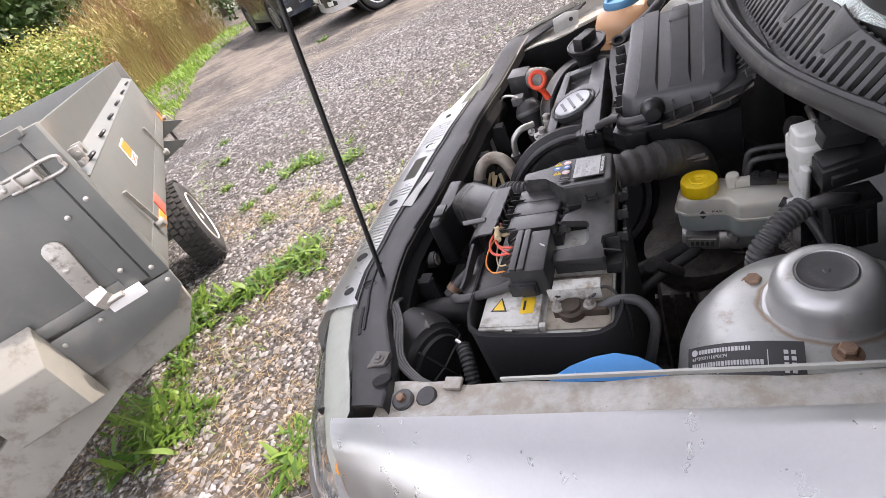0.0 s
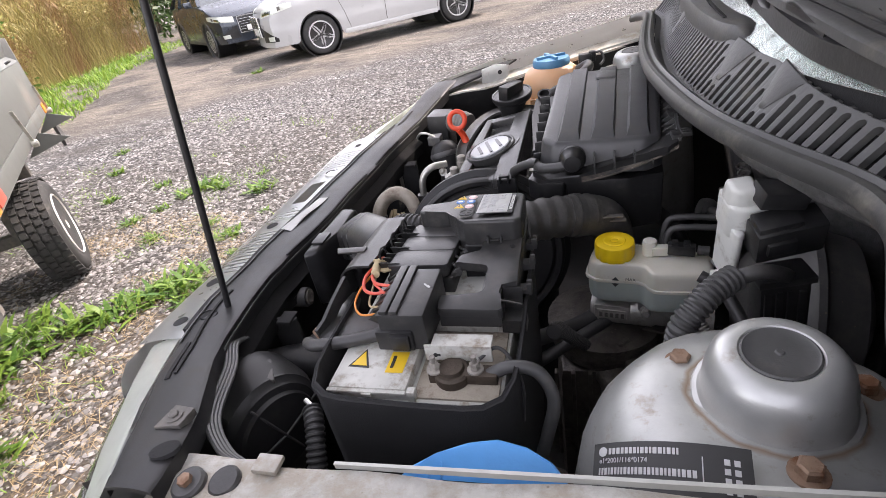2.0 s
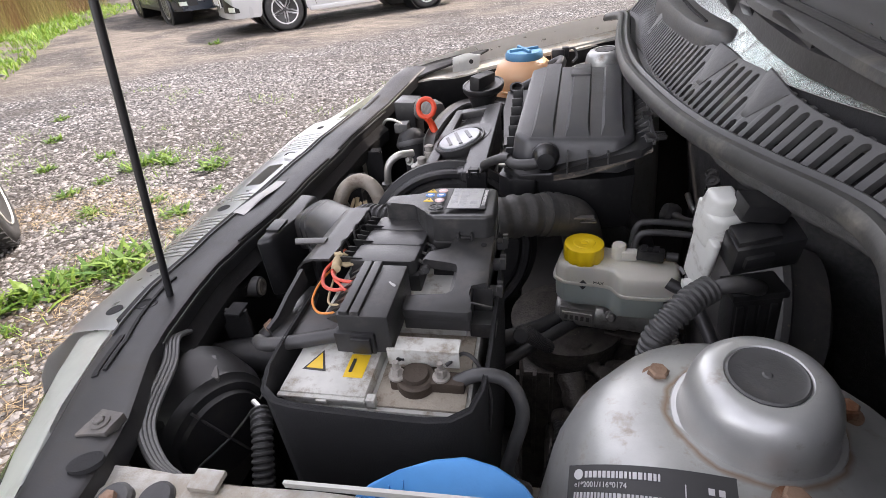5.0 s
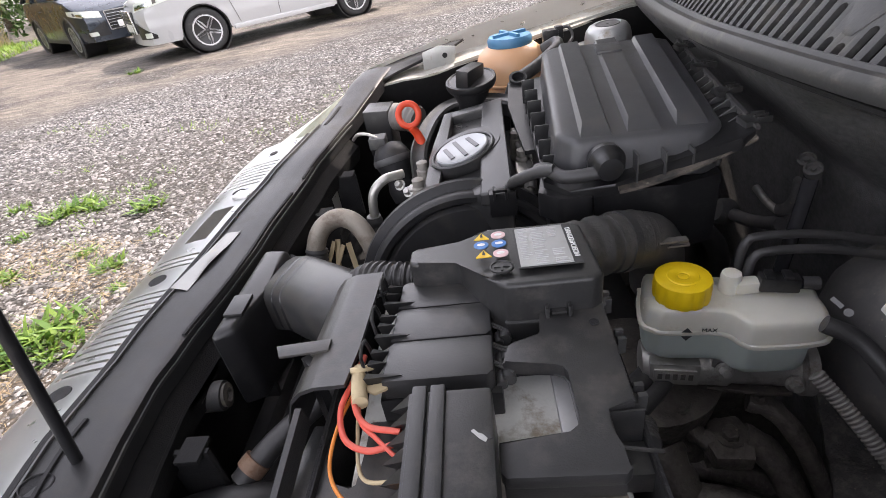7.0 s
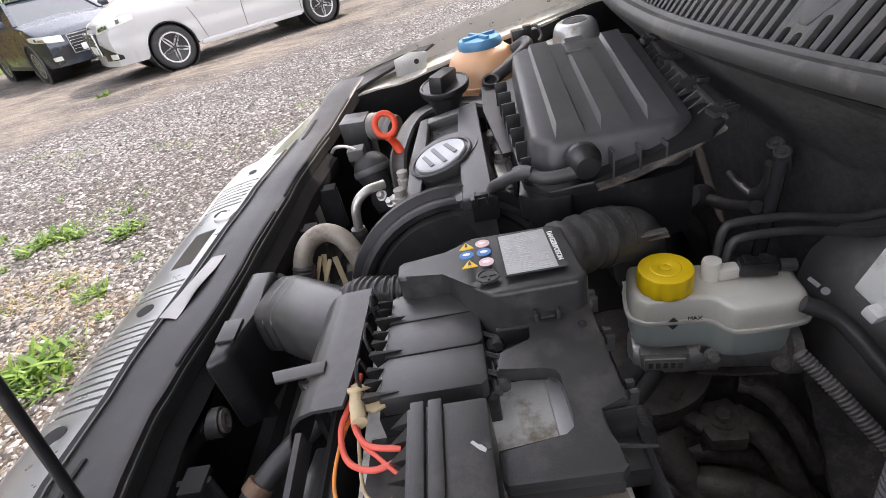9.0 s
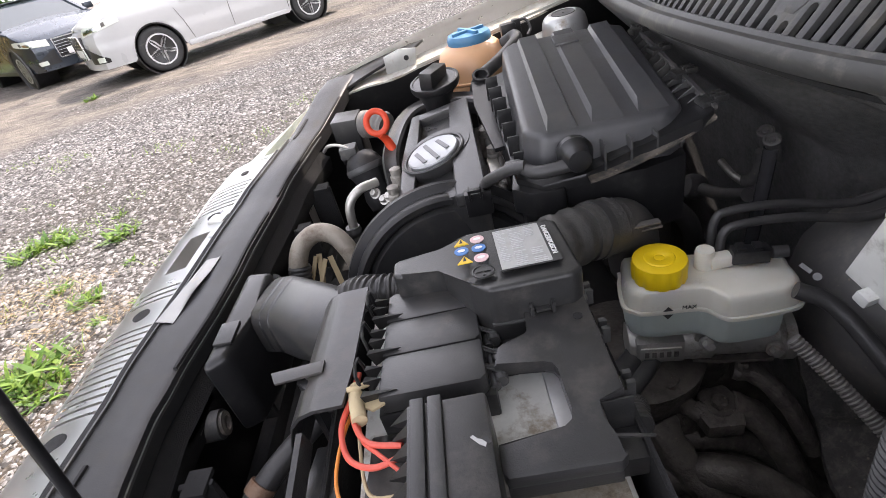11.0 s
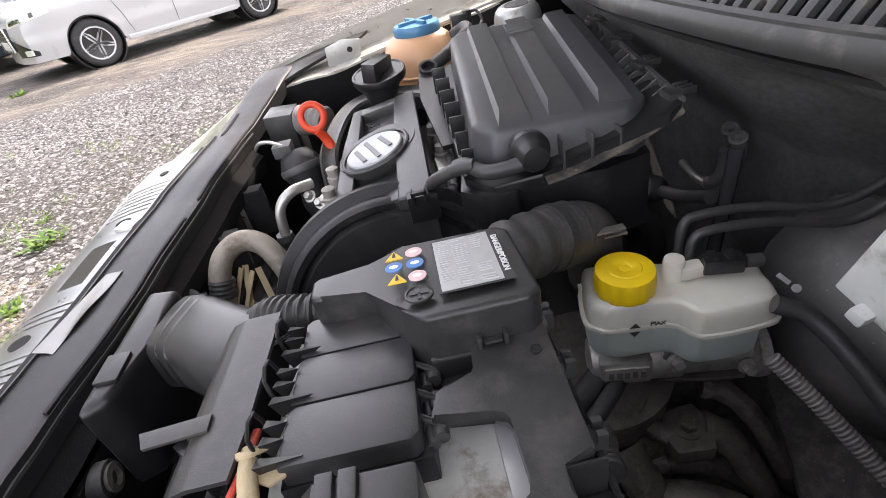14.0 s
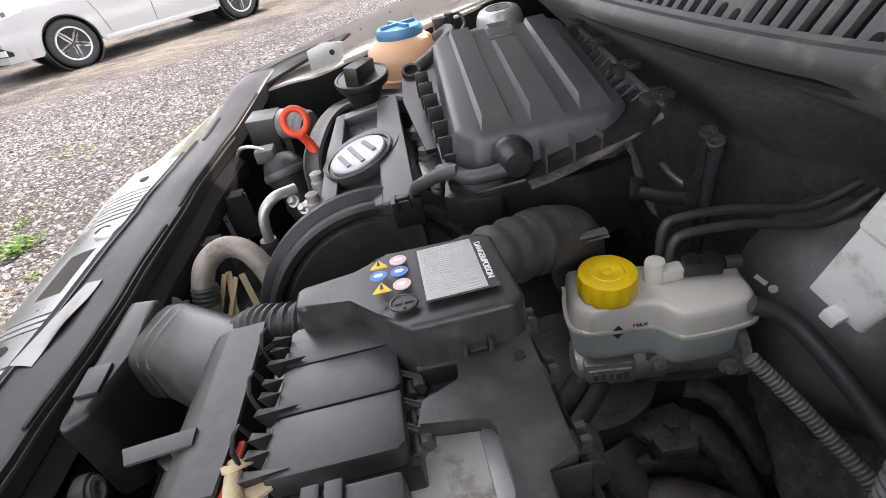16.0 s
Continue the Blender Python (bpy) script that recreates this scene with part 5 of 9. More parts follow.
prism(bm, [(-0.396, 0.098), (-0.386, 0.086), (-0.335, 0.090), (-0.322, 0.100), (-0.325, 0.172), (-0.346, 0.172), (-0.346, 0.124), (-0.351, 0.128), (-0.366, 0.129), (-0.372, 0.172), (-0.384, 0.172), (-0.394, 0.11)], 0.868, 0.874, 0.002)
part("arm", bm, M_engine, tray)
bm = BM()
tube(bm, [(-0.410, 0.094, 0.862), (-0.392, 0.082, 0.870), (-0.355, 0.086, 0.874), (-0.318, 0.094, 0.878)], 0.0070, 12, 6)
part("cable_roll", bm, M_rubber, tray)
bm = BM()
strip(bm, [(-0.384, 0.165, 0.893), (-0.386, 0.13, 0.886), (-0.390, 0.11, 0.876), (-0.394, 0.095, 0.872)], 0.004, 0.018)
part("side_wall", bm, M_cover, tray)

loom = thing("fuse_wires", (-0.34, 0.15, 0.88), "red and orange wires tied with tan tape", "wires")
for k, (pts, r, mt) in enumerate((
        ([(-0.350, 0.205, 0.900), (-0.352, 0.180, 0.903), (-0.356, 0.160, 0.902), (-0.350, 0.140, 0.900), (-0.334, 0.130, 0.902), (-0.316, 0.132, 0.905)], 0.0019, M_wire_red),
        ([(-0.349, 0.205, 0.900), (-0.350, 0.178, 0.903), (-0.346, 0.158, 0.905), (-0.336, 0.144, 0.905), (-0.316, 0.138, 0.906)], 0.0019, M_wire_red),
        ([(-0.349, 0.180, 0.900), (-0.342, 0.150, 0.903), (-0.330, 0.136, 0.904), (-0.316, 0.122, 0.904)], 0.0014, M_wire_red),
        ([(-0.351, 0.180, 0.898), (-0.358, 0.150, 0.896), (-0.358, 0.126, 0.892), (-0.346, 0.108, 0.892), (-0.330, 0.102, 0.896), (-0.314, 0.104, 0.900)], 0.0012, M_wire_orange),
        ([(-0.348, 0.180, 0.898), (-0.346, 0.150, 0.893), (-0.338, 0.120, 0.893), (-0.316, 0.112, 0.900)], 0.0012, M_tape))):
    bm = BM()
    tube(bm, pts, r, 10, 8)
    part("wire", bm, mt, loom)
bm = BM()
tube(bm, [(-0.349, 0.190, 0.903), (-0.347, 0.176, 0.905), (-0.343, 0.160, 0.906)], 0.0050, 12, 4)
prism(bm, [(-0.350, 0.176), (-0.336, 0.168), (-0.328, 0.172), (-0.332, 0.180), (-0.346, 0.186)], 0.902, 0.9045, 0.001)
part("tape_wrap", bm, M_tape, loom, "tan fabric tape")
bm = BM()
tube(bm, [(-0.358, 0.188, 0.905), (-0.348, 0.184, 0.909), (-0.340, 0.190, 0.905)], 0.0022, 8, 4)
part("tie", bm, M_tape, loom)

# ---- intake side ----
snork = thing("intake_duct", (-0.45, 0.34, 0.72), "dark grey moulded intake duct with rectangular mouth", "intake duct")
bm = BM()
secs = [(-0.510, 0.407, 0.808, 0.037, 0.029, 0.3), (-0.490, 0.402, 0.818, 0.037, 0.030, 0.4), (-0.466, 0.385, 0.828, 0.036, 0.031, 0.55), (-0.440, 0.359, 0.837, 0.036, 0.032, 0.7), (-0.405, 0.328, 0.848, 0.035, 0.030, 0.8), (-0.375, 0.310, 0.852, 0.030, 0.028, 0.9)]
prev = None
for x, y, z, w, h, rd in secs:
    row = []
    for i in range(28):
        a = 2 * math.pi * i / 28
        p_ = 2 + 6 * (1 - rd)
        k = (abs(math.cos(a)) ** p_ + abs(math.sin(a)) ** p_) ** (-1 / p_)
        row.append(bm.verts.new((x + 0.3 * w * k * math.cos(a), y + w * k * math.cos(a), z + h * k * math.sin(a))))
    if prev:
        for i in range(28):
            bm.faces.new((prev[i], prev[(i + 1) % 28], row[(i + 1) % 28], row[i]))
    else:
        bm.faces.new(row)
    prev = row
bm.faces.new(prev[::-1])
duct = part("duct", bm, M_engine, snork)
bm = BM()
prism(bm, [(-0.532, 0.303), (-0.508, 0.314), (-0.497, 0.377), (-0.494, 0.450), (-0.528, 0.456)], 0.745, 0.846, 0.009, seg=3)
box(bm, (-0.526, 0.330, 0.846), (-0.506, 0.362, 0.850), 0.0015)
part("mouth", bm, M_black, snork)
bm = BM()
for x, y, z, w, h in ((-0.474, 0.3910, 0.8250, 0.0372, 0.0318), (-0.460, 0.3790, 0.8300, 0.0368, 0.0322)):
    rows = []
    for q in (-0.0015, 0.0015):
        rows.append([bm.verts.new((x + q + 0.3 * w * c_, y + w * c_, z + h * s_)) for c_, s_ in [(k * math.cos(a), k * math.sin(a)) for a in np.linspace(0, 2 * math.pi, 40, endpoint=False) for k in [(abs(math.cos(a)) ** 3.6 + abs(math.sin(a)) ** 3.6) ** (-1 / 3.6)]]])
    for i in range(40):
        bm.faces.new((rows[0][i], rows[0][(i + 1) % 40], rows[1][(i + 1) % 40], rows[1][i]))
part("seam", bm, M_black, snork)

# ---- air filter ----
airbox = thing("air_filter_box", (-0.09, 0.6, 0.82), "black air filter box with ribbed lid and clips", "air filter")
slope = lambda x, y: 0.115 * (y - 0.46)
bm = BM()
prism(bm, [(-0.182, 0.484), (-0.162, 0.460), (-0.026, 0.452), (-0.002, 0.468), (0.026, 0.735), (0.010, 0.752), (-0.140, 0.770), (-0.160, 0.752)], 0.878, 0.926, 0.008, taper=0.94, zfun=slope, seg=3)
lid_a = part("lid", bm, M_lid, airbox, "ribbed black filter lid")
for k, (x0, x1, xr0, xr1) in enumerate(((-0.152, -0.119, -0.133, -0.100), (-0.103, -0.069, -0.083, -0.048), (-0.053, -0.021, -0.030, 0.003))):
    bm = BM()
    y1 = 0.752 - 0.006 * k
    # a broad raised panel whose near end falls away in a slant
    add_mesh(bm, [(x0, 0.476, 0.9248 + slope(0, 0.476)), (x1, 0.474, 0.9248 + slope(0, 0.474)), (x1 - 0.002, 0.494, 0.9325 + slope(0, 0.494)), (x0 + 0.006, 0.496, 0.9325 + slope(0, 0.496)),
                  (xr1 - 0.002, y1, 0.9325 + slope(0, y1)), (xr0 + 0.006, y1, 0.9325 + slope(0, y1)), (xr1, y1, 0.922 + slope(0, y1)), (xr0, y1, 0.922 + slope(0, y1))],
             [(0, 1, 2, 3), (3, 2, 4, 5), (1, 6, 4, 2), (0, 3, 5, 7), (4, 6, 7, 5)])
    part("rib", bm, M_lid, lid_a)
bm = BM()
prism(bm, [(-0.088, 0.69), (-0.054, 0.687), (-0.051, 0.720), (-0.085, 0.723)], 0.9300, 0.9355, 0.003, zfun=slope)
part("rib", bm, M_lid, lid_a)
bm = BM()
flange = [(-0.192, 0.478), (-0.168, 0.452), (-0.120, 0.448), (-0.06, 0.450), (-0.002, 0.438), (0.012, 0.444), (0.040, 0.750), (0.020, 0.768), (-0.150, 0.786), (-0.186, 0.766)]
prism(bm, flange, 0.866, 0.878, 0.002, zfun=lambda x, y: 0.115 * (y - 0.46) + 0.30 * max(x + 0.13, 0) * 1.2 * max(0, 1 - abs(y - 0.45) * 3))
part("flange", bm, M_black, airbox)
bm = BM()
prism(bm, [(-0.186, 0.480), (-0.165, 0.458), (-0.05, 0.458), (0.0, 0.47), (0.02, 0.74), (-0.15, 0.775), (-0.18, 0.76)], 0.78, 0.868, 0.006, taper=1.0, zfun=slope)
part("base", bm, M_black, airbox)
for k in range(7):
    y = 0.490 + k * 0.037
    bm = BM()
    box(bm, (-0.190, y, 0.868 + slope(0, y)), (-0.172, y + 0.003, 0.902 + slope(0, y)), 0.0005)
    part("side_fin", bm, M_black, airbox)


def rail_x(y):
    """Outer edge of the filter box towards the bulkhead."""
    return 0.014 + 0.088 * (y - 0.45)


for k in range(15):
    y = 0.462 + k * 0.0195
    bm = BM()
    x, z = rail_x(y), 0.909 + 0.075 * (y - 0.46)
    add_mesh(bm, [(x - 0.022, y, z - 0.012), (x, y, z), (x, y, z + 0.020), (x - 0.022, y, z + 0.006), (x - 0.022, y + 0.002, z - 0.012), (x, y + 0.002, z), (x, y + 0.002, z + 0.020), (x - 0.022, y + 0.002, z + 0.006)],
             [(0, 1, 2, 3), (7, 6, 5, 4), (0, 4, 5, 1), (1, 5, 6, 2), (2, 6, 7, 3), (3, 7, 4, 0)])
    part("side_fin", bm, M_trim, airbox)
for y in (0.464, 0.545, 0.630, 0.715):
    bm = BM()
    x, z = rail_x(y), 0.927 + 0.075 * (y - 0.46)
    box(bm, (x - 0.010, y - 0.011, z - 0.004), (x + 0.004, y + 0.011, z + 0.003), 0.0015)
    for q in (-0.009, -0.001, 0.007):
        box(bm, (x + 0.002, y + q, z - 0.001), (x + 0.016, y + q + 0.003, z + 0.006), 0.0008)
    part("clip", bm, M_cover, airbox)
bm = BM()
strip(bm, [(rail_x(y), y, 0.927 + 0.075 * (y - 0.46)) for y in np.linspace(0.446, 0.745, 9)], 0.004, 0.004)
part("edge_rail", bm, M_trim, airbox)
bm = BM()
grid_surface(bm, lambda u, v: (-0.118 + 0.130 * u, 0.4565 - 0.018 * v + 0.002 * math.sin(3 * u), 0.8805 + 0.030 * u * u + 0.012 * u - 0.003 * v), 14, 2, 0.003)
part("dusty_ledge", bm, M_ledge, airbox, "ledge coated in brown dust")
for x in (-0.100, -0.072, -0.045, -0.020):
    bm = BM()
    box(bm, (x, 0.446, 0.872 + 0.3 * max(x + 0.12, 0) * 0.6), (x + 0.0022, 0.466, 0.912), 0.0004)
    part("front_fin", bm, M_trim, airbox)
bm = BM()
axis = Matrix.Translation((-0.130, 0.458, 0.907)) @ pose(0, 0, 0, 90, 0, 0)
lathe(bm, [(0.010, -0.004), (0.019, 0.0), (0.0195, 0.008), (0.016, 0.012), (0.0155, 0.020), (0.012, 0.027), (0.004, 0.028)], 26, axis)
kn = part("sensor_knob", bm, M_black, airbox, "round black vacuum valve")
bm = BM()
tube(bm, [(-0.138, 0.440, 0.902), (-0.158, 0.442, 0.899), (-0.176, 0.450, 0.897), (-0.188, 0.470, 0.898), (-0.196, 0.490, 0.890)], 0.0075, 12, 6)
tube(bm, [(-0.182, 0.458, 0.902), (-0.200, 0.470, 0.896), (-0.222, 0.488, 0.880), (-0.226, 0.515, 0.862)], 0.0070, 12, 6)
part("vacuum_hose", bm, M_rubber, airbox)
bm = BM()
prism(bm, [(-0.200, 0.470), (-0.180, 0.448), (-0.145, 0.446), (-0.140, 0.456), (-0.15, 0.50), (-0.19, 0.52)], 0.84, 0.872, 0.004)
part("bracket", bm, M_black, airbox)
# elbow at the outer end, with the loop bracket
bm = BM()
lathe(bm, [(0.014, 0), (0.0145, 0.010), (0.0105, 0.010), (0.0100, 0.001)], 20, Matrix.Translation((-0.188, 0.806, 0.905)) @ pose(0, 0, 0, 25, 0, 0))
part("loop", bm, M_black, airbox)
bm = BM()
strip(bm, [(-0.190, 0.797, 0.903), (-0.196, 0.74, 0.885), (-0.190, 0.66, 0.872), (-0.186, 0.60, 0.866)], 0.030, 0.006)
part("bracket", bm, M_black, airbox)

elbow = thing("intake_hose", (-0.13, 0.37, 0.78), "fat black ribbed intake hose with clamp", "hose")
bm = BM()
tube(bm, [(-0.200, 0.372, 0.846), (-0.165, 0.388, 0.844), (-0.130, 0.404, 0.838), (-0.100, 0.416, 0.832)], 0.029, 22, 6, ribs=5, rib=0.0025)
part("bellows", bm, M_dusty_rubber, elbow)
bm = BM()
tube(bm, [(-0.140, 0.399, 0.840), (-0.108, 0.412, 0.834)], 0.0308, 24, 3)
part("collar", bm, M_dusty_rubber, elbow)
bm = BM()
tube(bm, [(-0.132, 0.402, 0.839), (-0.124, 0.406, 0.837)], 0.0325, 28, 1)
part("hose_clamp", bm, M_rubber, elbow)
bm = BM()
box(bm, (-0.092, 0.390, 0.838), (-0.062, 0.399, 0.8405), 0.0008, None)
box(bm, (-0.090, 0.395, 0.829), (-0.058, 0.403, 0.8315), 0.0008, None)
box(bm, (-0.092, 0.392, 0.829), (-0.088, 0.402, 0.8405), 0.0008, None)
part("clamp_ear", bm, M_dark, elbow)
bm = BM()
tube(bm, [(-0.110, 0.412, 0.834), (-0.090, 0.424, 0.822), (-0.076, 0.438, 0.795), (-0.066, 0.455, 0.74)], 0.030, 20, 5)
part("elbow_end", bm, M_dusty_rubber, elbow)

# ---- engine ----
engine = thing("engine", (-0.28, 0.68, 0.22), "transverse petrol engine with black plastic top cover", "engine")
bm = BM()
box(bm, (-0.38, 0.52, 0.30), (-0.17, 0.90, 0.80), 0.02)
box(bm, (-0.40, 0.48, 0.25), (-0.02, 0.92, 0.55), 0.03)
part("block", bm, M_carrier, engine)


def cover_z(x, y):
    """Upper side of the engine cover, which leans forward with the engine."""
    return 0.857 + 0.25 * (x + 0.287) + 0.07 * (y - 0.64)


bm = BM()
prism(bm, [(-0.345, 0.545), (-0.226, 0.505), (-0.219, 0.785), (-0.224, 0.800), (-0.314, 0.822), (-0.331, 0.72)], -0.085, -0.015, 0.003, zfun=cover_z)
top = part("top_cover", bm, M_engine, engine, "black engine top cover with recessed panels")
bm = BM()
prism(bm, [(-0.347, 0.548), (-0.322, 0.540), (-0.316, 0.64), (-0.301, 0.822), (-0.319, 0.825), (-0.335, 0.70)], -0.018, 0.0, 0.0035, zfun=cover_z, seg=3)
part("side_rail", bm, M_engine, top)
bm = BM()
prism(bm, [(-0.266, 0.516), (-0.226, 0.502), (-0.218, 0.797), (-0.250, 0.806), (-0.258, 0.68)], -0.018, 0.0006, 0.0035, zfun=cover_z, seg=3)
part("side_rail", bm, M_engine, top)
bm = BM()
prism(bm, [(-0.343, 0.546), (-0.232, 0.506), (-0.240, 0.534), (-0.334, 0.566)], -0.018, -0.0004, 0.003, zfun=cover_z)
part("cross_bar", bm, M_engine, top)
bm = BM()
prism(bm, [(-0.316, 0.800), (-0.224, 0.780), (-0.222, 0.800), (-0.314, 0.823)], -0.018, -0.0002, 0.003, zfun=cover_z)
part("cross_bar", bm, M_engine, top)
bm = BM()
prism(bm, [(-0.284 + 0.0545 * math.cos(a), 0.662 + 0.054 * math.sin(a)) for a in np.linspace(0, 2 * math.pi, 40, endpoint=False)], -0.018, 0.0018, 0.004, zfun=cover_z, seg=3)
part("badge_plate", bm, M_engine, top, "raised oval round the badge")
BC = Matrix.Translation((-0.286, 0.650, 0.8590)) @ pose(0, 0, 0, 4, -14, 0)
bm = BM()
lathe(bm, [(0.0495, -0.008), (0.0490, 0.0030), (0.0470, 0.0042), (0.0450, 0.0036), (0.0440, -0.001)], 48, BC)
part("badge_ring", bm, M_engine, top)
bm = BM()
lathe(bm, [(0.0405, -0.002), (0.0405, 0.0050), (0.0385, 0.0064), (0.0360, 0.0056), (0.002, 0.0056)], 48, BC)
badge = part("badge", bm, M_badge_field, top, "dull silver round badge")
for k, (xa, ya, xb, yb) in enumerate(((-0.026, 0.014, -0.013, -0.024), (-0.011, 0.027, 0.007, -0.028), (0.010, 0.025, 0.024, -0.012))):
    bm = BM()
    d = Vector((xb - xa, yb - ya, 0))
    n_ = Vector((-d.y, d.x, 0)).normalized() * 0.0030
    q = [Vector((xa, ya, 0.0068 + 0.0001 * k)) + n_, Vector((xa, ya, 0.0068 + 0.0001 * k)) - n_, Vector((xb, yb, 0.0068 + 0.0001 * k)) - n_, Vector((xb, yb, 0.0068 + 0.0001 * k)) + n_]
    add_mesh(bm, q + [v - Vector((0, 0, 0.0014)) for v in q], [(0, 1, 2, 3), (0, 4, 5, 1), (1, 5, 6, 2), (2, 6, 7, 3), (3, 7, 4, 0)], BC)
    part("badge_stroke", bm, M_badge, badge)
text_mesh("capacity_mark", "1.6", 0.034, Matrix.Translation((-0.280, 0.757, 0.8555)) @ pose(0, 0, 0, 4, -14, 176), M_black, top)
# timing cover: a large disc with a rolled rim
TC = Matrix.Translation((-0.290, 0.505, 0.715)) @ pose(0, 0, 0, 78, 0, 6)
bm = BM()
lathe(bm, [(0.02, 0.012), (0.118, 0.012), (0.124, 0.006), (0.128, 0.014), (0.135, 0.016), (0.139, 0.012), (0.141, 0.004), (0.141, -0.004), (0.146, -0.006), (0.152, -0.009), (0.153, -0.018), (0.148, -0.026), (0.10, -0.032)], 72, TC)
part("timing_cover", bm, M_carrier, engine, "round black timing belt cover")
bm = BM()
box(bm, (-0.255, 0.496, 0.830), (-0.222, 0.512, 0.862), 0.002)
box(bm, (-0.250, 0.490, 0.855), (-0.247, 0.502, 0.870), 0.001)
box(bm, (-0.236, 0.490, 0.855), (-0.233, 0.502, 0.870), 0.001)
box(bm, (-0.250, 0.490, 0.866), (-0.233, 0.496, 0.870), 0.001)
part("cover_latch", bm, M_black, engine)
# curved fuel rail / breather along the far end, oil filler
bm = BM()
arch_line = curve_points([(-0.362, 0.700, 0.800), (-0.362, 0.730, 0.836), (-0.352, 0.780, 0.852), (-0.336, 0.840, 0.860), (-0.312, 0.878, 0.864), (-0.278, 0.889, 0.866), (-0.242, 0.878, 0.868), (-0.205, 0.850, 0.868), (-0.186, 0.825, 0.866)], 6)
sweep(bm, arch_line, lambda i, c: [(-0.013, -0.030), (0.013, -0.030), (0.014, -0.004), (0.010, 0.0), (0.004, -0.003), (-0.004, -0.003), (-0.010, 0.0), (-0.014, -0.004)])
part("end_cover_rim", bm, M_engine, engine, "curved grey rim of the far end cover")
bm = BM()
lathe(bm, [(0.036, -0.012), (0.043, -0.008), (0.046, -0.002), (0.0465, 0.004), (0.0455, 0.007), (0.042, 0.0078), (0.040, 0.006), (0.004, 0.007)], 40, Matrix.Translation((-0.266, 0.888, 0.894)) @ pose(0, 0, 0, 8, -4, 0))
oil = part("oil_filler_cap", bm, M_black, engine, "round black oil filler cap")
bm = BM()
box(bm, (-0.031, -0.013, 0.002), (0.031, 0.013, 0.034), 0.005, Matrix.Translation((-0.268, 0.880, 0.890)) @ pose(0, 0, 0, 6, 0, 60))
part("grip", bm, M_black, oil)
bm = BM()
box(bm, (-0.335, 0.870, 0.76), (-0.20, 0.95, 0.846), 0.012)
lathe(bm, [(0.024, 0.84), (0.026, 0.862), (0.034, 0.880), (0.037, 0.894)], 28, Matrix.Translation((-0.268, 0.880, 0.0)))
part("head_end", bm, M_black, engine)
# intake side: coil plugs, fuel pipes
for x, y in ((-0.203, 0.735), (-0.200, 0.66), (-0.350, 0.66), (-0.352, 0.60)):
    bm = BM()
    lathe(bm, [(0.010, 0.79), (0.010, 0.834), (0.008, 0.836), (0.0085, 0.846), (0.005, 0.848)], 16, Matrix.Translation((x, y, 0)))
    part("coil_plug", bm, M_cast, engine)
bm = BM()
tube(bm, [(-0.203, 0.78, 0.83), (-0.198, 0.70, 0.826), (-0.196, 0.62, 0.82), (-0.204, 0.56, 0.815)], 0.007, 10, 5)
tube(bm, [(-0.195, 0.72, 0.82), (-0.192, 0.64, 0.826), (-0.198, 0.58, 0.82)], 0.006, 10, 5)
part("fuel_pipe", bm, M_conduit, engine)
bm = BM()
box(bm, (-0.212, 0.60, 0.80), (-0.186, 0.66, 0.83), 0.003)
part("injector_block", bm, M_alu, engine)

stick = thing("oil_dipstick", (-0.36, 0.76, 0.80), "orange-red oil dipstick handle", "dipstick")
DS = Matrix.Translation((-0.371, 0.760, 0.889)) @ pose(0, 0, 0, 62, 0, 8)
bm = BM()
maj = [(0.0165 * math.cos(2 * math.pi * i / 32), 0.0185 * math.sin(2 * math.pi * i / 32)) for i in range(32)]
rings = []
for x, y in maj:
    d = Vector((x, y, 0)).normalized()
    rings.append([bm.verts.new(DS @ (Vector((x, y, 0)) + d * 0.0052 * math.cos(a) + Vector((0, 0, 0.004 * math.sin(a))))) for a in np.linspace(0, 2 * math.pi, 10, endpoint=False)])
for a, b in zip(rings, rings[1:] + rings[:1]):
    for i in range(10):
        bm.faces.new((a[i], a[(i + 1) % 10], b[(i + 1) % 10], b[i]))
part("ring", bm, M_red, stick)
bm = BM()
tube(bm, [DS @ Vector((0, -0.020, 0)), (-0.362, 0.757, 0.856), (-0.354, 0.754, 0.832)], 0.0062, 12, 4, r_end=0.0085)
part("shank", bm, M_red, stick)
bm = BM()
tube(bm, [(-0.354, 0.754, 0.834), (-0.350, 0.752, 0.76)], 0.006, 10, 2)
part("guide_tube", bm, M_alu, stick)

# ---- front side pipes and valves ----
egr = thing("vacuum_valve", (-0.42, 0.8, 0.72), "dark metal vacuum valve with wire", "valve")
bm = BM()
V = Matrix.Translation((-0.418, 0.795, 0.795)) @ pose(0, 0, 0, -20, -12, 0)
lathe(bm, [(0.022, -0.07), (0.026, -0.05), (0.022, -0.03), (0.033, 0.0), (0.034, 0.012), (0.030, 0.022), (0.022, 0.034), (0.010, 0.038)], 30, V)
part("body", bm, M_carrier, egr)
bm = BM()
lathe(bm, [(0.0345, 0.0), (0.0358, 0.003), (0.0358, 0.009), (0.0345, 0.012)], 32, V)
part("crimp_ring", bm, M_trim, egr)
bm = BM()
box(bm, (-0.455, 0.79, 0.825), (-0.425, 0.82, 0.845), 0.003)
part("plug", bm, M_trim, egr)
bm = BM()
tube(bm, [(-0.435, 0.80, 0.84), (-0.455, 0.80, 0.852), (-0.475, 0.81, 0.850), (-0.490, 0.83, 0.835)], 0.003, 8, 6)
part("wire", bm, M_alu, egr)
bm = BM()
prism(bm, [(-0.475, 0.88), (-0.425, 0.87), (-0.42, 0.93), (-0.47, 0.94)], 0.78, 0.868, 0.003)
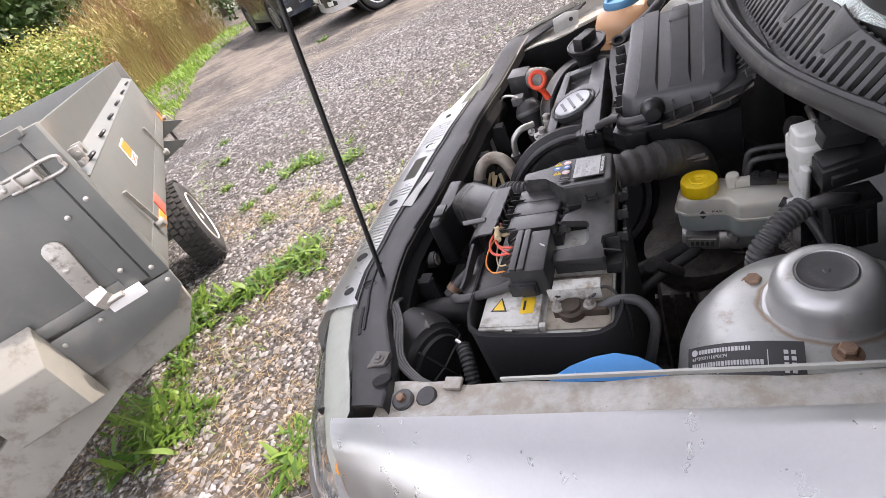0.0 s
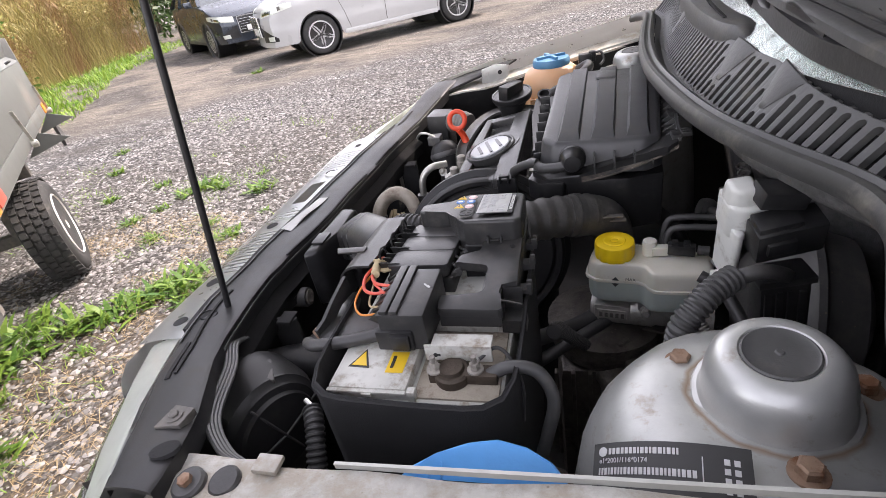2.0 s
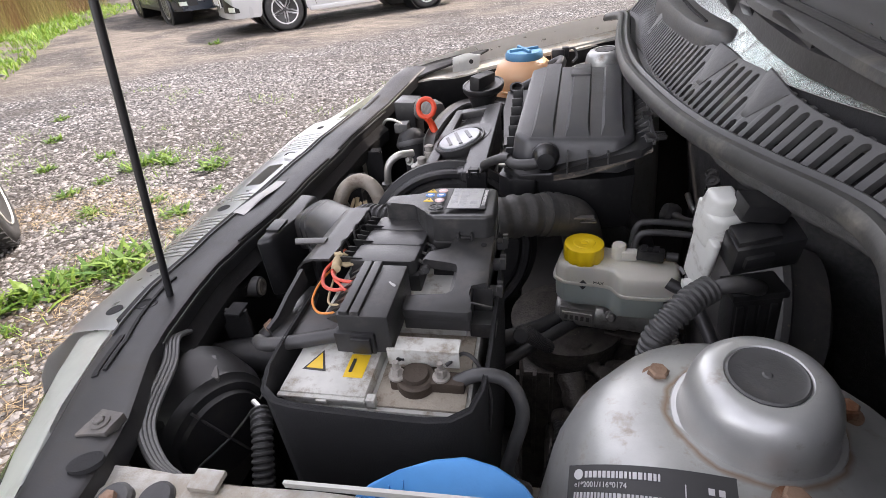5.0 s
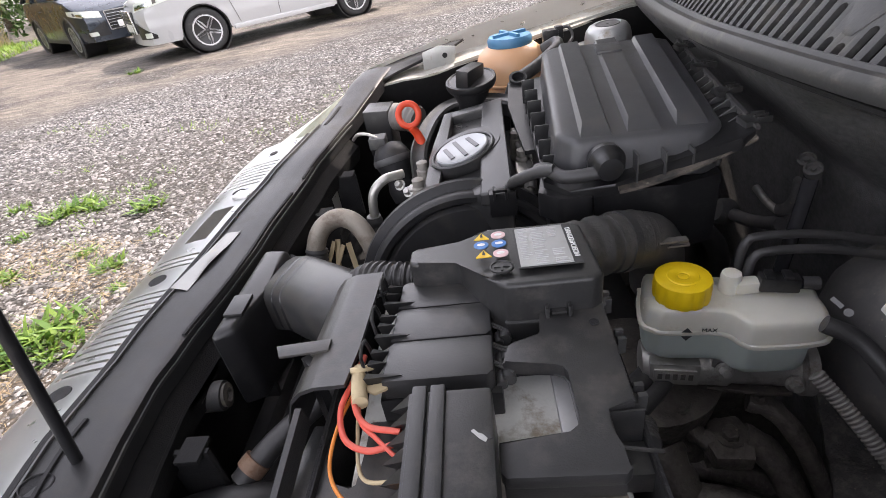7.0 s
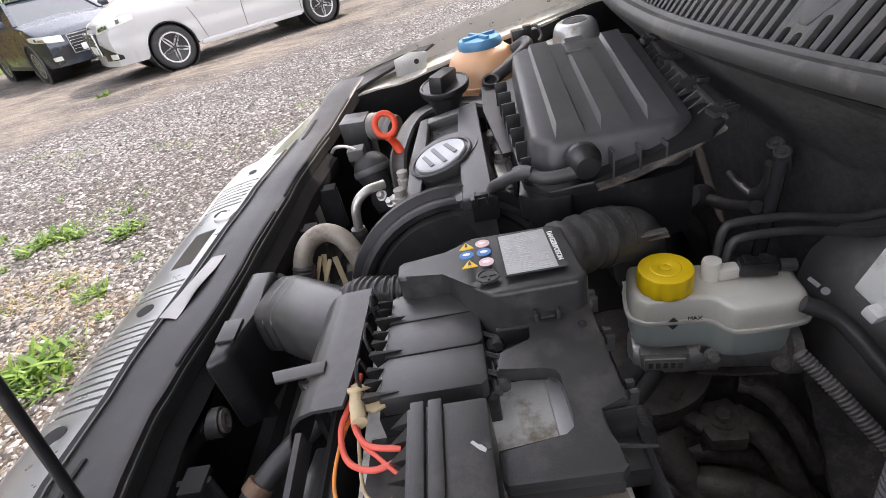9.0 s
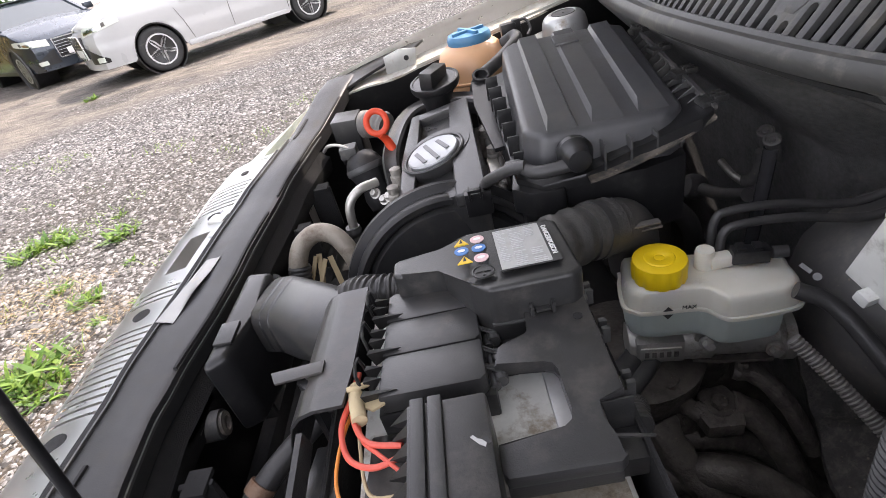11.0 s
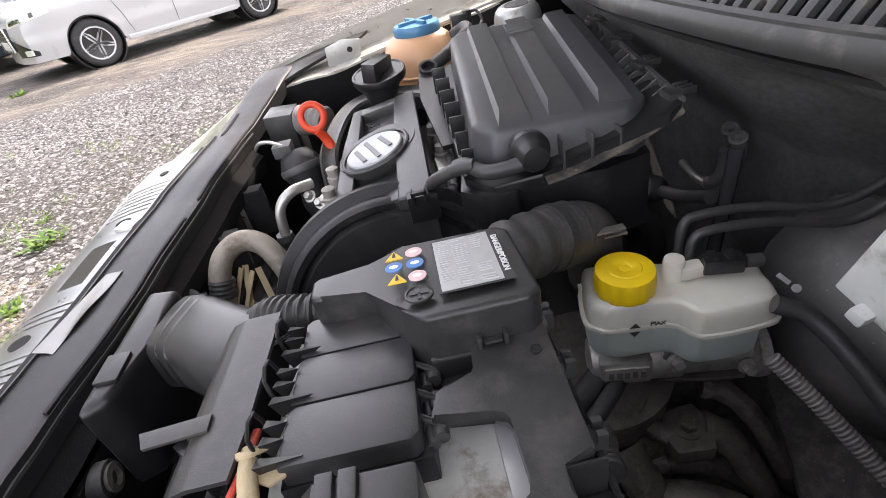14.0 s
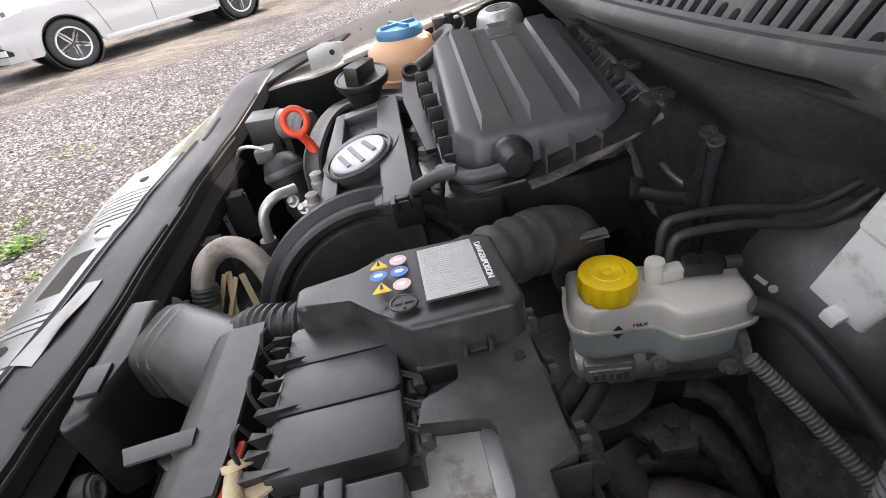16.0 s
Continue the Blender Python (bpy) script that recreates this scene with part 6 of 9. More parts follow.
grey = part("bracket_box", bm, M_black, egr, "grey plastic box")
bm = BM()
tube(bm, [(-0.415, 0.885, 0.85), (-0.388, 0.872, 0.850), (-0.370, 0.860, 0.845)], 0.024, 18, 4, ribs=5, rib=0.002)
part("ribbed_sleeve", bm, M_conduit, egr)

pipe = thing("aluminium_pipe", (-0.42, 0.64, 0.70), "bent dull aluminium coolant pipe", "pipe")
bm = BM()
tube(bm, [(-0.432, 0.622, 0.740), (-0.430, 0.622, 0.790), (-0.424, 0.624, 0.822), (-0.405, 0.632, 0.838), (-0.380, 0.650, 0.836)], 0.0070, 14, 6)
part("tube", bm, M_alu, pipe)
bm = BM()
tube(bm, [(-0.433, 0.622, 0.735), (-0.432, 0.622, 0.785)], 0.0110, 14, 2, ribs=4, rib=0.0015)
part("collar", bm, M_trim, pipe)
for q in ((-0.385, 0.640, 0.822), (-0.372, 0.628, 0.815), (-0.362, 0.620, 0.822)):
    bm = BM()
    bolt(bm, q, 0.006, 0.010, 1.4, Vector((-0.3, -0.6, 0.6)))
    part("nut", bm, M_alu, pipe)

arch = thing("coolant_hose", (-0.48, 0.58, 0.66), "arched silver-grey coolant hose with clamp", "hose")
bm = BM()
tube(bm, [(-0.518, 0.560, 0.730), (-0.516, 0.570, 0.765), (-0.504, 0.585, 0.792), (-0.478, 0.595, 0.803), (-0.452, 0.590, 0.793), (-0.434, 0.575, 0.765), (-0.428, 0.565, 0.735)], 0.0140, 18, 8)
part("hose", bm, M_heat, arch)
bm = BM()
tube(bm, [(-0.518, 0.564, 0.745), (-0.514, 0.572, 0.768)], 0.0158, 18, 2, ribs=4, rib=0.0012)
part("clamp", bm, M_trim, arch)
bm = BM()
lathe(bm, [(0.012, -0.002), (0.013, 0.002), (0.004, 0.003)], 18, Matrix.Translation((-0.547, 0.545, 0.765)) @ pose(0, 0, 0, 50, 0, 0))
part("clip_disc", bm, M_trim, arch)
for a, b in (((-0.512, 0.555, 0.72), (-0.490, 0.585, 0.77)), ((-0.500, 0.552, 0.715), (-0.476, 0.58, 0.765)), ((-0.486, 0.59, 0.77), (-0.49, 0.55, 0.71)), ((-0.470, 0.585, 0.765), (-0.455, 0.55, 0.70))):
    bm = BM()
    strip(bm, [a, Vector(a).lerp(Vector(b), 0.5), b], 0.008, 0.0015)
    part("tape_end", bm, M_tape, arch)
bm = BM()
tube(bm, [(-0.395, 0.345, 0.855), (-0.370, 0.335, 0.872), (-0.345, 0.322, 0.878), (-0.31, 0.318, 0.876)], 0.014, 16, 5, ribs=14, rib=0.0022)
part("corrugated_sleeve", bm, M_rubber, arch)

# ---- coolant tank ----
tank = thing("coolant_tank", (-0.18, 1.02, 0.80), "amber stained coolant tank with blue cap", "coolant tank")
bm = BM()
Tm = Matrix.Translation((-0.182, 1.03, 0))
lathe(bm, [(0.045, 0.80), (0.068, 0.81), (0.074, 0.835), (0.0745, 0.858), (0.072, 0.885), (0.064, 0.906), (0.048, 0.919), (0.034, 0.923)], 40, Tm)
part("tank", bm, M_peach, tank)
bm = BM()
lathe(bm, [(0.0745, 0.852), (0.0770, 0.854), (0.0770, 0.857), (0.0745, 0.859)], 40, Tm)
part("seam", bm, M_peach, tank)
bm = BM()
lathe(bm, [(0.042, 0.918), (0.0445, 0.921), (0.0445, 0.932), (0.041, 0.937), (0.010, 0.938)], 36, Tm)
capb = part("cap", bm, M_blue_old, tank, "ribbed blue screw cap")
for a in (25, 115):
    bm = BM()
    box(bm, (-0.036, -0.004, 0.934), (0.036, 0.004, 0.9435), 0.002, Tm @ pose(0, 0, 0, 0, 0, a))
    part("grip", bm, M_blue_old, capb)
for i in range(3):
    bm = BM()
    strip(bm, [(-0.232 + 0.006 * i, 0.973 - 0.003 * i, 0.850), (-0.232 + 0.006 * i, 0.973 - 0.003 * i, 0.862)], 0.0012, 0.0012)
    part("level_mark", bm, M_amber, tank)
bm = BM()
tube(bm, [(-0.118, 1.01, 0.905), (-0.098, 0.995, 0.918), (-0.098, 0.970, 0.915), (-0.120, 0.945, 0.905), (-0.150, 0.915, 0.895), (-0.185, 0.895, 0.880), (-0.200, 0.89, 0.85)], 0.0115, 14, 7)
part("overflow_hose", bm, M_rubber, tank)
bm = BM()
box(bm, (-0.118, 1.012, 0.912), (-0.088, 1.034, 0.938), 0.003)
box(bm, (-0.094, 1.016, 0.918), (-0.078, 1.032, 0.942), 0.002)
part("level_sensor", bm, M_black, tank)
bm = BM()
tube(bm, [(-0.080, 1.03, 0.936), (-0.066, 1.028, 0.936), (-0.060, 1.018, 0.920), (-0.070, 1.000, 0.912)], 0.003, 8, 6)
part("sensor_wire", bm, M_rubber, tank)

# ---- brake fluid reservoir and master cylinder ----
brake = thing("brake_fluid_reservoir", (-0.05, 0.33, 0.64), "milky brake fluid reservoir with yellow cap", "reservoir")
RZ = Matrix.Translation((-0.040, 0.368, 0)) @ pose(0, 0, 0, 0, 0, -10)
out_lo = [(-0.070, -0.022), (-0.060, -0.034), (-0.048, -0.038), (0.000, -0.036), (0.016, -0.050), (0.028, -0.054), (0.070, -0.048), (0.090, -0.038), (0.092, -0.010), (0.078, 0.012), (-0.050, 0.030), (-0.066, 0.022)]
smooth = closed_curve(out_lo, 4)
bm = BM()
loft(bm, [(min(x, 0.074), y) for x, y in smooth], [(0.86, 0.730), (0.94, 0.732), (0.975, 0.738), (0.985, 0.75), (0.99, 0.766)], RZ)
part("lower_shell", bm, M_nylon_low, brake)
bm = BM()
loft(bm, smooth, [(1.0, 0.763), (1.04, 0.764), (1.045, 0.766), (1.04, 0.768), (1.0, 0.769)], RZ)
part("weld_seam", bm, M_nylon, brake)
bm = BM()
loft(bm, smooth, [(0.995, 0.766), (0.99, 0.778), (0.975, 0.786), (0.94, 0.7915), (0.88, 0.794), (0.5, 0.7955)], RZ)
part("upper_shell", bm, M_nylon, brake, angle=60)
C_ = Matrix.Translation((-0.076, 0.361, 0.0)) @ pose(0, 0, 0, 0, 0, 0)
bm = BM()
n_ = 72
prof = [(0.0262, 0.790), (0.0270, 0.793), (0.0270, 0.808), (0.0258, 0.812), (0.0230, 0.8130), (0.0150, 0.8128), (0.0140, 0.8138), (0.0060, 0.8138), (0.0050, 0.8130), (0.002, 0.8135)]
v, f = [], []
for k, (r, z) in enumerate(prof):
    for i in range(n_):
        rr = r - (0.0013 if (k in (0, 1, 2) and i % 6 < 2) else 0)
        v.append((rr * math.cos(2 * math.pi * i / n_), rr * math.sin(2 * math.pi * i / n_), z + 0.006))
for k in range(len(prof) - 1):
    f += [(k * n_ + i, k * n_ + (i + 1) % n_, (k + 1) * n_ + (i + 1) % n_, (k + 1) * n_ + i) for i in range(n_)]
f.append(tuple(range((len(prof) - 1) * n_, len(prof) * n_)))
add_mesh(bm, v, f, C_)
part("screw_cap", bm, M_yellow, brake, "yellow ribbed screw cap")
bm = BM()
lathe(bm, [(0.0095, 0.788), (0.0095, 0.810), (0.0085, 0.8135), (0.003, 0.8145)], 20, Matrix.Translation((-0.030, 0.362, 0.003)))
box(bm, (-0.028, 0.350, 0.797), (-0.006, 0.364, 0.810), 0.003, None)
part("filler_neck", bm, M_nylon, brake)
bm = BM()
SM = Matrix.Translation((0.008, 0.352, 0.808)) @ pose(0, 0, 0, 0, 0, -12)
box(bm, (-0.016, -0.0075, -0.0075), (0.018, 0.0075, 0.0075), 0.002, SM)
box(bm, (-0.012, -0.006, 0.0075), (-0.004, 0.006, 0.011), 0.001, SM)
box(bm, (0.003, -0.006, 0.0075), (0.011, 0.006, 0.011), 0.001, SM)
sen = part("level_sensor", bm, M_black, brake, "black electrical plug")
bm = BM()
tube(bm, [SM @ Vector((0.020, 0, 0)), SM @ Vector((0.034, 0, 0.0))], 0.0062, 12, 1)
part("boot", bm, M_rubber, sen)
text_mesh("level_text", "MAX", 0.0065, RZ @ pose(-0.010, -0.0378, 0.7715, 90, 0, 2), M_ink, brake)
for z, s in ((0.7712, 1), (0.7608, -1)):
    bm = BM()
    add_mesh(bm, [(-0.035, -0.0384, z - 0.0028 * s), (-0.025, -0.0382, z - 0.0028 * s), (-0.030, -0.0383, z + 0.0034 * s), (-0.030, -0.036, z)], [(0, 1, 2), (0, 3, 1), (1, 3, 2), (2, 3, 0)], RZ)
    part("level_arrow", bm, M_ink, brake)
bm = BM()
cyl = RZ @ pose(0, -0.010, 0.700, 0, 90, 0)
lathe(bm, [(0.012, -0.068), (0.022, -0.066), (0.024, -0.060), (0.024, 0.02), (0.021, 0.024), (0.021, 0.085), (0.030, 0.088), (0.030, 0.098)], 28, cyl)
box(bm, (-0.060, -0.036, 0.690), (-0.010, -0.010, 0.720), 0.003, RZ)
box(bm, (0.000, -0.030, 0.705), (0.020, 0.0, 0.735), 0.003, RZ)
mc = part("master_cylinder", bm, M_alu, brake, "grimy cast aluminium master cylinder")
bm = BM()
box(bm, (-0.056, -0.0385, 0.698), (-0.014, -0.036, 0.714), 0.001, RZ)
part("cast_plate", bm, M_alu, mc)
for k in range(5):
    bm = BM()
    box(bm, (-0.052 + 0.0075 * k, -0.0395, 0.702), (-0.0475 + 0.0075 * k, -0.0385, 0.710), 0, RZ)
    part("cast_mark", bm, M_dark, mc)
for q in ((0.012, -0.034, 0.716), (0.078, -0.034, 0.700)):
    bm = BM()
    bolt(bm, RZ @ Vector(q), 0.0065, 0.010, 1.4, RZ.to_3x3() @ Vector((0, -1, 0.2)))
    part("union_nut", bm, M_alu, mc)
booster = thing("brake_booster", (0.12, 0.32, 0.70), "large round black brake booster drum", "brake booster")
bm = BM()
BO = Matrix.Translation((0.105, 0.350, 0.712)) @ pose(0, 0, 0, 0, 90, -10)
lathe(bm, [(0.03, -0.025), (0.06, -0.02), (0.090, 0.0), (0.108, 0.025), (0.115, 0.045), (0.119, 0.048), (0.119, 0.056), (0.112, 0.060), (0.10, 0.10), (0.05, 0.12)], 56, BO)
part("drum", bm, M_booster, booster)
for k, w in ((0, 0.014), (1, 0.006)):
    bm = BM()
    lathe(bm, [(0.0036, 0), (0.0036, 0.0006)], 20, Matrix.Translation((0.046, 0.308, 0.803)) @ pose(0, 0, 0, 35, -50, 0)) if k == 0 else box(bm, (-0.002, 0.006, 0), (0.002, 0.017, 0.0006), 0, Matrix.Translation((0.046, 0.308, 0.803)) @ pose(0, 0, 0, 35, -50, 0))
    part("printed_mark", bm, M_print, booster)
bm = BM()
tube(bm, [(0.022, 0.30, 0.80), (0.045, 0.285, 0.79), (0.062, 0.25, 0.765), (0.075, 0.20, 0.73), (0.08, 0.14, 0.70)], 0.008, 12, 6)
part("plain_hose", bm, M_rubber, booster)
bm = BM()
tube(bm, [(0.012, 0.278, 0.762), (0.022, 0.264, 0.750), (0.034, 0.246, 0.735), (0.052, 0.215, 0.71), (0.066, 0.18, 0.69)], 0.0060, 12, 6, ribs=34, rib=0.0012)
part("clutch_hose", bm, M_conduit, booster, "grey corrugated clutch hose")
for dz, off in ((0.0, 0.0), (0.006, 0.018)):
    bm = BM()
    tube(bm, [(-0.010, 0.372 + off, 0.790), (-0.004, 0.378 + off, 0.818 + dz), (0.012, 0.378 + off, 0.826 + dz), (0.060, 0.372 + off, 0.826 + dz), (0.11, 0.36 + off, 0.82 + dz), (0.135, 0.352 + off, 0.826 + dz), (0.16, 0.345 + off, 0.85)], 0.0046, 12, 7)
    part("brake_pipe", bm, M_rubber, booster)

# ---- bulkhead fittings ----
link = thing("gear_linkage", (0.1, 0.46, 0.60), "dark gear linkage rods on the bulkhead", "linkage")
bm = BM()
tube(bm, [(0.120, 0.509, 0.830), (0.120, 0.512, 0.780), (0.119, 0.516, 0.715), (0.118, 0.520, 0.650)], 0.0085, 16, 4)
part("rod", bm, M_rod, link, "smooth dark polished rod")
for x, y, z in ((0.122, 0.527, 0.842), (0.118, 0.506, 0.840)):
    bm = BM()
    lathe(bm, [(0.0080, -0.034), (0.0085, -0.004), (0.0098, 0.0), (0.0098, 0.004), (0.0075, 0.005), (0.0065, 0.001), (0.0034, 0.001), (0.0026, 0.004), (0.001, 0.004)], 24, Matrix.Translation((x, y, z)) @ pose(0, 0, 0, 20, -25, 0))
    part("joint", bm, M_booster, link)
bm = BM()
tube(bm, [(0.124, 0.531, 0.815), (0.128, 0.537, 0.785), (0.126, 0.548, 0.765), (0.120, 0.556, 0.760)], 0.008, 12, 5)
part("rod", bm, M_booster, link)
bm = BM()
tube(bm, [(0.118, 0.612, 0.766), (0.120, 0.584, 0.758), (0.121, 0.556, 0.758)], 0.0052, 12, 3)
part("bright_pin", bm, M_alu, link)
bm = BM()
tube(bm, [(0.116, 0.668, 0.694), (0.120, 0.610, 0.712), (0.122, 0.545, 0.744)], 0.0095, 12, 3)
lathe(bm, [(0.017, -0.014), (0.021, -0.006), (0.021, 0.006), (0.017, 0.014), (0.006, 0.015)], 20, Matrix.Translation((0.112, 0.672, 0.694)) @ pose(0, 0, 0, 0, -70, 0))
part("selector", bm, M_booster, link)
gear = thing("gearbox", (-0.09, 0.40, 0.22), "dark grimy gearbox casing under the intake hose", "gearbox")
bm = BM()
box(bm, (-0.165, 0.325, 0.25), (-0.015, 0.50, 0.60), 0.03)
lathe(bm, [(0.02, 0.0), (0.075, 0.004), (0.085, 0.02), (0.09, 0.06), (0.05, 0.07)], 32, Matrix.Translation((-0.09, 0.41, 0.585)))
part("casing", bm, M_oily, gear)
for k in range(6):
    bm = BM()
    box(bm, (-0.168 + 0.026 * k, 0.318, 0.40), (-0.162 + 0.026 * k, 0.330, 0.60), 0.001)
    part("rib", bm, M_oily, gear)
for pts, r in (([(-0.22, 0.27, 0.70), (-0.12, 0.34, 0.69), (-0.06, 0.40, 0.70), (0.0, 0.46, 0.72)], 0.012), ([(-0.22, 0.25, 0.66), (-0.10, 0.33, 0.69), (-0.04, 0.42, 0.66), (0.05, 0.50, 0.66)], 0.009), ([(-0.02, 0.50, 0.80), (0.03, 0.52, 0.74), (0.06, 0.55, 0.66)], 0.013)):
    bm = BM()
    tube(bm, pts, r, 12, 6)
    part("hose", bm, M_rubber, gear)
bm = BM()
box(bm, (-0.085, 0.375, 0.65), (-0.045, 0.405, 0.70), 0.004)
box(bm, (-0.080, 0.370, 0.695), (-0.050, 0.400, 0.715), 0.003)
part("breather_plug", bm, M_trim, gear)
mount = thing("gearbox_mount", (0.01, 0.37, 0.35), "dark cast gearbox mount with bolts", "engine mount")
bm = BM()
box(bm, (-0.12, 0.10, 0.30), (0.03, 0.42, 0.50), 0.03)
box(bm, (-0.03, 0.36, 0.46), (0.05, 0.42, 0.515), 0.012)
tube(bm, [(-0.10, 0.30, 0.52), (-0.04, 0.28, 0.56), (0.03, 0.24, 0.54), (0.06, 0.18, 0.48)], 0.02, 14, 5)
tube(bm, [(-0.06, 0.36, 0.60), (-0.02, 0.385, 0.56), (0.02, 0.40, 0.53)], 0.010, 10, 4)
box(bm, (-0.01, 0.40, 0.52), (0.04, 0.46, 0.60), 0.010)
tube(bm, [(0.03, 0.42, 0.56), (0.09, 0.40, 0.50), (0.14, 0.36, 0.42), (0.17, 0.30, 0.34)], 0.022, 12, 5)
tube(bm, [(-0.12, 0.36, 0.50), (-0.05, 0.33, 0.555), (0.04, 0.31, 0.53), (0.12, 0.26, 0.44)], 0.014, 12, 6)
part("casting", bm, M_oily, mount)
for q in ((0.014, 0.386, 0.515), (-0.05, 0.372, 0.53)):
    bm = BM()
    bolt(bm, q, 0.011, 0.014, 1.5)
    part("bolt", bm, M_oily, mount)
for nm, pts, r in (("selector_elbow", [(-0.066, 0.344, 0.650), (-0.060, 0.340, 0.625), (-0.046, 0.332, 0.608), (-0.028, 0.324, 0.604)], 0.011), ("bracket_arm", [(0.000, 0.330, 0.604), (0.026, 0.318, 0.588), (0.050, 0.290, 0.545), (0.070, 0.260, 0.480)], 0.017), ("bracket_arm", [(0.010, 0.352, 0.640), (0.034, 0.340, 0.634), (0.060, 0.318, 0.600), (0.085, 0.296, 0.540)], 0.012), ("bracket_arm", [(-0.085, 0.330, 0.600), (-0.074, 0.300, 0.570), (-0.050, 0.270, 0.540), (-0.02, 0.24, 0.50)], 0.020)):
    bm = BM()
    line = curve_points(pts, 5)
    sweep(bm, line, lambda i, c, r=r: [(r * (1.0 + 0.12 * math.sin(1.7 * i)) * math.copysign(abs(math.cos(a)) ** 0.7, math.cos(a)), 0.8 * r * math.copysign(abs(math.sin(a)) ** 0.7, math.sin(a))) for a in np.linspace(0, 2 * math.pi, 16, endpoint=False)])
    part(nm, bm, M_oily, mount, "grimy cast bracket arm")
bm = BM()
prism(bm, [(-0.040, 0.300), (0.000, 0.296), (0.012, 0.330), (0.004, 0.356), (-0.030, 0.352), (-0.044, 0.326)], 0.590, 0.612, 0.006)
part("bracket_plate", bm, M_oily, mount)
bm = BM()
strip(bm, [(-0.036, 0.360, 0.668), (0.004, 0.352, 0.664), (0.044, 0.342, 0.668)], 0.020, 0.004)
part("bracket_strap", bm, M_oily, mount)
bm = BM()
bolt(bm, (-0.016, 0.326, 0.612), 0.0095, 0.012, 1.6)
part("bolt", bm, M_oily, mount)
bm = BM()
bolt(bm, (0.018, 0.346, 0.646), 0.006, 0.009, 1.5)
part("bolt", bm, M_oily, mount)
for pts in ([(-0.20, 0.0, 0.56), (-0.13, 0.10, 0.58), (-0.12, 0.16, 0.57), (-0.10, 0.24, 0.56), (-0.10, 0.30, 0.52)], [(-0.155, 0.20, 0.79), (-0.150, 0.225, 0.775), (-0.138, 0.25, 0.74), (-0.12, 0.30, 0.68)], [(0.0, 0.46, 0.62), (0.05, 0.44, 0.60), (0.10, 0.42, 0.60)]):
    bm = BM()
    tube(bm, pts, 0.0080, 12, 6, ribs=26, rib=0.0016)
    part("cable_conduit", bm, M_rubber, mount)

ecu = thing("relay_carrier", (0.05, 0.2, 0.75), "pale relay carrier with black connector blocks", "relay carrier")
ex, ez_ = Vector((1.0, 0.22, 0.0)).normalized(), Vector((-0.012, -0.048, 0.13)).normalized()
ey = ez_.cross(ex).normalized()
EC = Matrix.Translation((0.026, 0.236, 0.846)) @ Matrix((ex, ey, ez_)).transposed().to_4x4()
bm = BM()
prism(bm, [(0.000, -0.016), (0.003, -0.020), (0.008, -0.018), (0.010, -0.010), (0.010, 0.022), (0.000, 0.022)], 0.0, 0.09, 0.003, EC, seg=3)
prism(bm, [(-0.003, -0.006), (0.008, -0.013), (0.034, -0.010), (0.042, 0.0), (0.042, 0.024), (-0.003, 0.024)], 0.072, 0.118, 0.007, EC, seg=3)
prism(bm, [(-0.003, -0.002), (0.008, -0.008), (0.026, -0.006), (0.026, 0.020), (-0.003, 0.020)], 0.108, 0.136, 0.007, EC, taper=0.82, seg=3)
box(bm, (-0.010, -0.008, -0.004), (0.004, 0.004, 0.008), 0.003, EC)
carp = part("carrier", bm, M_nylon_grey, ecu, "pale moulded carrier")
for z in (0.082, 0.096):
    bm = BM()
    box(bm, (0.010, -0.0135, z), (0.024, -0.009, z + 0.002), 0.001, EC)
    part("rib", bm, M_nylon_grey, carp)
bm = BM()
UC = Matrix.Translation((0.060, 0.186, 0.926)) @ pose(0, 0, 0, 18, -10, 8)
box(bm, (-0.028, -0.014, -0.018), (0.030, 0.014, 0.020), 0.004, UC)
box(bm, (-0.020, -0.018, -0.006), (0.004, -0.012, 0.010), 0.002, UC)
box(bm, (-0.026, -0.010, 0.018), (0.010, 0.012, 0.026), 0.002, UC)
part("connector", bm, M_black, ecu, "black locking connector")
bm = BM()
LC = Matrix.Translation((0.068, 0.190, 0.850)) @ pose(0, 0, 0, 0, -6, 6)
box(bm, (-0.022, -0.016, -0.036), (0.022, 0.014, 0.032), 0.003, LC)
lowc = part("connector", bm, M_black, ecu)
for k in range(4):
    bm = BM()
    box(bm, (-0.019 + 0.010 * k, -0.019, -0.032), (-0.013 + 0.010 * k, -0.014, 0.020), 0.001, LC)
    part("rib", bm, M_black, lowc)
bm = BM()
box(bm, (-0.024, -0.018, 0.026), (0.026, 0.016, 0.034), 0.002, LC)
part("collar", bm, M_black, lowc)
bm = BM()
box(bm, (-0.018, -0.016, -0.008), (0.022, 0.010, 0.010), 0.003, Matrix.Translation((0.050, 0.192, 0.966)) @ pose(0, 0, 0, 10, 8, 10))
part("connector", bm, M_black, ecu)
bm = BM()
tube(bm, [(0.070, 0.185, 0.880), (0.056, 0.166, 0.896), (0.036, 0.158, 0.904), (0.014, 0.158, 0.896)], 0.0075, 14, 5)
part("cable_sleeve", bm, M_rubber, ecu)
bm = BM()
tube(bm, [(0.018, 0.160, 0.898), (-0.002, 0.146, 0.893), (-0.020, 0.131, 0.882), (-0.032, 0.124, 0.862), (-0.034, 0.120, 0.82), (-0.030, 0.118, 0.76)], 0.0112, 18, 7, ribs=30, rib=0.0018)
part("corrugated_conduit", bm, M_hose, ecu, "thick grey corrugated conduit")

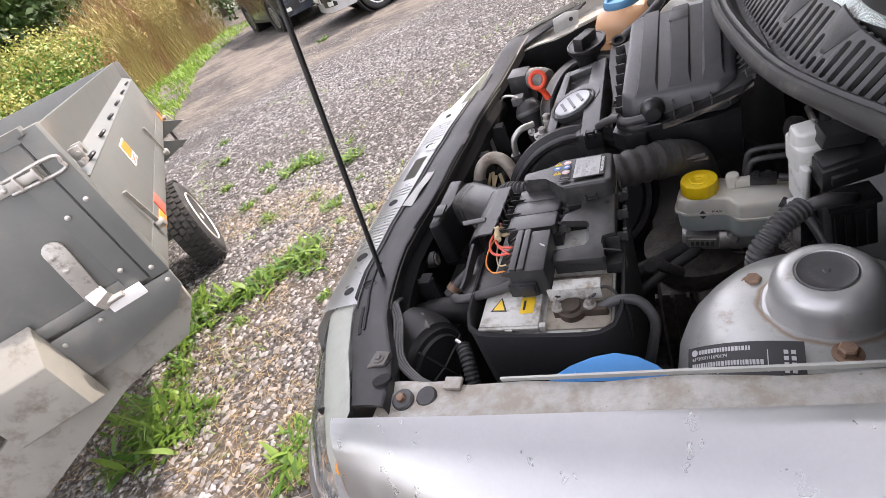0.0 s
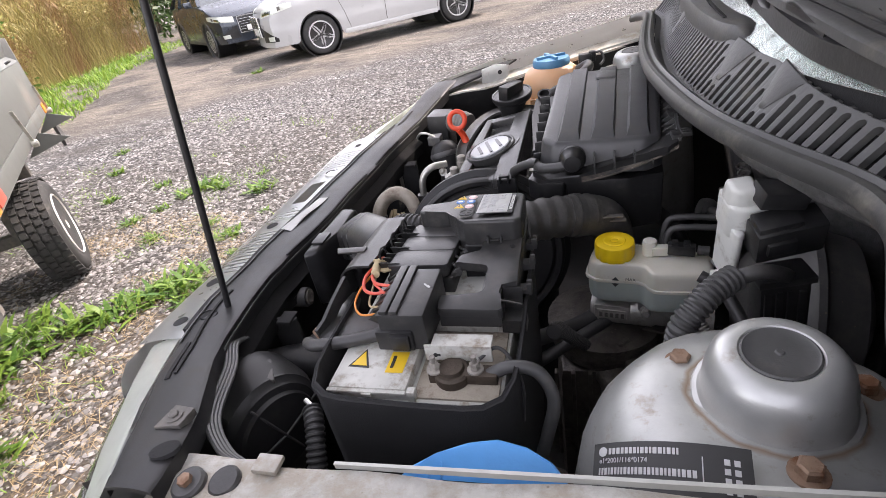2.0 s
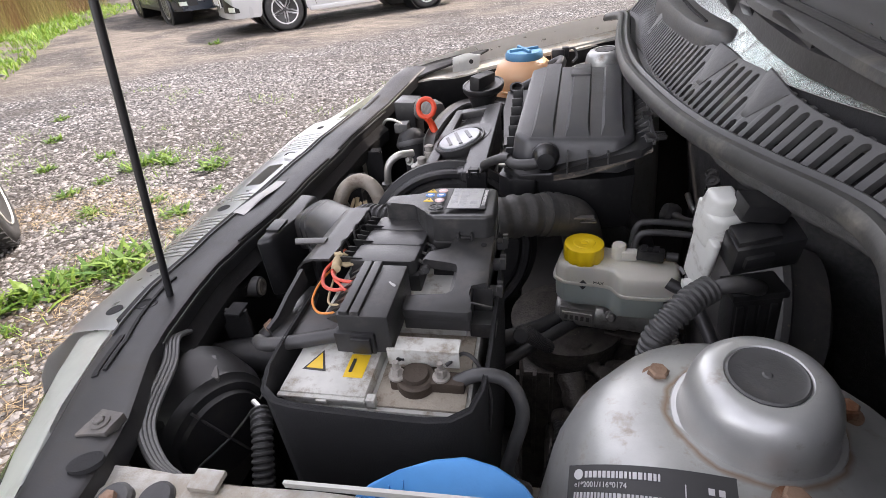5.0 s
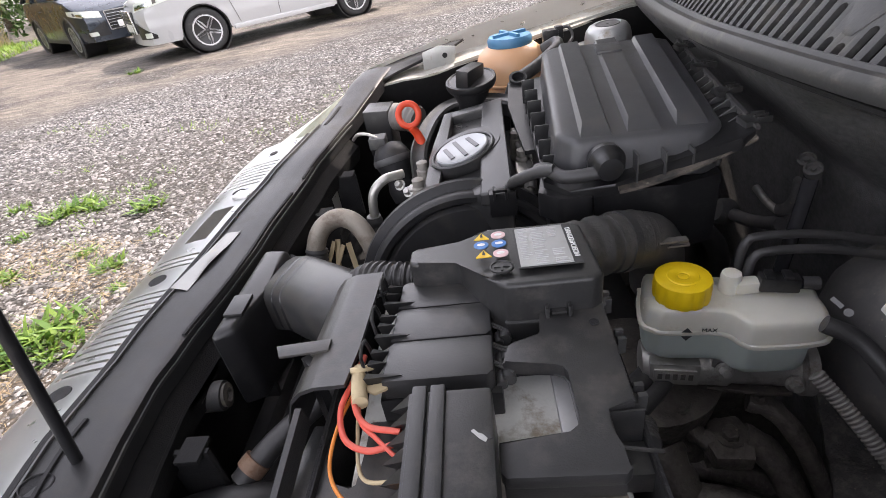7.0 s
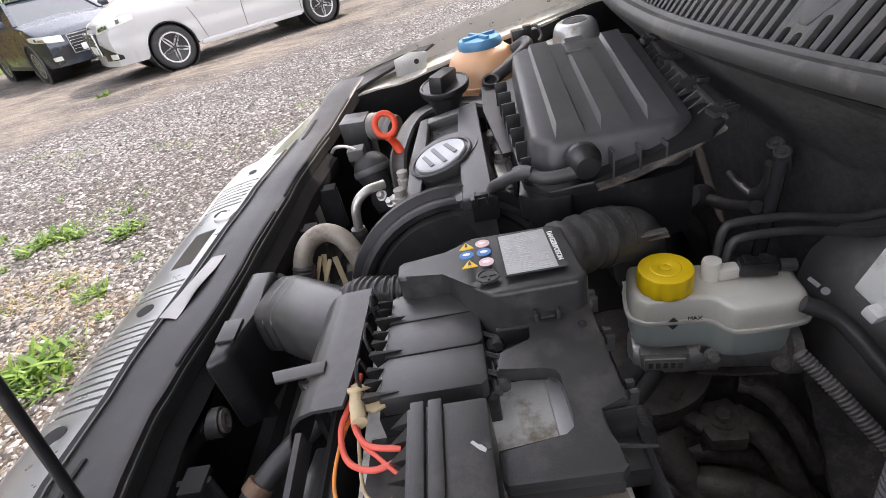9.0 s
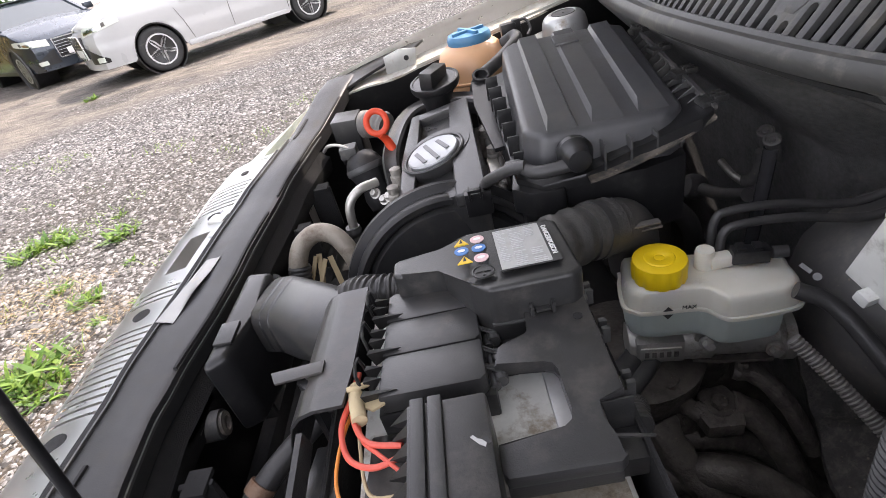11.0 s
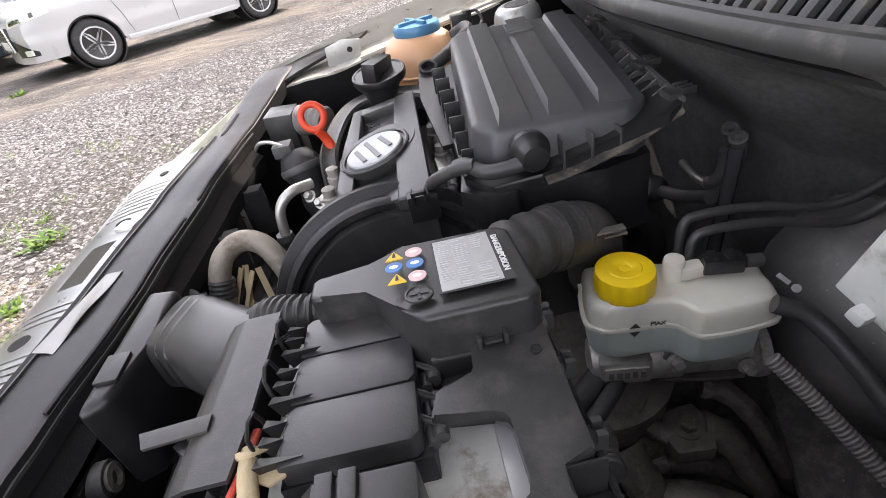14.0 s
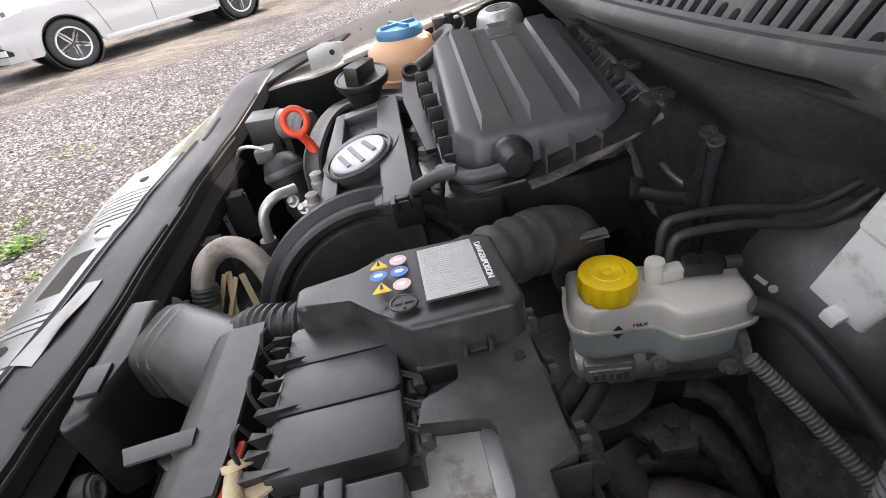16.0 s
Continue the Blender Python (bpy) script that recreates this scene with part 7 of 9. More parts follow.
# ---- washer filler and headlamp rear ----
washer = thing("washer_filler_cap", (-0.19, -0.04, 0.86), "large flat blue washer filler cap", "filler cap")
bm = BM()
pl = [(-0.262, 0.0), (-0.132, 0.0), (-0.132, 0.012), (-0.142, 0.024), (-0.160, 0.034), (-0.182, 0.039), (-0.205, 0.036), (-0.230, 0.028), (-0.250, 0.018), (-0.262, 0.008)]
prism(bm, pl, 0.0, 0.006, 0.002, Matrix.Translation((0, -0.054, 0.868)) @ pose(0, 0, 0, 40, -4, 0))
lidw = part("lid", bm, M_blue, washer)
for k in range(4):
    bm = BM()
    box(bm, (-0.256 + 0.010 * k, 0.001, 0.006), (-0.2545 + 0.010 * k, 0.010 + 0.004 * k, 0.0075), 0.0005, Matrix.Translation((0, -0.054, 0.868)) @ pose(0, 0, 0, 40, -4, 0))
    part("grip_rib", bm, M_blue, lidw)
bm = BM()
lathe(bm, [(0.02, 0.62), (0.02, 0.862)], 16, Matrix.Translation((-0.19, -0.035, 0)))
part("neck", bm, M_black, washer)

lamp = thing("headlamp", (-0.52, 0.06, 0.62), "headlamp with clear lens and dark rear housing", "headlamp")
bm = BM()
HL = Matrix.Translation((-0.492, 0.078, 0.735)) @ pose(0, 0, 0, 0, 90, -24) @ pose(0, 0, 0, 0, 0, 0)
lathe(bm, [(0.078, -0.06), (0.075, -0.02), (0.068, -0.006), (0.068, 0.000), (0.062, 0.004), (0.060, 0.010), (0.052, 0.012), (0.05, 0.018), (0.004, 0.020)], 40, HL)
hc = part("rear_cap", bm, M_carrier, lamp, "round dark bulb cover")
for a in (20, 100):
    bm = BM()
    tube(bm, [HL @ Vector((0.060 * math.cos(radians(a)), 0.060 * math.sin(radians(a)), 0.014)), HL @ Vector((0, 0, 0.024)), HL @ Vector((-0.060 * math.cos(radians(a)), -0.060 * math.sin(radians(a)), 0.014))], 0.0016, 8, 2)
    part("spring_wire", bm, M_trim, hc)
bm = BM()
prism(bm, [(-0.57, 0.02), (-0.53, 0.0), (-0.50, 0.05), (-0.495, 0.13), (-0.53, 0.16), (-0.58, 0.12)], 0.62, 0.79, 0.012)
part("housing", bm, M_black, lamp)
bm = BM()
prism(bm, [(-0.566, 0.118), (-0.520, 0.086), (-0.478, 0.096), (-0.502, 0.130)], 0.785, 0.800, 0.003)
box(bm, (-0.560, 0.10, 0.770), (-0.52, 0.118, 0.786), 0.003)
part("top_bracket", bm, M_trim, lamp)
EDGE_IN = [(-0.622, 0.128, 0.834), (-0.598, 0.085, 0.846), (-0.549, -0.005, 0.866), (-0.509, -0.064, 0.880), (-0.484, -0.108, 0.886)]
EDGE_OUT = [(-0.696, 0.128, 0.798), (-0.671, 0.065, 0.797), (-0.618, -0.045, 0.792), (-0.578, -0.113, 0.787), (-0.538, -0.162, 0.778)]
EDGE_LOW = [(-0.750, 0.13, 0.70), (-0.735, 0.05, 0.70), (-0.690, -0.06, 0.70), (-0.63, -0.145, 0.69), (-0.556, -0.205, 0.68)]


def between(lines, u, v, bulge, flip=False, back=0.0):
    """A point of the sheet between two lines, pushed out in the middle."""
    a, b = (Vector(tuple(interp(u * 4, [(k, p[q]) for k, p in enumerate(ln)]) for q in range(3))) for ln in lines)
    p = a.lerp(b, v) + Vector((-0.6, -0.3, 0.75)) * (bulge * math.sin(math.pi * v)) + Vector((back, back * 0.6, 0))
    return (p.x, 2 * CY - p.y if flip else p.y, p.z)


def lamp_glass(parent, flip):
    bm = BM()
    grid_surface(bm, lambda u, v: between((EDGE_IN, EDGE_OUT), u, v, 0.010, flip), 20, 10)
    bmesh.ops.solidify(bm, geom=bm.faces[:], thickness=0.003)
    part("lens_rim", bm, M_haze, parent, "hazed pale upper lens")
    bm = BM()
    grid_surface(bm, lambda u, v: between((EDGE_OUT, EDGE_LOW), u, v, 0.012, flip), 20, 10)
    bmesh.ops.solidify(bm, geom=bm.faces[:], thickness=0.003)
    part("lens", bm, M_glass, parent, "clear plastic lens").visible_shadow = False
    bm = BM()
    grid_surface(bm, lambda u, v: between((EDGE_OUT, EDGE_LOW), u, v, -0.02, flip, 0.05 + 0.02 * math.sin(9 * u)), 24, 10)
    bmesh.ops.solidify(bm, geom=bm.faces[:], thickness=0.003)
    part("reflector", bm, M_chrome, parent)


lamp_glass(lamp, False)
lamp_far = thing("headlamp", (-0.62, 0.94, 0.70), "clear headlamp at the far front corner", "headlamp")
lamp_glass(lamp_far, True)
bm = BM()
lathe(bm, [(0.022, -0.01), (0.024, 0.0), (0.012, 0.008), (0.003, 0.010)], 20, Matrix.Translation((-0.580, -0.110, 0.745)) @ pose(0, 0, 0, 60, -60, 0))
part("indicator_bulb", bm, M_amber, lamp)
bm = BM()
tube(bm, [(-0.430, 0.082, 0.770), (-0.418, 0.060, 0.765), (-0.410, 0.035, 0.745), (-0.405, 0.010, 0.71), (-0.405, -0.01, 0.66)], 0.0098, 14, 7, ribs=24, rib=0.002)
part("lamp_conduit", bm, M_hose, lamp)
bm = BM()
tube(bm, [(-0.44, 0.088, 0.776), (-0.425, 0.078, 0.776)], 0.003, 8, 2)
part("bare_wire", bm, M_steel, lamp)
for k in range(4):
    bm = BM()
    o = 0.0045 * k
    tube(bm, [(-0.556 + o, 0.150, 0.815), (-0.545 + o, 0.120, 0.832), (-0.520 + o, 0.080, 0.835), (-0.493 + o, 0.017, 0.842), (-0.469 + o, -0.014, 0.850), (-0.435 + o, -0.041, 0.858), (-0.411 + o, -0.053, 0.862)], 0.0026, 8, 6)
    part("cable", bm, M_trim, lamp)

# ---- flange details ----
for q, r, mt, lb in (((-0.421, -0.086, 0.878), 0.0135, M_rust, "rusty bolt with washer"), ((-0.392, -0.080, 0.876), 0.0130, M_rubber, "black rubber bung in the flange")):
    st = thing("flange_bolt" if mt is M_rust else "rubber_bung", q, lb, "bolt" if mt is M_rust else "bung")
    bm = BM()
    mm = Matrix.Translation(q) @ pose(0, 0, 0, 8, 0, 0)
    lathe(bm, [(r, -0.004), (r, 0.003), (r * 0.85, 0.005), (r * 0.2, 0.0052)], 28, mm)
    part("washer" if mt is M_rust else "body", bm, M_trim if mt is M_rust else mt, st)
    if mt is M_rust:
        bm = BM()
        lathe(bm, [(0.0055, 0.004), (0.0055, 0.010), (0.004, 0.011)], 6, mm)
        part("bolt_head", bm, mt, st)
bm = BM()
prism(bm, [(-0.455, -0.105), (-0.405, -0.118), (-0.365, -0.112), (-0.352, -0.078), (-0.372, -0.056), (-0.410, -0.060), (-0.440, -0.072)], 0.862, 0.877, 0.004)
part("corner_plate", bm, M_shelf, hatch, "pale grey corner plate")
bm = BM()
prism(bm, [(-0.488, -0.044), (-0.464, -0.040), (-0.462, -0.020), (-0.484, -0.018)], 0.878, 0.8865, 0.001)
bolt(bm, (-0.475, -0.031, 0.886), 0.0045, 0.005, 1.7)
part("bolt_plate", bm, M_dark, hatch)
bm = BM()
lathe(bm, [(0.0125, -0.002), (0.0125, 0.002), (0.011, 0.0022), (0.002, 0.0018)], 24, Matrix.Translation((-0.452, -0.068, 0.8915)) @ pose(0, 0, 0, -6, 0, 25), 0.7)
part("oval_hole", bm, M_felt_black, hatch)

# far corner: silver bracket with a hole, and the black seal wedge over it
bm = BM()
prism(bm, [(-0.368, 0.880), (-0.300, 0.884), (-0.292, 0.920), (-0.330, 0.926), (-0.366, 0.916)], -0.0015, 0.0015, 0.001, Matrix.Translation((0, 1.092, 0)) @ pose(0, 0, 0, 90, 0, 0))
brk = part("corner_bracket", bm, M_tower, hatch, "bare silver corner bracket")
bm = BM()
lathe(bm, [(0.0055, 0), (0.0055, 0.0005)], 18, Matrix.Translation((-0.318, 1.0900, 0.905)) @ pose(0, 0, 0, 90, 0, 0))
part("hole", bm, M_felt_black, brk)
bm = BM()
prism(bm, [(-0.530, 1.060), (-0.485, 1.118), (-0.42, 1.132), (-0.35, 1.138), (-0.275, 1.130), (-0.30, 1.108), (-0.36, 1.096), (-0.43, 1.070), (-0.475, 1.045)], 0.902, 0.908, 0.002, zfun=lambda x, y: 0.17 * (x + 0.35) + 0.20 * (y - 1.10))
part("corner_seal", bm, M_carrier, hatch)

for x in (-0.372,):
    bm = BM()
    z = interp(x, [(-0.46, 0.868), (-0.3, 0.884), (-0.1, 0.918), (0.2, 0.968)])
    y = interp(x, [(-0.40, -0.058), (-0.3, -0.066), (0.0, -0.088)])
    box(bm, (x, y - 0.012, z + 0.002), (x + 0.022, y + 0.004, z + 0.007), 0.0015)
    part("flange_tab", bm, M_shelf, hatch)

# identification plate on the tower
pu = Vector((0.086, -0.019, 0.031)).normalized()
pn = Vector((-0.30, -0.26, 0.92))
pn = (pn - pu * pn.dot(pu)).normalized()
pv = pn.cross(pu)
VP = Matrix.Translation(Vector((-0.069, -0.0375, 0.9030)) - pv * 0.016) @ Matrix((pu, pv, pn)).transposed().to_4x4()
plate = thing("identification_plate", VP.translation, "black identification plate with pale print", "plate")


def vp_rect(name, x0, x1, y0, y1, lift, mat, parent):
    b = BM()
    box(b, (x0, y0, lift - 0.0005), (x1, y1, lift), 0, VP)
    return part(name, b, mat, parent, flat=True)


b = BM()
grid_surface(b, lambda u, v: VP @ Vector((-0.048 + 0.096 * u, -0.016 + 0.032 * v, 0.0006)), 12, 2, 0.0005)
sheet = part("sheet", b, M_ink, plate)
for y, h, xa, xb in ((0.010, 0.0040, -0.036, 0.010), (-0.003, 0.0044, -0.043, 0.018)):
    k, x = 0, xa
    rr = random.Random(int(y * 1e5) + 9000)
    while x < xb:
        w = 0.0011 + rr.random() * 0.0013
        vp_rect("print_bar", x, x + w, y - h / 2, y + h / 2, 0.0010, M_grey_ink, sheet)
        x += w + 0.0009
text_mesh("approval_text", "e1*2001/116*0174", 0.0045, VP @ pose(-0.026, 0.0038, 0.0008, 0, 0, 0), M_grey_ink, sheet)
text_mesh("weight_text", "1890 kg", 0.0045, VP @ pose(-0.024, -0.0098, 0.0008, 0, 0, 0), M_grey_ink, sheet)
vp_rect("print_bar", 0.0225, 0.0231, -0.012, 0.008, 0.0010, M_grey_ink, sheet)
for x in (0.034, 0.039):
    for k in range(4):
        vp_rect("print_bar", x, x + 0.003, -0.012 + 0.0055 * k, -0.0085 + 0.0055 * k, 0.0010, M_grey_ink, sheet)
bm = BM()
lathe(bm, [(0.0032, 0.0), (0.0032, 0.0011)], 18, VP @ Matrix.Translation((-0.0405, 0.010, 0)))
part("emblem", bm, M_grey_ink, sheet)
VPI = VP.inverted()
for ob in [sheet] + list(sheet.children):
    for vert in ob.data.vertices:
        q = VPI @ vert.co
        q.z += 0.0095 * (1 - (q.x / 0.048) ** 2)
        vert.co = VP @ q

# silver sticker on the carrier and the radiator pack behind it
tag = thing("foil_sticker", (-0.59, 0.455, 0.845), "peeling silver foil sticker", "sticker")
bm = BM()
grid_surface(bm, lambda u, v: (-0.638 + 0.026 * v + 0.020 * u - 0.006 * v * u, 0.420 + 0.122 * u - 0.010 * v * (1 - u), 0.8285 - 0.001 * u + 0.0030 * (math.sin(4 * u + 3 * v) * v) ** 2), 14, 5, 0.0006)
part("foil", bm, M_foil, tag)
rad = thing("radiator", (-0.55, 0.55, 0.25), "dark radiator and fan shroud behind the grille", "radiator")
bm = BM()
box(bm, (-0.565, 0.16, 0.28), (-0.545, 0.86, 0.67), 0.004)
box(bm, (-0.545, 0.20, 0.30), (-0.52, 0.84, 0.65), 0.01)
part("core", bm, M_felt_black, rad)
bm = BM()
lathe(bm, [(0.15, 0.0), (0.16, 0.02), (0.15, 0.03), (0.13, 0.03), (0.05, 0.028), (0.045, 0.05), (0.01, 0.052)], 40, Matrix.Translation((-0.515, 0.62, 0.52)) @ pose(0, 0, 0, 0, 90, 0))
part("fan_shroud", bm, M_felt_black, rad)
horn = thing("radiator_stub", (-0.54, 0.29, 0.70), "dark plastic hose stub beside the radiator", "hose stub")
bm = BM()
tube(bm, [(-0.600, 0.304, 0.764), (-0.550, 0.309, 0.761)], 0.016, 20, 2)
box(bm, (-0.600, 0.285, 0.772), (-0.560, 0.330, 0.780), 0.003)
part("stub", bm, M_trim, horn)
bm = BM()
lathe(bm, [(0.012, 0), (0.013, 0.004), (0.008, 0.005), (0.006, 0.001)], 18, Matrix.Translation((-0.550, 0.309, 0.761)) @ pose(0, 0, 0, 0, 90, 8))
part("bore", bm, M_dark, horn)
lower = thing("radiator_hose", (-0.47, 0.2, 0.6), "black radiator hose with rusty clamp", "hose")
bm = BM()
tube(bm, [(-0.405, 0.325, 0.785), (-0.430, 0.298, 0.768), (-0.475, 0.252, 0.757), (-0.505, 0.220, 0.742)], 0.0115, 14, 5)
part("branch", bm, M_rubber, lower)
bm = BM()
tube(bm, [(-0.560, 0.185, 0.728), (-0.515, 0.196, 0.730), (-0.475, 0.205, 0.718), (-0.440, 0.205, 0.68)], 0.026, 18, 5)
part("hose", bm, M_carrier, lower)
bm = BM()
tube(bm, [(-0.490, 0.236, 0.752), (-0.498, 0.228, 0.747)], 0.0135, 14, 2)
part("clamp", bm, M_rust, lower)

# ---- trailer ----
TO, TD, TN = Vector((-1.564, 0.464, 0)), Vector((-0.723, 0.691, 0)), Vector((0.691, 0.723, 0))
TM = Matrix(((TD.x, TN.x, 0, TO.x), (TD.y, TN.y, 0, TO.y), (0, 0, 1, 0), (0, 0, 0, 1)))   # along the side, outwards, up
trailer = thing("car_trailer", (-2.6, 1.0, 0.0), "grey sheet-metal car trailer with raised side boards", "trailer")
LEN, WID = 2.85, 1.45
bm = BM()
box(bm, (0.02, -0.025, 0.80), (LEN, 0.0, 1.055), 0.003, TM)
part("side_panel", bm, M_galv, trailer)
bm = BM()
box(bm, (0.02, -0.03, 0.722), (LEN, 0.002, 0.797), 0.003, TM)
part("side_rail", bm, M_galv, trailer)
bm = BM()
add_mesh(bm, [(0.05, 0.004, 1.058), (LEN, 0.004, 1.058), (LEN, -0.045, 1.095), (0.05, -0.045, 1.095), (0.05, -0.05, 1.052), (LEN, -0.05, 1.052)], [(0, 1, 2, 3), (0, 4, 5, 1), (3, 2, 5, 4), (0, 3, 4), (1, 5, 2)], TM)
part("hook_ledge", bm, M_galv, trailer)
bm = BM()
add_mesh(bm, [(0.05, -0.045, 1.095), (LEN - 0.05, -0.045, 1.095), (LEN - 0.05, -0.02, 1.205), (0.05, -0.02, 1.225), (0.05, -0.06, 1.095), (LEN - 0.05, -0.06, 1.095), (LEN - 0.05, -0.04, 1.205), (0.05, -0.04, 1.225)],
         [(0, 1, 2, 3), (7, 6, 5, 4), (3, 2, 6, 7), (0, 4, 5, 1), (0, 3, 7, 4), (1, 5, 6, 2)], TM)
part("raised_side", bm, M_galv, trailer)
for s in (0.24, 0.62, 1.02, 1.45, 1.92, 2.40):
    bm = BM()
    tube(bm, [TM @ Vector((s - 0.02, -0.012, 1.072)), TM @ Vector((s - 0.012, 0.010, 1.080)), TM @ Vector((s + 0.012, 0.010, 1.080)), TM @ Vector((s + 0.02, -0.012, 1.072))], 0.006, 8, 4)
    part("tarpaulin_hook", bm, M_black, trailer)
for s, z0, z1 in ((0.225, 0.785, 0.945), (1.57, 0.735, 0.905), (2.78, 0.735, 0.905)):
    bm = BM()
    strip(bm, [TM @ Vector((s - 0.03, 0.012, z1)), TM @ Vector((s, 0.016, (z0 + z1) / 2)), TM @ Vector((s + 0.03, 0.02, z0))], 0.014, 0.008)
    lathe(bm, [(0.018, -0.01), (0.018, 0.014), (0.012, 0.018)], 18, TM @ pose(s + 0.03, 0.02, z0, -90, 0, 0))
    part("side_latch", bm, M_alu, trailer, "zinc-plated side latch")
bm = BM()
box(bm, (0.70, 0.001, 0.905), (0.87, 0.004, 1.0), 0.0, TM)
stk = part("warning_sticker", bm, M_white, trailer, "white sticker with orange square")
bm = BM()
box(bm, (0.715, 0.004, 0.938), (0.855, 0.006, 0.994), 0.0, TM)
part("orange_field", bm, M_amber, stk)
for k in range(3):
    bm = BM()
    box(bm, (0.725, 0.004, 0.910 + 0.008 * k), (0.845, 0.0055, 0.914 + 0.008 * k), 0.0, TM)
    part("print_bar", bm, M_redtape, stk)
for s, z0, z1, mt, nm in ((0.50, 0.735, 0.80, M_redtape, "red_sticker"), (0.36, 0.730, 0.770, M_amber, "reflector"), (2.72, 0.730, 0.790, M_amber, "reflector")):
    bm = BM()
    box(bm, (s, 0.002, z0), (s + 0.12, 0.007, z1), 0.001, TM)
    part(nm, bm, mt, trailer)
# far side, floor, and inside of the body
bm = BM()
box(bm, (0.02, -WID, 0.70), (LEN, -0.03, 0.74), 0.003, TM)
part("floor", bm, M_beige, trailer)
bm = BM()
box(bm, (0.02, -WID - 0.03, 0.722), (LEN, -WID, 1.22), 0.003, TM)
part("side_panel", bm, M_galv, trailer)
bm = BM()
box(bm, (LEN, -WID, 0.722), (LEN + 0.03, 0.0, 1.20), 0.003, TM)
part("end_panel", bm, M_galv, trailer)
# near end: board with frame, rim, latches, handle
bm = BM()
box(bm, (-0.005, -WID, 0.735), (0.018, -0.055, 1.21), 0.003, TM)
part("end_panel", bm, M_galv, trailer)
bm = BM()
box(bm, (-0.014, -0.052, 0.725), (0.035, 0.004, 1.235), 0.004, TM)
part("corner_post", bm, M_galv, trailer)
bm = BM()
box(bm, (-0.010, -0.125, 0.735), (-0.004, -0.058, 1.21), 0.001, TM)
box(bm, (-0.012, -WID, 0.735), (-0.005, -0.125, 0.775), 0.001, TM)
part("panel_frame", bm, M_galv, trailer)
bm = BM()
strip(bm, [TM @ Vector((-0.006, -WID, 1.222)), TM @ Vector((-0.006, -0.7, 1.222)), TM @ Vector((-0.006, -0.03, 1.235))], 0.045, 0.02)
part("rim", bm, M_galv, trailer)
bm = BM()
box(bm, (-0.022, -0.34, 1.118), (-0.012, -0.10, 1.150), 0.004, TM)
for y in (-0.32, -0.16):
    bolt(bm, TM @ Vector((-0.022, y, 1.134)), 0.007, 0.006, 1.2, -TD)
latch = part("draw_latch", bm, M_alu, trailer, "zinc-plated draw latch")
bm = BM()
tube(bm, [TM @ Vector((-0.026, -0.15, 1.116)), TM @ Vector((-0.026, -0.02, 1.112)), TM @ Vector((-0.026, -0.008, 1.132)), TM @ Vector((-0.026, -0.02, 1.154)), TM @ Vector((-0.026, -0.15, 1.152))], 0.0055, 8, 4)
part("bail", bm, M_alu, latch)
bm = BM()
box(bm, (-0.040, -0.125, 1.116), (-0.014, -0.118, 1.152), 0.002, TM)
box(bm, (-0.040, -0.075, 1.116), (-0.014, -0.068, 1.152), 0.002, TM)
box(bm, (-0.026, -0.118, 1.122), (-0.014, -0.075, 1.146), 0.002, TM)
part("catch", bm, M_alu, latch)
bm = BM()
box(bm, (0.05, 0.0, 1.085), (0.135, 0.016, 1.105), 0.003, TM)
box(bm, (0.055, 0.0, 1.105), (0.075, 0.030, 1.140), 0.003, TM)
box(bm, (0.105, 0.0, 1.105), (0.125, 0.030, 1.140), 0.003, TM)
tube(bm, [TM @ Vector((0.045, 0.020, 1.122)), TM @ Vector((0.14, 0.020, 1.122))], 0.006, 10, 1)
part("hinge_bracket", bm, M_alu, trailer, "rusty zinc hinge bracket")
bm = BM()
ends = [(0.030 * math.cos(a), 0.11 + 0.030 * math.sin(a)) for a in np.linspace(0, math.pi, 9)]
prism(bm, ends + [(-0.026, -0.06), (0.026, -0.06)], 0.0, 0.010, 0.003, TM @ pose(-0.013, -0.196, 0.83, 90, 0, -90) @ pose(0, 0, 0, 0, 0, 5))
for z in (0.93, 0.88):
    bolt(bm, TM @ Vector((-0.024, -0.200, z)), 0.008, 0.006, 1.3, -TD)
hdl = part("handle", bm, M_alu, trailer, "pale hinge strap with two bolts")
bm = BM()
strip(bm, [TM @ Vector((-0.024, -0.193, 0.79)), TM @ Vector((-0.040, -0.186, 0.765)), TM @ Vector((-0.030, -0.178, 0.735))], 0.050, 0.010)
tube(bm, [TM @ Vector((-0.030, -0.205, 0.742)), TM @ Vector((-0.030, -0.135, 0.742))], 0.010, 12, 1)
part("hinge_tongue", bm, M_alu, hdl, "pale painted hinge tongue")
for y, z in ((-0.10, 1.00), (-0.10, 0.80), (-0.03, 0.76), (-0.03, 1.02), (-0.24, 0.70), (-0.36, 0.69), (-0.02, 0.70)):
    bm = BM()
    bolt(bm, TM @ Vector((-0.0145, y, z)), 0.006, 0.005, 1.3, -TD)
    part("rivet", bm, M_alu, trailer)
bm = BM()
box(bm, (-0.024, -0.195, 0.700), (-0.012, -0.085, 0.742), 0.003, TM)
for y in (-0.175, -0.105):
    lathe(bm, [(0.006, 0), (0.006, 0.002)], 12, TM @ pose(-0.024, y, 0.721, 0, -90, 0))
part("hold_plate", bm, M_white, trailer, "white metal hold plate")
bm = BM()
prism(bm, [(0.0, 0.72), (0.0, 0.66), (-0.06, 0.60), (-0.30, 0.56), (-WID, 0.56), (-WID, 0.72)], -0.012, 0.0, 0.001, TM @ Matrix(((0, 0, 1, 0), (1, 0, 0, 0), (0, 1, 0, 0), (0, 0, 0, 1))))
part("rear_skirt", bm, M_galv, trailer)
bm = BM()
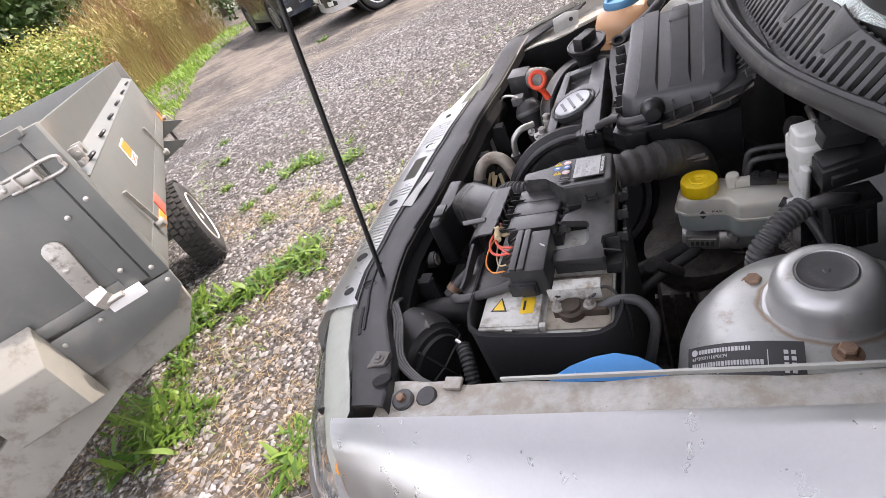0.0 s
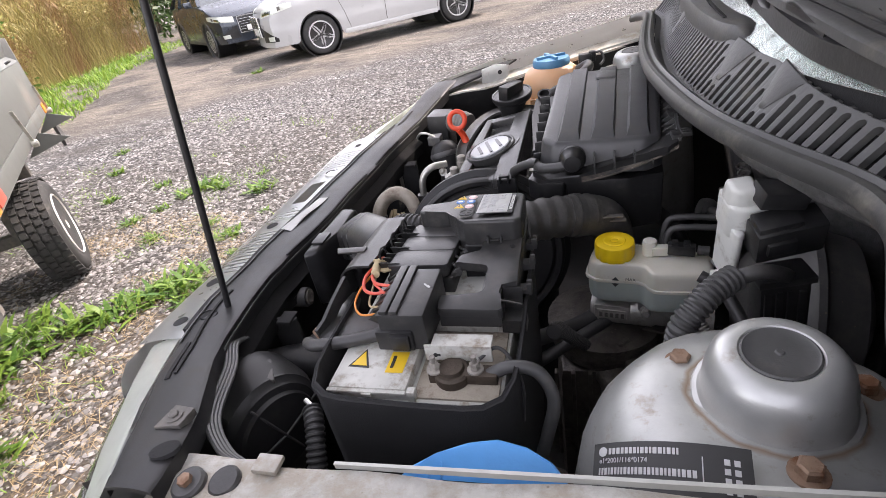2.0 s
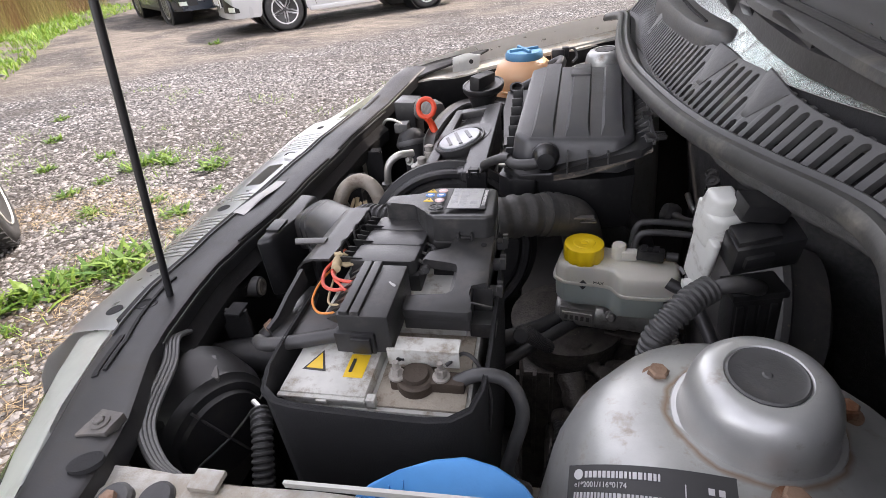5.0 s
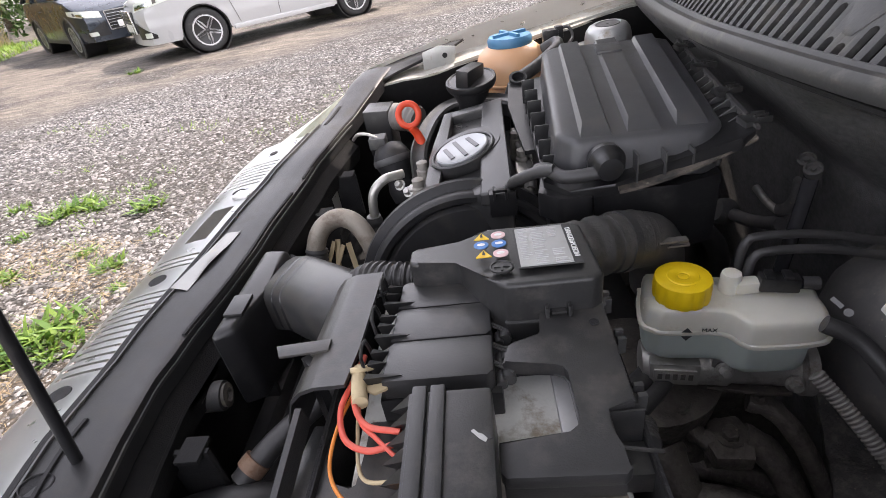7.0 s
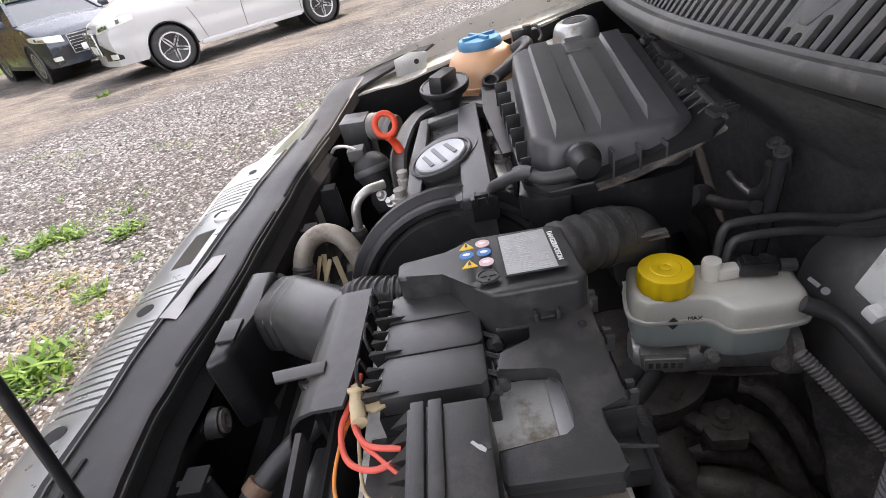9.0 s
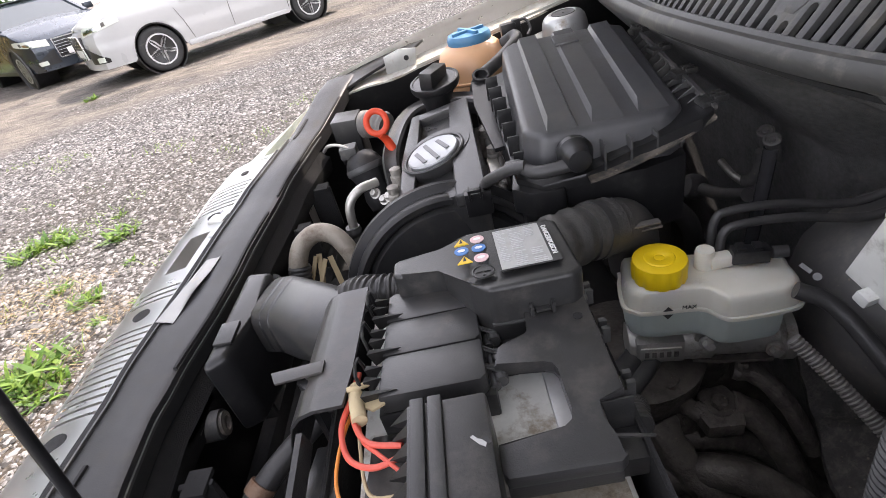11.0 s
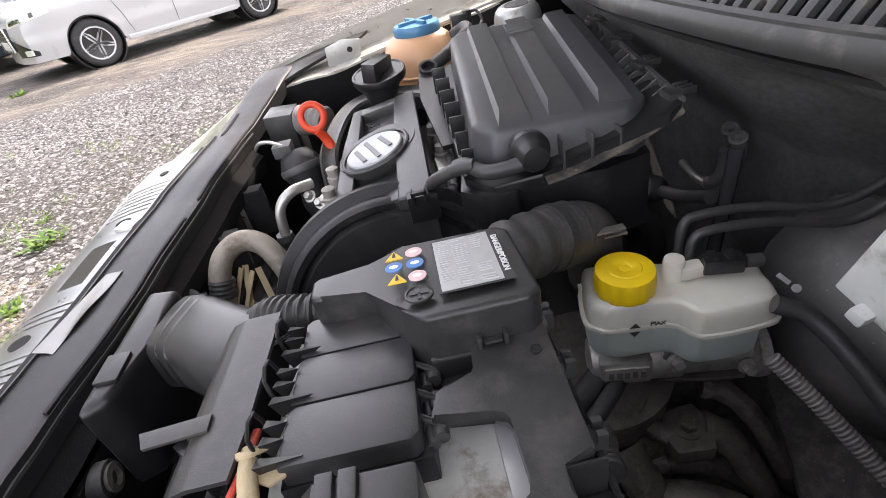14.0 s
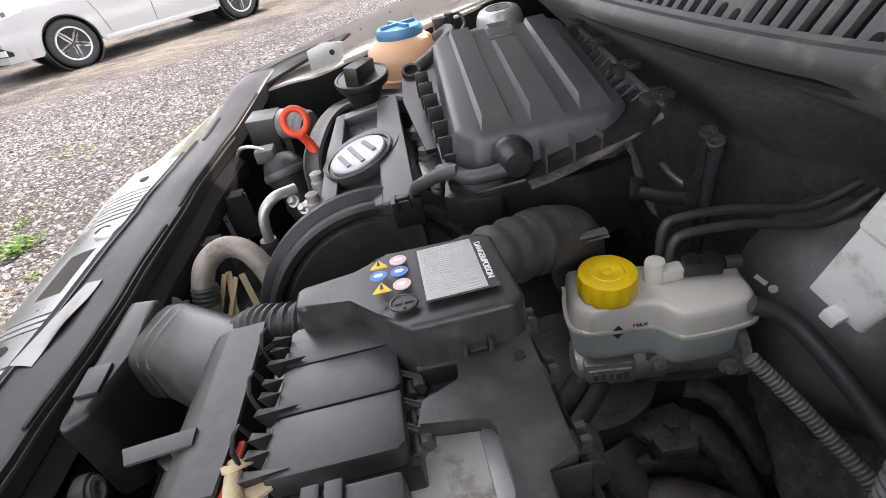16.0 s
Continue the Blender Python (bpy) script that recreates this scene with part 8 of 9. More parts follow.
prism(bm, [(-0.01, 0.70), (-0.02, 0.58), (-0.10, 0.48), (-0.35, 0.44), (-0.80, 0.25), (-0.95, 0.22), (-0.95, 0.40), (-0.45, 0.62), (-0.30, 0.70)], 0.02, 0.05, 0.001, TM @ Matrix(((0, 0, 1, 0), (1, 0, 0, 0), (0, 1, 0, 0), (0, 0, 0, 1))))
part("lower_plate", bm, M_beige, trailer, "dirty beige lower plate")
bm = BM()
add_mesh(bm, [(-0.10, -0.40, 0.70), (-0.10, -0.62, 0.70), (-0.015, -0.62, 0.80), (-0.015, -0.38, 0.80), (-0.10, -0.40, 0.52), (-0.10, -0.62, 0.52), (-0.015, -0.62, 0.48), (-0.015, -0.38, 0.48)],
         [(0, 1, 2, 3), (0, 4, 5, 1), (4, 7, 6, 5), (0, 3, 7, 4), (1, 5, 6, 2), (2, 6, 7, 3)], TM)
rounded(bm, bm.faces[:], 0.006)
part("lamp_housing", bm, M_beige, trailer, "dirty beige lamp housing")
for s in (0.05, 1.8, 2.78):
    bm = BM()
    box(bm, (s, -WID + 0.1, 0.55), (s + 0.06, -0.10, 0.70), 0.004, TM)
    part("cross_member", bm, M_dark, trailer)
for q in (2.02, 2.80):
    bm = BM()
    add_mesh(bm, [(q, 0.0, 0.720), (q + 0.03, 0.13, 0.655), (q, -0.10, 0.60), (q + 0.012, 0.0, 0.720), (q + 0.042, 0.13, 0.655), (q + 0.012, -0.10, 0.60)], [(0, 1, 2), (5, 4, 3), (0, 3, 4, 1), (1, 4, 5, 2), (2, 5, 3, 0)], TM)
    part("mudguard_end", bm, M_galv, trailer)
bm = BM()
add_mesh(bm, [(2.86, 0.0, 0.74), (3.16, 0.0, 0.50), (2.92, 0.0, 0.47), (2.86, -0.02, 0.74), (3.16, -0.02, 0.50), (2.92, -0.02, 0.47)], [(0, 1, 2), (5, 4, 3), (0, 3, 4, 1), (1, 4, 5, 2), (2, 5, 3, 0)], TM)
part("mudflap", bm, M_trim, trailer)


def wheel(parent, m, r, w, rim_r, rim_mat, spokes=0, tread=0):
    """A tyre and rim about the local z axis, outer face up."""
    bm = BM()
    prof = [(rim_r, -w / 2), (rim_r + 0.02, -w / 2 - 0.004), ((rim_r + r) / 2, -w / 2 - 0.008), (r - 0.025, -w / 2), (r - 0.004, -w / 2 + 0.025), (r, -w / 4), (r, w / 4), (r - 0.004, w / 2 - 0.025), (r - 0.025, w / 2), ((rim_r + r) / 2, w / 2 + 0.008), (rim_r + 0.02, w / 2 + 0.004), (rim_r, w / 2)]
    lathe(bm, prof, 56, m)
    tyre = part("tyre", bm, M_tyre, parent)
    if tread:
        bm = BM()
        for i in range(tread):
            a = 2 * math.pi * i / tread
            for k, z in enumerate((-0.36, -0.12, 0.12, 0.36)):
                box(bm, (r - 0.004, -math.pi * r / tread * 0.72, w * (z - 0.09)), (r + 0.006, math.pi * r / tread * 0.72, w * (z + 0.09)), 0, m @ pose(0, 0, 0, 0, 0, math.degrees(a) + (180 / tread if k % 2 else 0)))
        part("tread", bm, M_tyre, tyre)
    bm = BM()
    lathe(bm, [(rim_r * 0.3, w / 2 - 0.05), (rim_r * 0.80, w / 2 - 0.06), (rim_r * 0.90, w / 2 - 0.03), (rim_r, w / 2 + 0.004), (rim_r * 0.97, w / 2 + 0.008), (rim_r * 0.92, w / 2 - 0.012)] if not spokes else [(rim_r * 0.2, w / 2 - 0.11), (rim_r * 0.9, w / 2 - 0.11), (rim_r * 0.93, w / 2 - 0.02), (rim_r, w / 2 + 0.003), (rim_r * 0.985, w / 2 + 0.008), (rim_r * 0.93, w / 2 + 0.002)], 48, m)
    rim = part("rim", bm, rim_mat if not spokes else M_black, parent)
    if spokes:
        bm = BM()
        lathe(bm, [(rim_r * 0.90, w / 2 - 0.01), (rim_r * 0.90, w / 2 + 0.006), (rim_r * 1.0, w / 2 + 0.007), (rim_r * 1.0, w / 2 - 0.01)], 48, m)
        part("rim_lip", bm, rim_mat, rim)
        for i in range(spokes):
            a = 360 * i / spokes
            bm = BM()
            for s in (-1, 1):
                prism(bm, [(rim_r * 0.10, s * 0.020 - 0.015), (rim_r * 0.55, s * 0.024 - 0.013), (rim_r * 0.93, s * 0.013 - 0.011), (rim_r * 0.93, s * 0.013 + 0.011), (rim_r * 0.55, s * 0.024 + 0.013), (rim_r * 0.10, s * 0.020 + 0.015)], w / 2 - 0.03, w / 2 + 0.002, 0.003, m @ pose(0, 0, 0, 0, 0, a + 18))
            part("spoke", bm, rim_mat, rim)
    else:
        for i in range(10):
            a = 2 * math.pi * i / 10
            bm = BM()
            lathe(bm, [(rim_r * 0.085, 0), (rim_r * 0.085, 0.003)], 14, m @ Matrix.Translation((rim_r * 0.66 * math.cos(a), rim_r * 0.66 * math.sin(a), w / 2 - 0.058)))
            part("vent_hole", bm, M_dark, rim)
    bm = BM()
    lathe(bm, [(rim_r * 0.24, w / 2 - 0.06), (rim_r * 0.22, w / 2 - 0.005), (rim_r * 0.10, w / 2 + 0.002), (rim_r * 0.02, w / 2 + 0.003)], 24, m)
    part("hub_cap", bm, M_trim if spokes else rim_mat, rim)
    return tyre


wheel(trailer, TM @ pose(1.73, -0.15, 0.272, -90, 0, 0), 0.272, 0.17, 0.175, M_rim_white, tread=40)
wheel(trailer, TM @ pose(1.73, -WID + 0.15, 0.272, 90, 0, 0), 0.272, 0.17, 0.175, M_rim_white)
bm = BM()
box(bm, (1.70, -WID + 0.2, 0.25), (1.76, -0.2, 0.31), 0.005, TM)
box(bm, (1.68, -0.30, 0.30), (1.78, -0.22, 0.70), 0.005, TM)
part("axle", bm, M_dark, trailer)

# ---- parked cars ----


def parked_car(name, label, m, wb, paint, clad, wheel_r, spokes, tall, side):
    """A five-door car; local x forward from the rear axle, y to its left."""
    car = thing(name, m.translation, label, "car")
    arch = wheel_r + 0.055

    def arc(cx):
        return [(cx + arch * math.cos(a), wheel_r + arch * math.sin(a)) for a in np.linspace(math.pi * 1.06, -math.pi * 0.06, 15)]
    fr, rr = wb + 0.92, -0.85
    up = 0.07 if tall > 1.55 else 0.0
    top_line = [(rr, 0.98), (rr + 0.10, 1.08), (0.3, 1.08), (wb - 0.35, 1.07 + up * 0.4), (wb + 0.30, 1.00 + up), (fr - 0.38, 0.92 + up), (fr - 0.12, 0.84 + up), (fr, 0.76 + up)]

    def width(x, z):
        w = 0.90 - 0.14 * max(0, (x - (fr - 0.75)) / 0.75) ** 2.2 - 0.12 * max(0, (rr + 0.5 - x) / 0.5) ** 2
        # a crease under the windows, a tuck above the sill
        return w - 0.07 * max(0, (z - 0.86) / 0.22) ** 1.6 - 0.035 * max(0, (0.50 - z) / 0.26) - 0.010 * math.exp(-((z - 0.62) / 0.07) ** 2)

    def skin(x, y, z):
        """A point of the body, the nose bowed round to the sides and back towards its upper edge."""
        k = min(max((x - (fr - 0.7)) / 0.7, 0), 1)
        return m @ Vector((x - 0.22 * (abs(y) / 0.9) ** 3 * k * k - 0.09 * k ** 3 * max(0, (z - 0.58) / 0.3) ** 2, y, z))

    def lower_edge(x):
        z = 0.27 + 0.05 * max(0, (rr + 0.3 - x) / 0.3)
        for cx in (0, wb):
            if abs(x - cx) < arch:
                z = max(z, wheel_r + math.sqrt(arch * arch - (x - cx) ** 2))
        return z
    xs = sorted(set([rr + (fr - rr) * i / 90 for i in range(91)] + [cx + arch * math.cos(a) for cx in (0, wb) for a in np.linspace(0, math.pi, 19)]))
    bm = BM()
    cols = []
    for x in xs:
        lo, hi = lower_edge(x), interp(x, top_line)
        zs = [lo + (hi - 0.03 - lo) * k / 12 for k in range(13)]
        flank = [(width(x, z), z) for z in zs]
        yt = flank[-1][0]
        crown = [(yt * math.cos(a), hi - 0.03 + (0.03 + 0.035 * (1 - abs(math.cos(a)))) * math.sin(a) ** 0.7) for a in np.linspace(0.12, math.pi - 0.12, 13)]
        prof = flank + crown + [(-y, z) for y, z in flank[::-1]]
        cols.append([bm.verts.new(skin(x, y, z)) for y, z in prof])
    for a, b in zip(cols, cols[1:]):
        for k in range(len(a) - 1):
            bm.faces.new((a[k], a[k + 1], b[k + 1], b[k]))
    # front and rear faces, closed row by row
    for col, x in ((cols[0], xs[0]), (cols[-1], xs[-1])):
        left, right = col[:13], col[::-1][:13]
        prev = None
        for k in range(13):
            z = (m.inverted() @ left[k].co).z
            row = [left[k]] + [bm.verts.new(skin(x, width(x, z) * (1 - 2 * q / 10), z)) for q in range(1, 10)] + [right[k]]
            if prev:
                for q in range(10):
                    bm.faces.new((prev[q], prev[q + 1], row[q + 1], row[q]))
            prev = row
        bm.faces.new(prev + col[13:26][::-1])
    body = part("body", bm, paint, car, angle=35)
    # glasshouse, roof, pillars
    h = tall
    gh = [(wb - 0.30, 1.05), (wb - 1.05, h - 0.04), (wb - 1.5, h), (0.2, h - 0.02), (-0.35, h - 0.10), (rr + 0.08, 1.09)]
    bm = BM()
    v, f = [], []
    for s in (-1, 1):
        v += [(x, s * (0.80 - 0.42 * max(0, z - 1.05) - 0.0), z) for x, z in gh]
    k = len(gh)
    f = [tuple(range(k)), tuple(range(k, 2 * k))[::-1]] + [(i, (i + 1) % k, k + (i + 1) % k, k + i) for i in range(k)]
    add_mesh(bm, v, f, m)
    part("glasshouse", bm, M_tint, car, "dark tinted windows", flat=True)
    bm = BM()
    grid_surface(bm, lambda u, w: m @ Vector((wb - 1.02 - (wb + 0.62) * u, (2 * w - 1) * (0.80 - 0.42 * (h - 1.07)), h - 0.03 + 0.045 * math.sin(math.pi * (0.15 + 0.7 * u)) - 0.09 * max(0, u - 0.75) / 0.25 + 0.012 * math.sin(math.pi * w))), 10, 6, 0.02)
    part("roof", bm, paint, car)
    for s in (-1, 1):
        for a, b in (((wb - 0.28, 1.05), (wb - 1.06, h - 0.02)), ((wb - 1.42, 1.05), (wb - 1.48, h - 0.01)), ((0.35, 1.07), (0.22, h - 0.02)), ((rr + 0.12, 1.09), (-0.32, h - 0.08))):
            bm = BM()
            strip(bm, [m @ Vector((a[0], s * 0.807, a[1])), m @ Vector(((a[0] + b[0]) / 2, s * (0.807 - 0.42 * ((a[1] + b[1]) / 2 - 1.05)), (a[1] + b[1]) / 2)), m @ Vector((b[0], s * (0.807 - 0.42 * (b[1] - 1.05)), b[1]))], 0.07, 0.03)
            part("pillar", bm, paint, car)
    # wheel houses, wheels
    for cx in (0, wb):
        for s in (-1, 1):
            bm = BM()
            lathe(bm, [(arch - 0.004, -0.40), (arch - 0.004, 0.0), (arch - 0.02, 0.0), (arch - 0.02, -0.39)], 36, m @ pose(cx, s * 0.872, wheel_r, -90 * s, 0, 0))
            part("wheel_house", bm, M_black, car)
            hub = new("wheel")
            hub.parent = car
            hub.matrix_parent_inverse = car.matrix_basis.inverted()
            wheel(hub, m @ pose(cx, s * 0.775, wheel_r, -90 * s, 0, 0), wheel_r, 0.21, wheel_r * 0.70, M_rim, spokes=spokes)
    # doors: seams and handles
    for s in (-1, 1):
        for x0, x1 in ((0.42, 0.40), (1.45, 1.42), (wb - 0.55, wb - 0.42)):
            bm = BM()
            strip(bm, [m @ Vector((x0, s * 0.8985, 0.34)), m @ Vector(((x0 + x1) / 2, s * 0.9015, 0.62)), m @ Vector((x1, s * 0.900, 0.80)), m @ Vector((x1, s * 0.856, 1.04))], 0.007, 0.006)
            part("door_seam", bm, M_dark, body)
        bm = BM()
        box(bm, (arch + 0.05, s * 0.86 - 0.035, 0.250), (wb - arch - 0.05, s * 0.86 + 0.035, 0.32), 0.012, m)
        part("sill", bm, clad or paint, car)
        for x in (0.95, 1.95):
            bm = BM()
            box(bm, (x, s * 0.90 - 0.02, 0.86), (x + 0.20, s * 0.90 + 0.02, 0.89), 0.008, m)
            part("door_handle", bm, paint, car)
        bm = BM()
        box(bm, (wb - 0.62, s * 0.98 - 0.10, 1.06), (wb - 0.48, s * 0.98 + 0.08, 1.18), 0.03, m)
        part("mirror", bm, paint, car)
        if clad:
            for cx in (0, wb):
                bm = BM()
                lathe(bm, [(arch - 0.01, -0.02), (arch - 0.01, 0.012), (arch + 0.045, 0.012), (arch + 0.05, -0.02)], 40, m @ pose(cx, s * 0.895, wheel_r, -90 * s, 0, 0))
                part("arch_cladding", bm, clad, car)
        # headlight and fog lamp follow the skin
        def patch(u0, u1, z0, z1, lift, nu=10, nv=4, s=s):
            """A sheet on the nose's corner; u runs from the front (0) round to the side (1)."""
            def at(u, v):
                u = u0 + (u1 - u0) * u
                z = z0(u) + (z1(u) - z0(u)) * v
                x, y = (fr, width(fr, z) * (0.45 + 0.55 * u / 0.4)) if u < 0.4 else (fr - 0.62 * (u - 0.4) / 0.6, width(fr - 0.62 * (u - 0.4) / 0.6, z))
                return skin(x + lift, s * (y + lift), z)
            b = BM()
            grid_surface(b, at, nu, nv, 0.012)
            return b
        lamp_rim = part("headlight", patch(0.12, 0.92, lambda u: 0.66 + up + 0.13 * u, lambda u: 0.755 + up + 0.085 * u + 0.03 * math.sin(math.pi * u), 0.008), M_haze, car, "clear headlight with dark inside")
        part("reflector", patch(0.18, 0.55, lambda u: 0.68 + up + 0.13 * u, lambda u: 0.735 + up + 0.085 * u, 0.015), M_chrome, lamp_rim)
        part("bezel", patch(0.58, 0.66, lambda u: 0.69 + up + 0.12 * u, lambda u: 0.755 + up + 0.085 * u, 0.015), M_dark, lamp_rim)
        fog = part("fog_lamp_recess", patch(0.10, 0.50, lambda u: 0.37, lambda u: 0.60 - 0.50 * max(0, u - 0.12), 0.008), M_black, car)
        part("fog_lamp", patch(0.28, 0.42, lambda u: 0.385, lambda u: 0.445, 0.016, 6, 3), M_haze, fog)
    bm = BM()
    box(bm, (fr - 0.05, -0.42, 0.44), (fr + 0.012, 0.42, 0.76), 0.03, m)
    gr = part("grille", bm, M_black, car)
    bm = BM()
    for z in (0.44, 0.76):
        strip(bm, [m @ Vector((fr + 0.012, -0.42, z)), m @ Vector((fr + 0.018, 0, z)), m @ Vector((fr + 0.012, 0.42, z))], 0.02, 0.02)
    for y in (-0.42, 0.42):
        strip(bm, [m @ Vector((fr + 0.012, y, 0.44)), m @ Vector((fr + 0.012, y, 0.60)), m @ Vector((fr + 0.012, y, 0.76))], 0.02, 0.02)
    part("grille_frame", bm, M_chrome, gr)
    for k in range(5):
        bm = BM()
        box(bm, (fr + 0.008, -0.40, 0.50 + 0.05 * k), (fr + 0.018, 0.40, 0.51 + 0.05 * k), 0.002, m)
        part("grille_bar", bm, M_chrome, gr)
    bm = BM()
    box(bm, (fr + 0.010, -0.26, 0.46), (fr + 0.024, 0.26, 0.57), 0.003, m)
    part("number_plate", bm, M_white, car, "blank white number plate")
    bm = BM()
    box(bm, (rr + 0.2, -0.66, 0.27), (fr - 0.3, 0.66, 0.40), 0.02, m)
    part("underbody", bm, M_black, car)
    return car


ang_w = math.degrees(math.atan2(-0.632, -0.775))
left_w = Vector((0.632, -0.775, 0))
rear_w = Vector((-2.335, 10.074, 0)) - left_w * 0.85
parked_car("white_car", "white hatchback with silver five-spoke wheels parked on gravel", Matrix.Translation(rear_w) @ pose(0, 0, 0, 0, 0, ang_w), 2.69, M_white_car, None, 0.325, 5, 1.62, 1)
ang_a = math.degrees(math.atan2(-0.653, 0.757))
right_a = Vector((-0.653, -0.757, 0))
front_a = Vector((-8.05, 10.30, 0)) - right_a * 0.85
rear_a = front_a - Vector((0.757, -0.653, 0)) * 2.83
parked_car("dark_estate_car", "dark blue-grey estate car with black lower cladding", Matrix.Translation(rear_a) @ pose(0, 0, 0, 0, 0, ang_a), 2.83, M_dark_blue, M_trim, 0.335, 7, 1.50, -1)
parked_car("dark_parked_car", "dark car parked behind the white one", Matrix.Translation((-7.6, 16.2, 0)) @ pose(0, 0, 0, 0, 0, -62), 2.65, M_dark_car, None, 0.32, 5, 1.48, -1)

# ---- plants ----


def leaf_material(name, c1, c2, trans=0.25, rough=0.55):
    m = bpy.data.materials.new(name)
    m.use_nodes = True
    n, l = m.node_tree.nodes, m.node_tree.links
    b = n["Principled BSDF"]
    geo = n.new("ShaderNodeNewGeometry")
    mx = n.new("ShaderNodeMix")
    mx.data_type = "RGBA"
    mx.inputs["A"].default_value, mx.inputs["B"].default_value = (*c1, 1), (*c2, 1)
    l.new(geo.outputs["Random Per Island"], mx.inputs["Factor"])
    l.new(mx.outputs["Result"], b.inputs["Base Color"])
    b.inputs["Roughness"].default_value = rough
    t = n.new("ShaderNodeBsdfTranslucent")
    l.new(mx.outputs["Result"], t.inputs["Color"])
    s = n.new("ShaderNodeMixShader")
    s.inputs["Fac"].default_value = trans
    l.new(b.outputs["BSDF"], s.inputs[1])
    l.new(t.outputs["BSDF"], s.inputs[2])
    l.new(s.outputs["Shader"], n["Material Output"].inputs["Surface"])
    return m


M_weed = leaf_material("weed_leaves", (0.040, 0.110, 0.014), (0.150, 0.240, 0.034))
M_grass = leaf_material("verge_grass", (0.090, 0.220, 0.018), (0.240, 0.350, 0.050))
M_dry = leaf_material("dry_tall_grass", (0.17, 0.155, 0.045), (0.46, 0.375, 0.15))
M_straw = leaf_material("bleached_straw", (0.20, 0.13, 0.06), (0.42, 0.33, 0.19), 0.0, 0.8)
M_brown = leaf_material("brown_dock", (0.173, 0.094, 0.043), (0.331, 0.216, 0.094))
M_bush = leaf_material("bush_leaves", (0.040, 0.115, 0.014), (0.140, 0.240, 0.040))
M_gold = leaf_material("pale_flower_heads", (0.20, 0.23, 0.045), (0.38, 0.36, 0.11))
M_tree = leaf_material("tree_leaves", (0.014, 0.040, 0.009), (0.050, 0.101, 0.022))
M_bark = material("bark", (0.10, 0.075, 0.055), 0.85, 0, 0.3, 20, 0.5)
M_pink = material("pink_thistle", (0.55, 0.20, 0.38), 0.7, 0, 0.1, 50)


def quads(name, verts, faces, mat, parent=None, kind="", label="", category=""):
    me = bpy.data.meshes.new(name)
    me.from_pydata(verts, [], faces)
    me.materials.append(mat)
    ob = new(name, me)
    if parent:
        ob.parent = parent
        ob.matrix_parent_inverse = parent.matrix_basis.inverted() if not parent.parent else Matrix()
    if kind or label:
        tagged(ob, label, category, "", kind)
    return ob


def blade(V, F, base, yaw, length, width, lean, curl, seg=3):
    """One bent tapering leaf."""
    d, s = Vector((math.cos(yaw), math.sin(yaw), 0)), Vector((-math.sin(yaw), math.cos(yaw), 0))
    p, a = Vector(base), lean
    i0 = len(V)
    for k in range(seg + 1):
        t = k / seg
        w = width * math.sin(math.pi * (0.18 + 0.80 * t)) if width > 0.008 else width * (1 - 0.9 * t)
        V.append(tuple(p - s * w / 2))
        V.append(tuple(p + s * w / 2))
        if k:
            j = i0 + 2 * k
            F.append((j - 2, j - 1, j + 1, j))
        p = p + (d * math.sin(a) + Vector((0, 0, 1)) * math.cos(a)) * (length / seg)
        a += curl / seg


weeds = []
for k in range(5):
    rg = random.Random(20 + k)
    V, F = [], []
    for i in range(46):
        r = rg.random() ** 0.5 * 0.10
        a0 = rg.random() * 6.28
        blade(V, F, (r * math.cos(a0), r * math.sin(a0), -0.005), rg.random() * 6.28, 0.06 + 0.10 * rg.random(), 0.012 + 0.016 * rg.random(), 0.35 + 0.8 * rg.random(), 0.9)
    for i in range(30):
        r = rg.random() ** 0.5 * 0.14
        a0 = rg.random() * 6.28
        blade(V, F, (r * math.cos(a0), r * math.sin(a0), -0.005), rg.random() * 6.28, 0.06 + 0.12 * rg.random(), 0.004, 0.2 + 0.9 * rg.random(), 0.8)
    wd = quads("weed_clump", V, F, M_weed, label="green weed clump growing through the gravel", category="weed")
    wd["group"], wd["kind"] = "weeds in the gravel", "stuff"
    weeds.append(wd)
spots = [(-2.225, 1.22, 1.3), (-2.04, 1.42, 1.35), (-1.93, 1.30, 0.9), (-2.12, 1.33, 1.2), (-2.30, 1.12, 1.0), (-2.59, 0.92, 1.5), (-2.45, 1.03, 1.3), (-2.70, 1.08, 1.2), (-2.50, 0.76, 1.2), (-2.36, 0.60, 0.9), (-2.02, 0.36, 1.0), (-2.10, 0.26, 1.5), (-2.25, 0.22, 1.5), (-2.30, 0.42, 1.2), (-1.40, 0.21, 1.0), (-1.44, 0.33, 0.7), (-2.27, 2.55, 1.1), (-2.90, 2.56, 1.0), (-2.80, 2.66, 1.1), (-2.66, 2.62, 0.8), (-4.13, 3.11, 0.8), (-2.66, 1.87, 0.6), (-2.16, 1.91, 0.6), (-3.03, 2.11, 0.7), (-1.60, 2.46, 0.4), (-4.6, 3.7, 0.7), (-2.10, 1.90, 0.7), (-2.0, 1.41, 0.8), (-2.70, 1.91, 0.5), (-2.35, 2.05, 0.55), (-2.95, 2.30, 0.6), (-5.27, 7.44, 1.1), (-3.3, 2.75, 0.7), (-1.95, 1.70, 0.4), (-1.72, 1.05, 0.4), (-2.45, 2.85, 0.4), (-2.05, 2.2, 0.35), (-1.78, 1.78, 0.45), (-3.6, 2.5, 0.7), (-2.2, 0.9, 0.5)]
rg = random.Random(3)
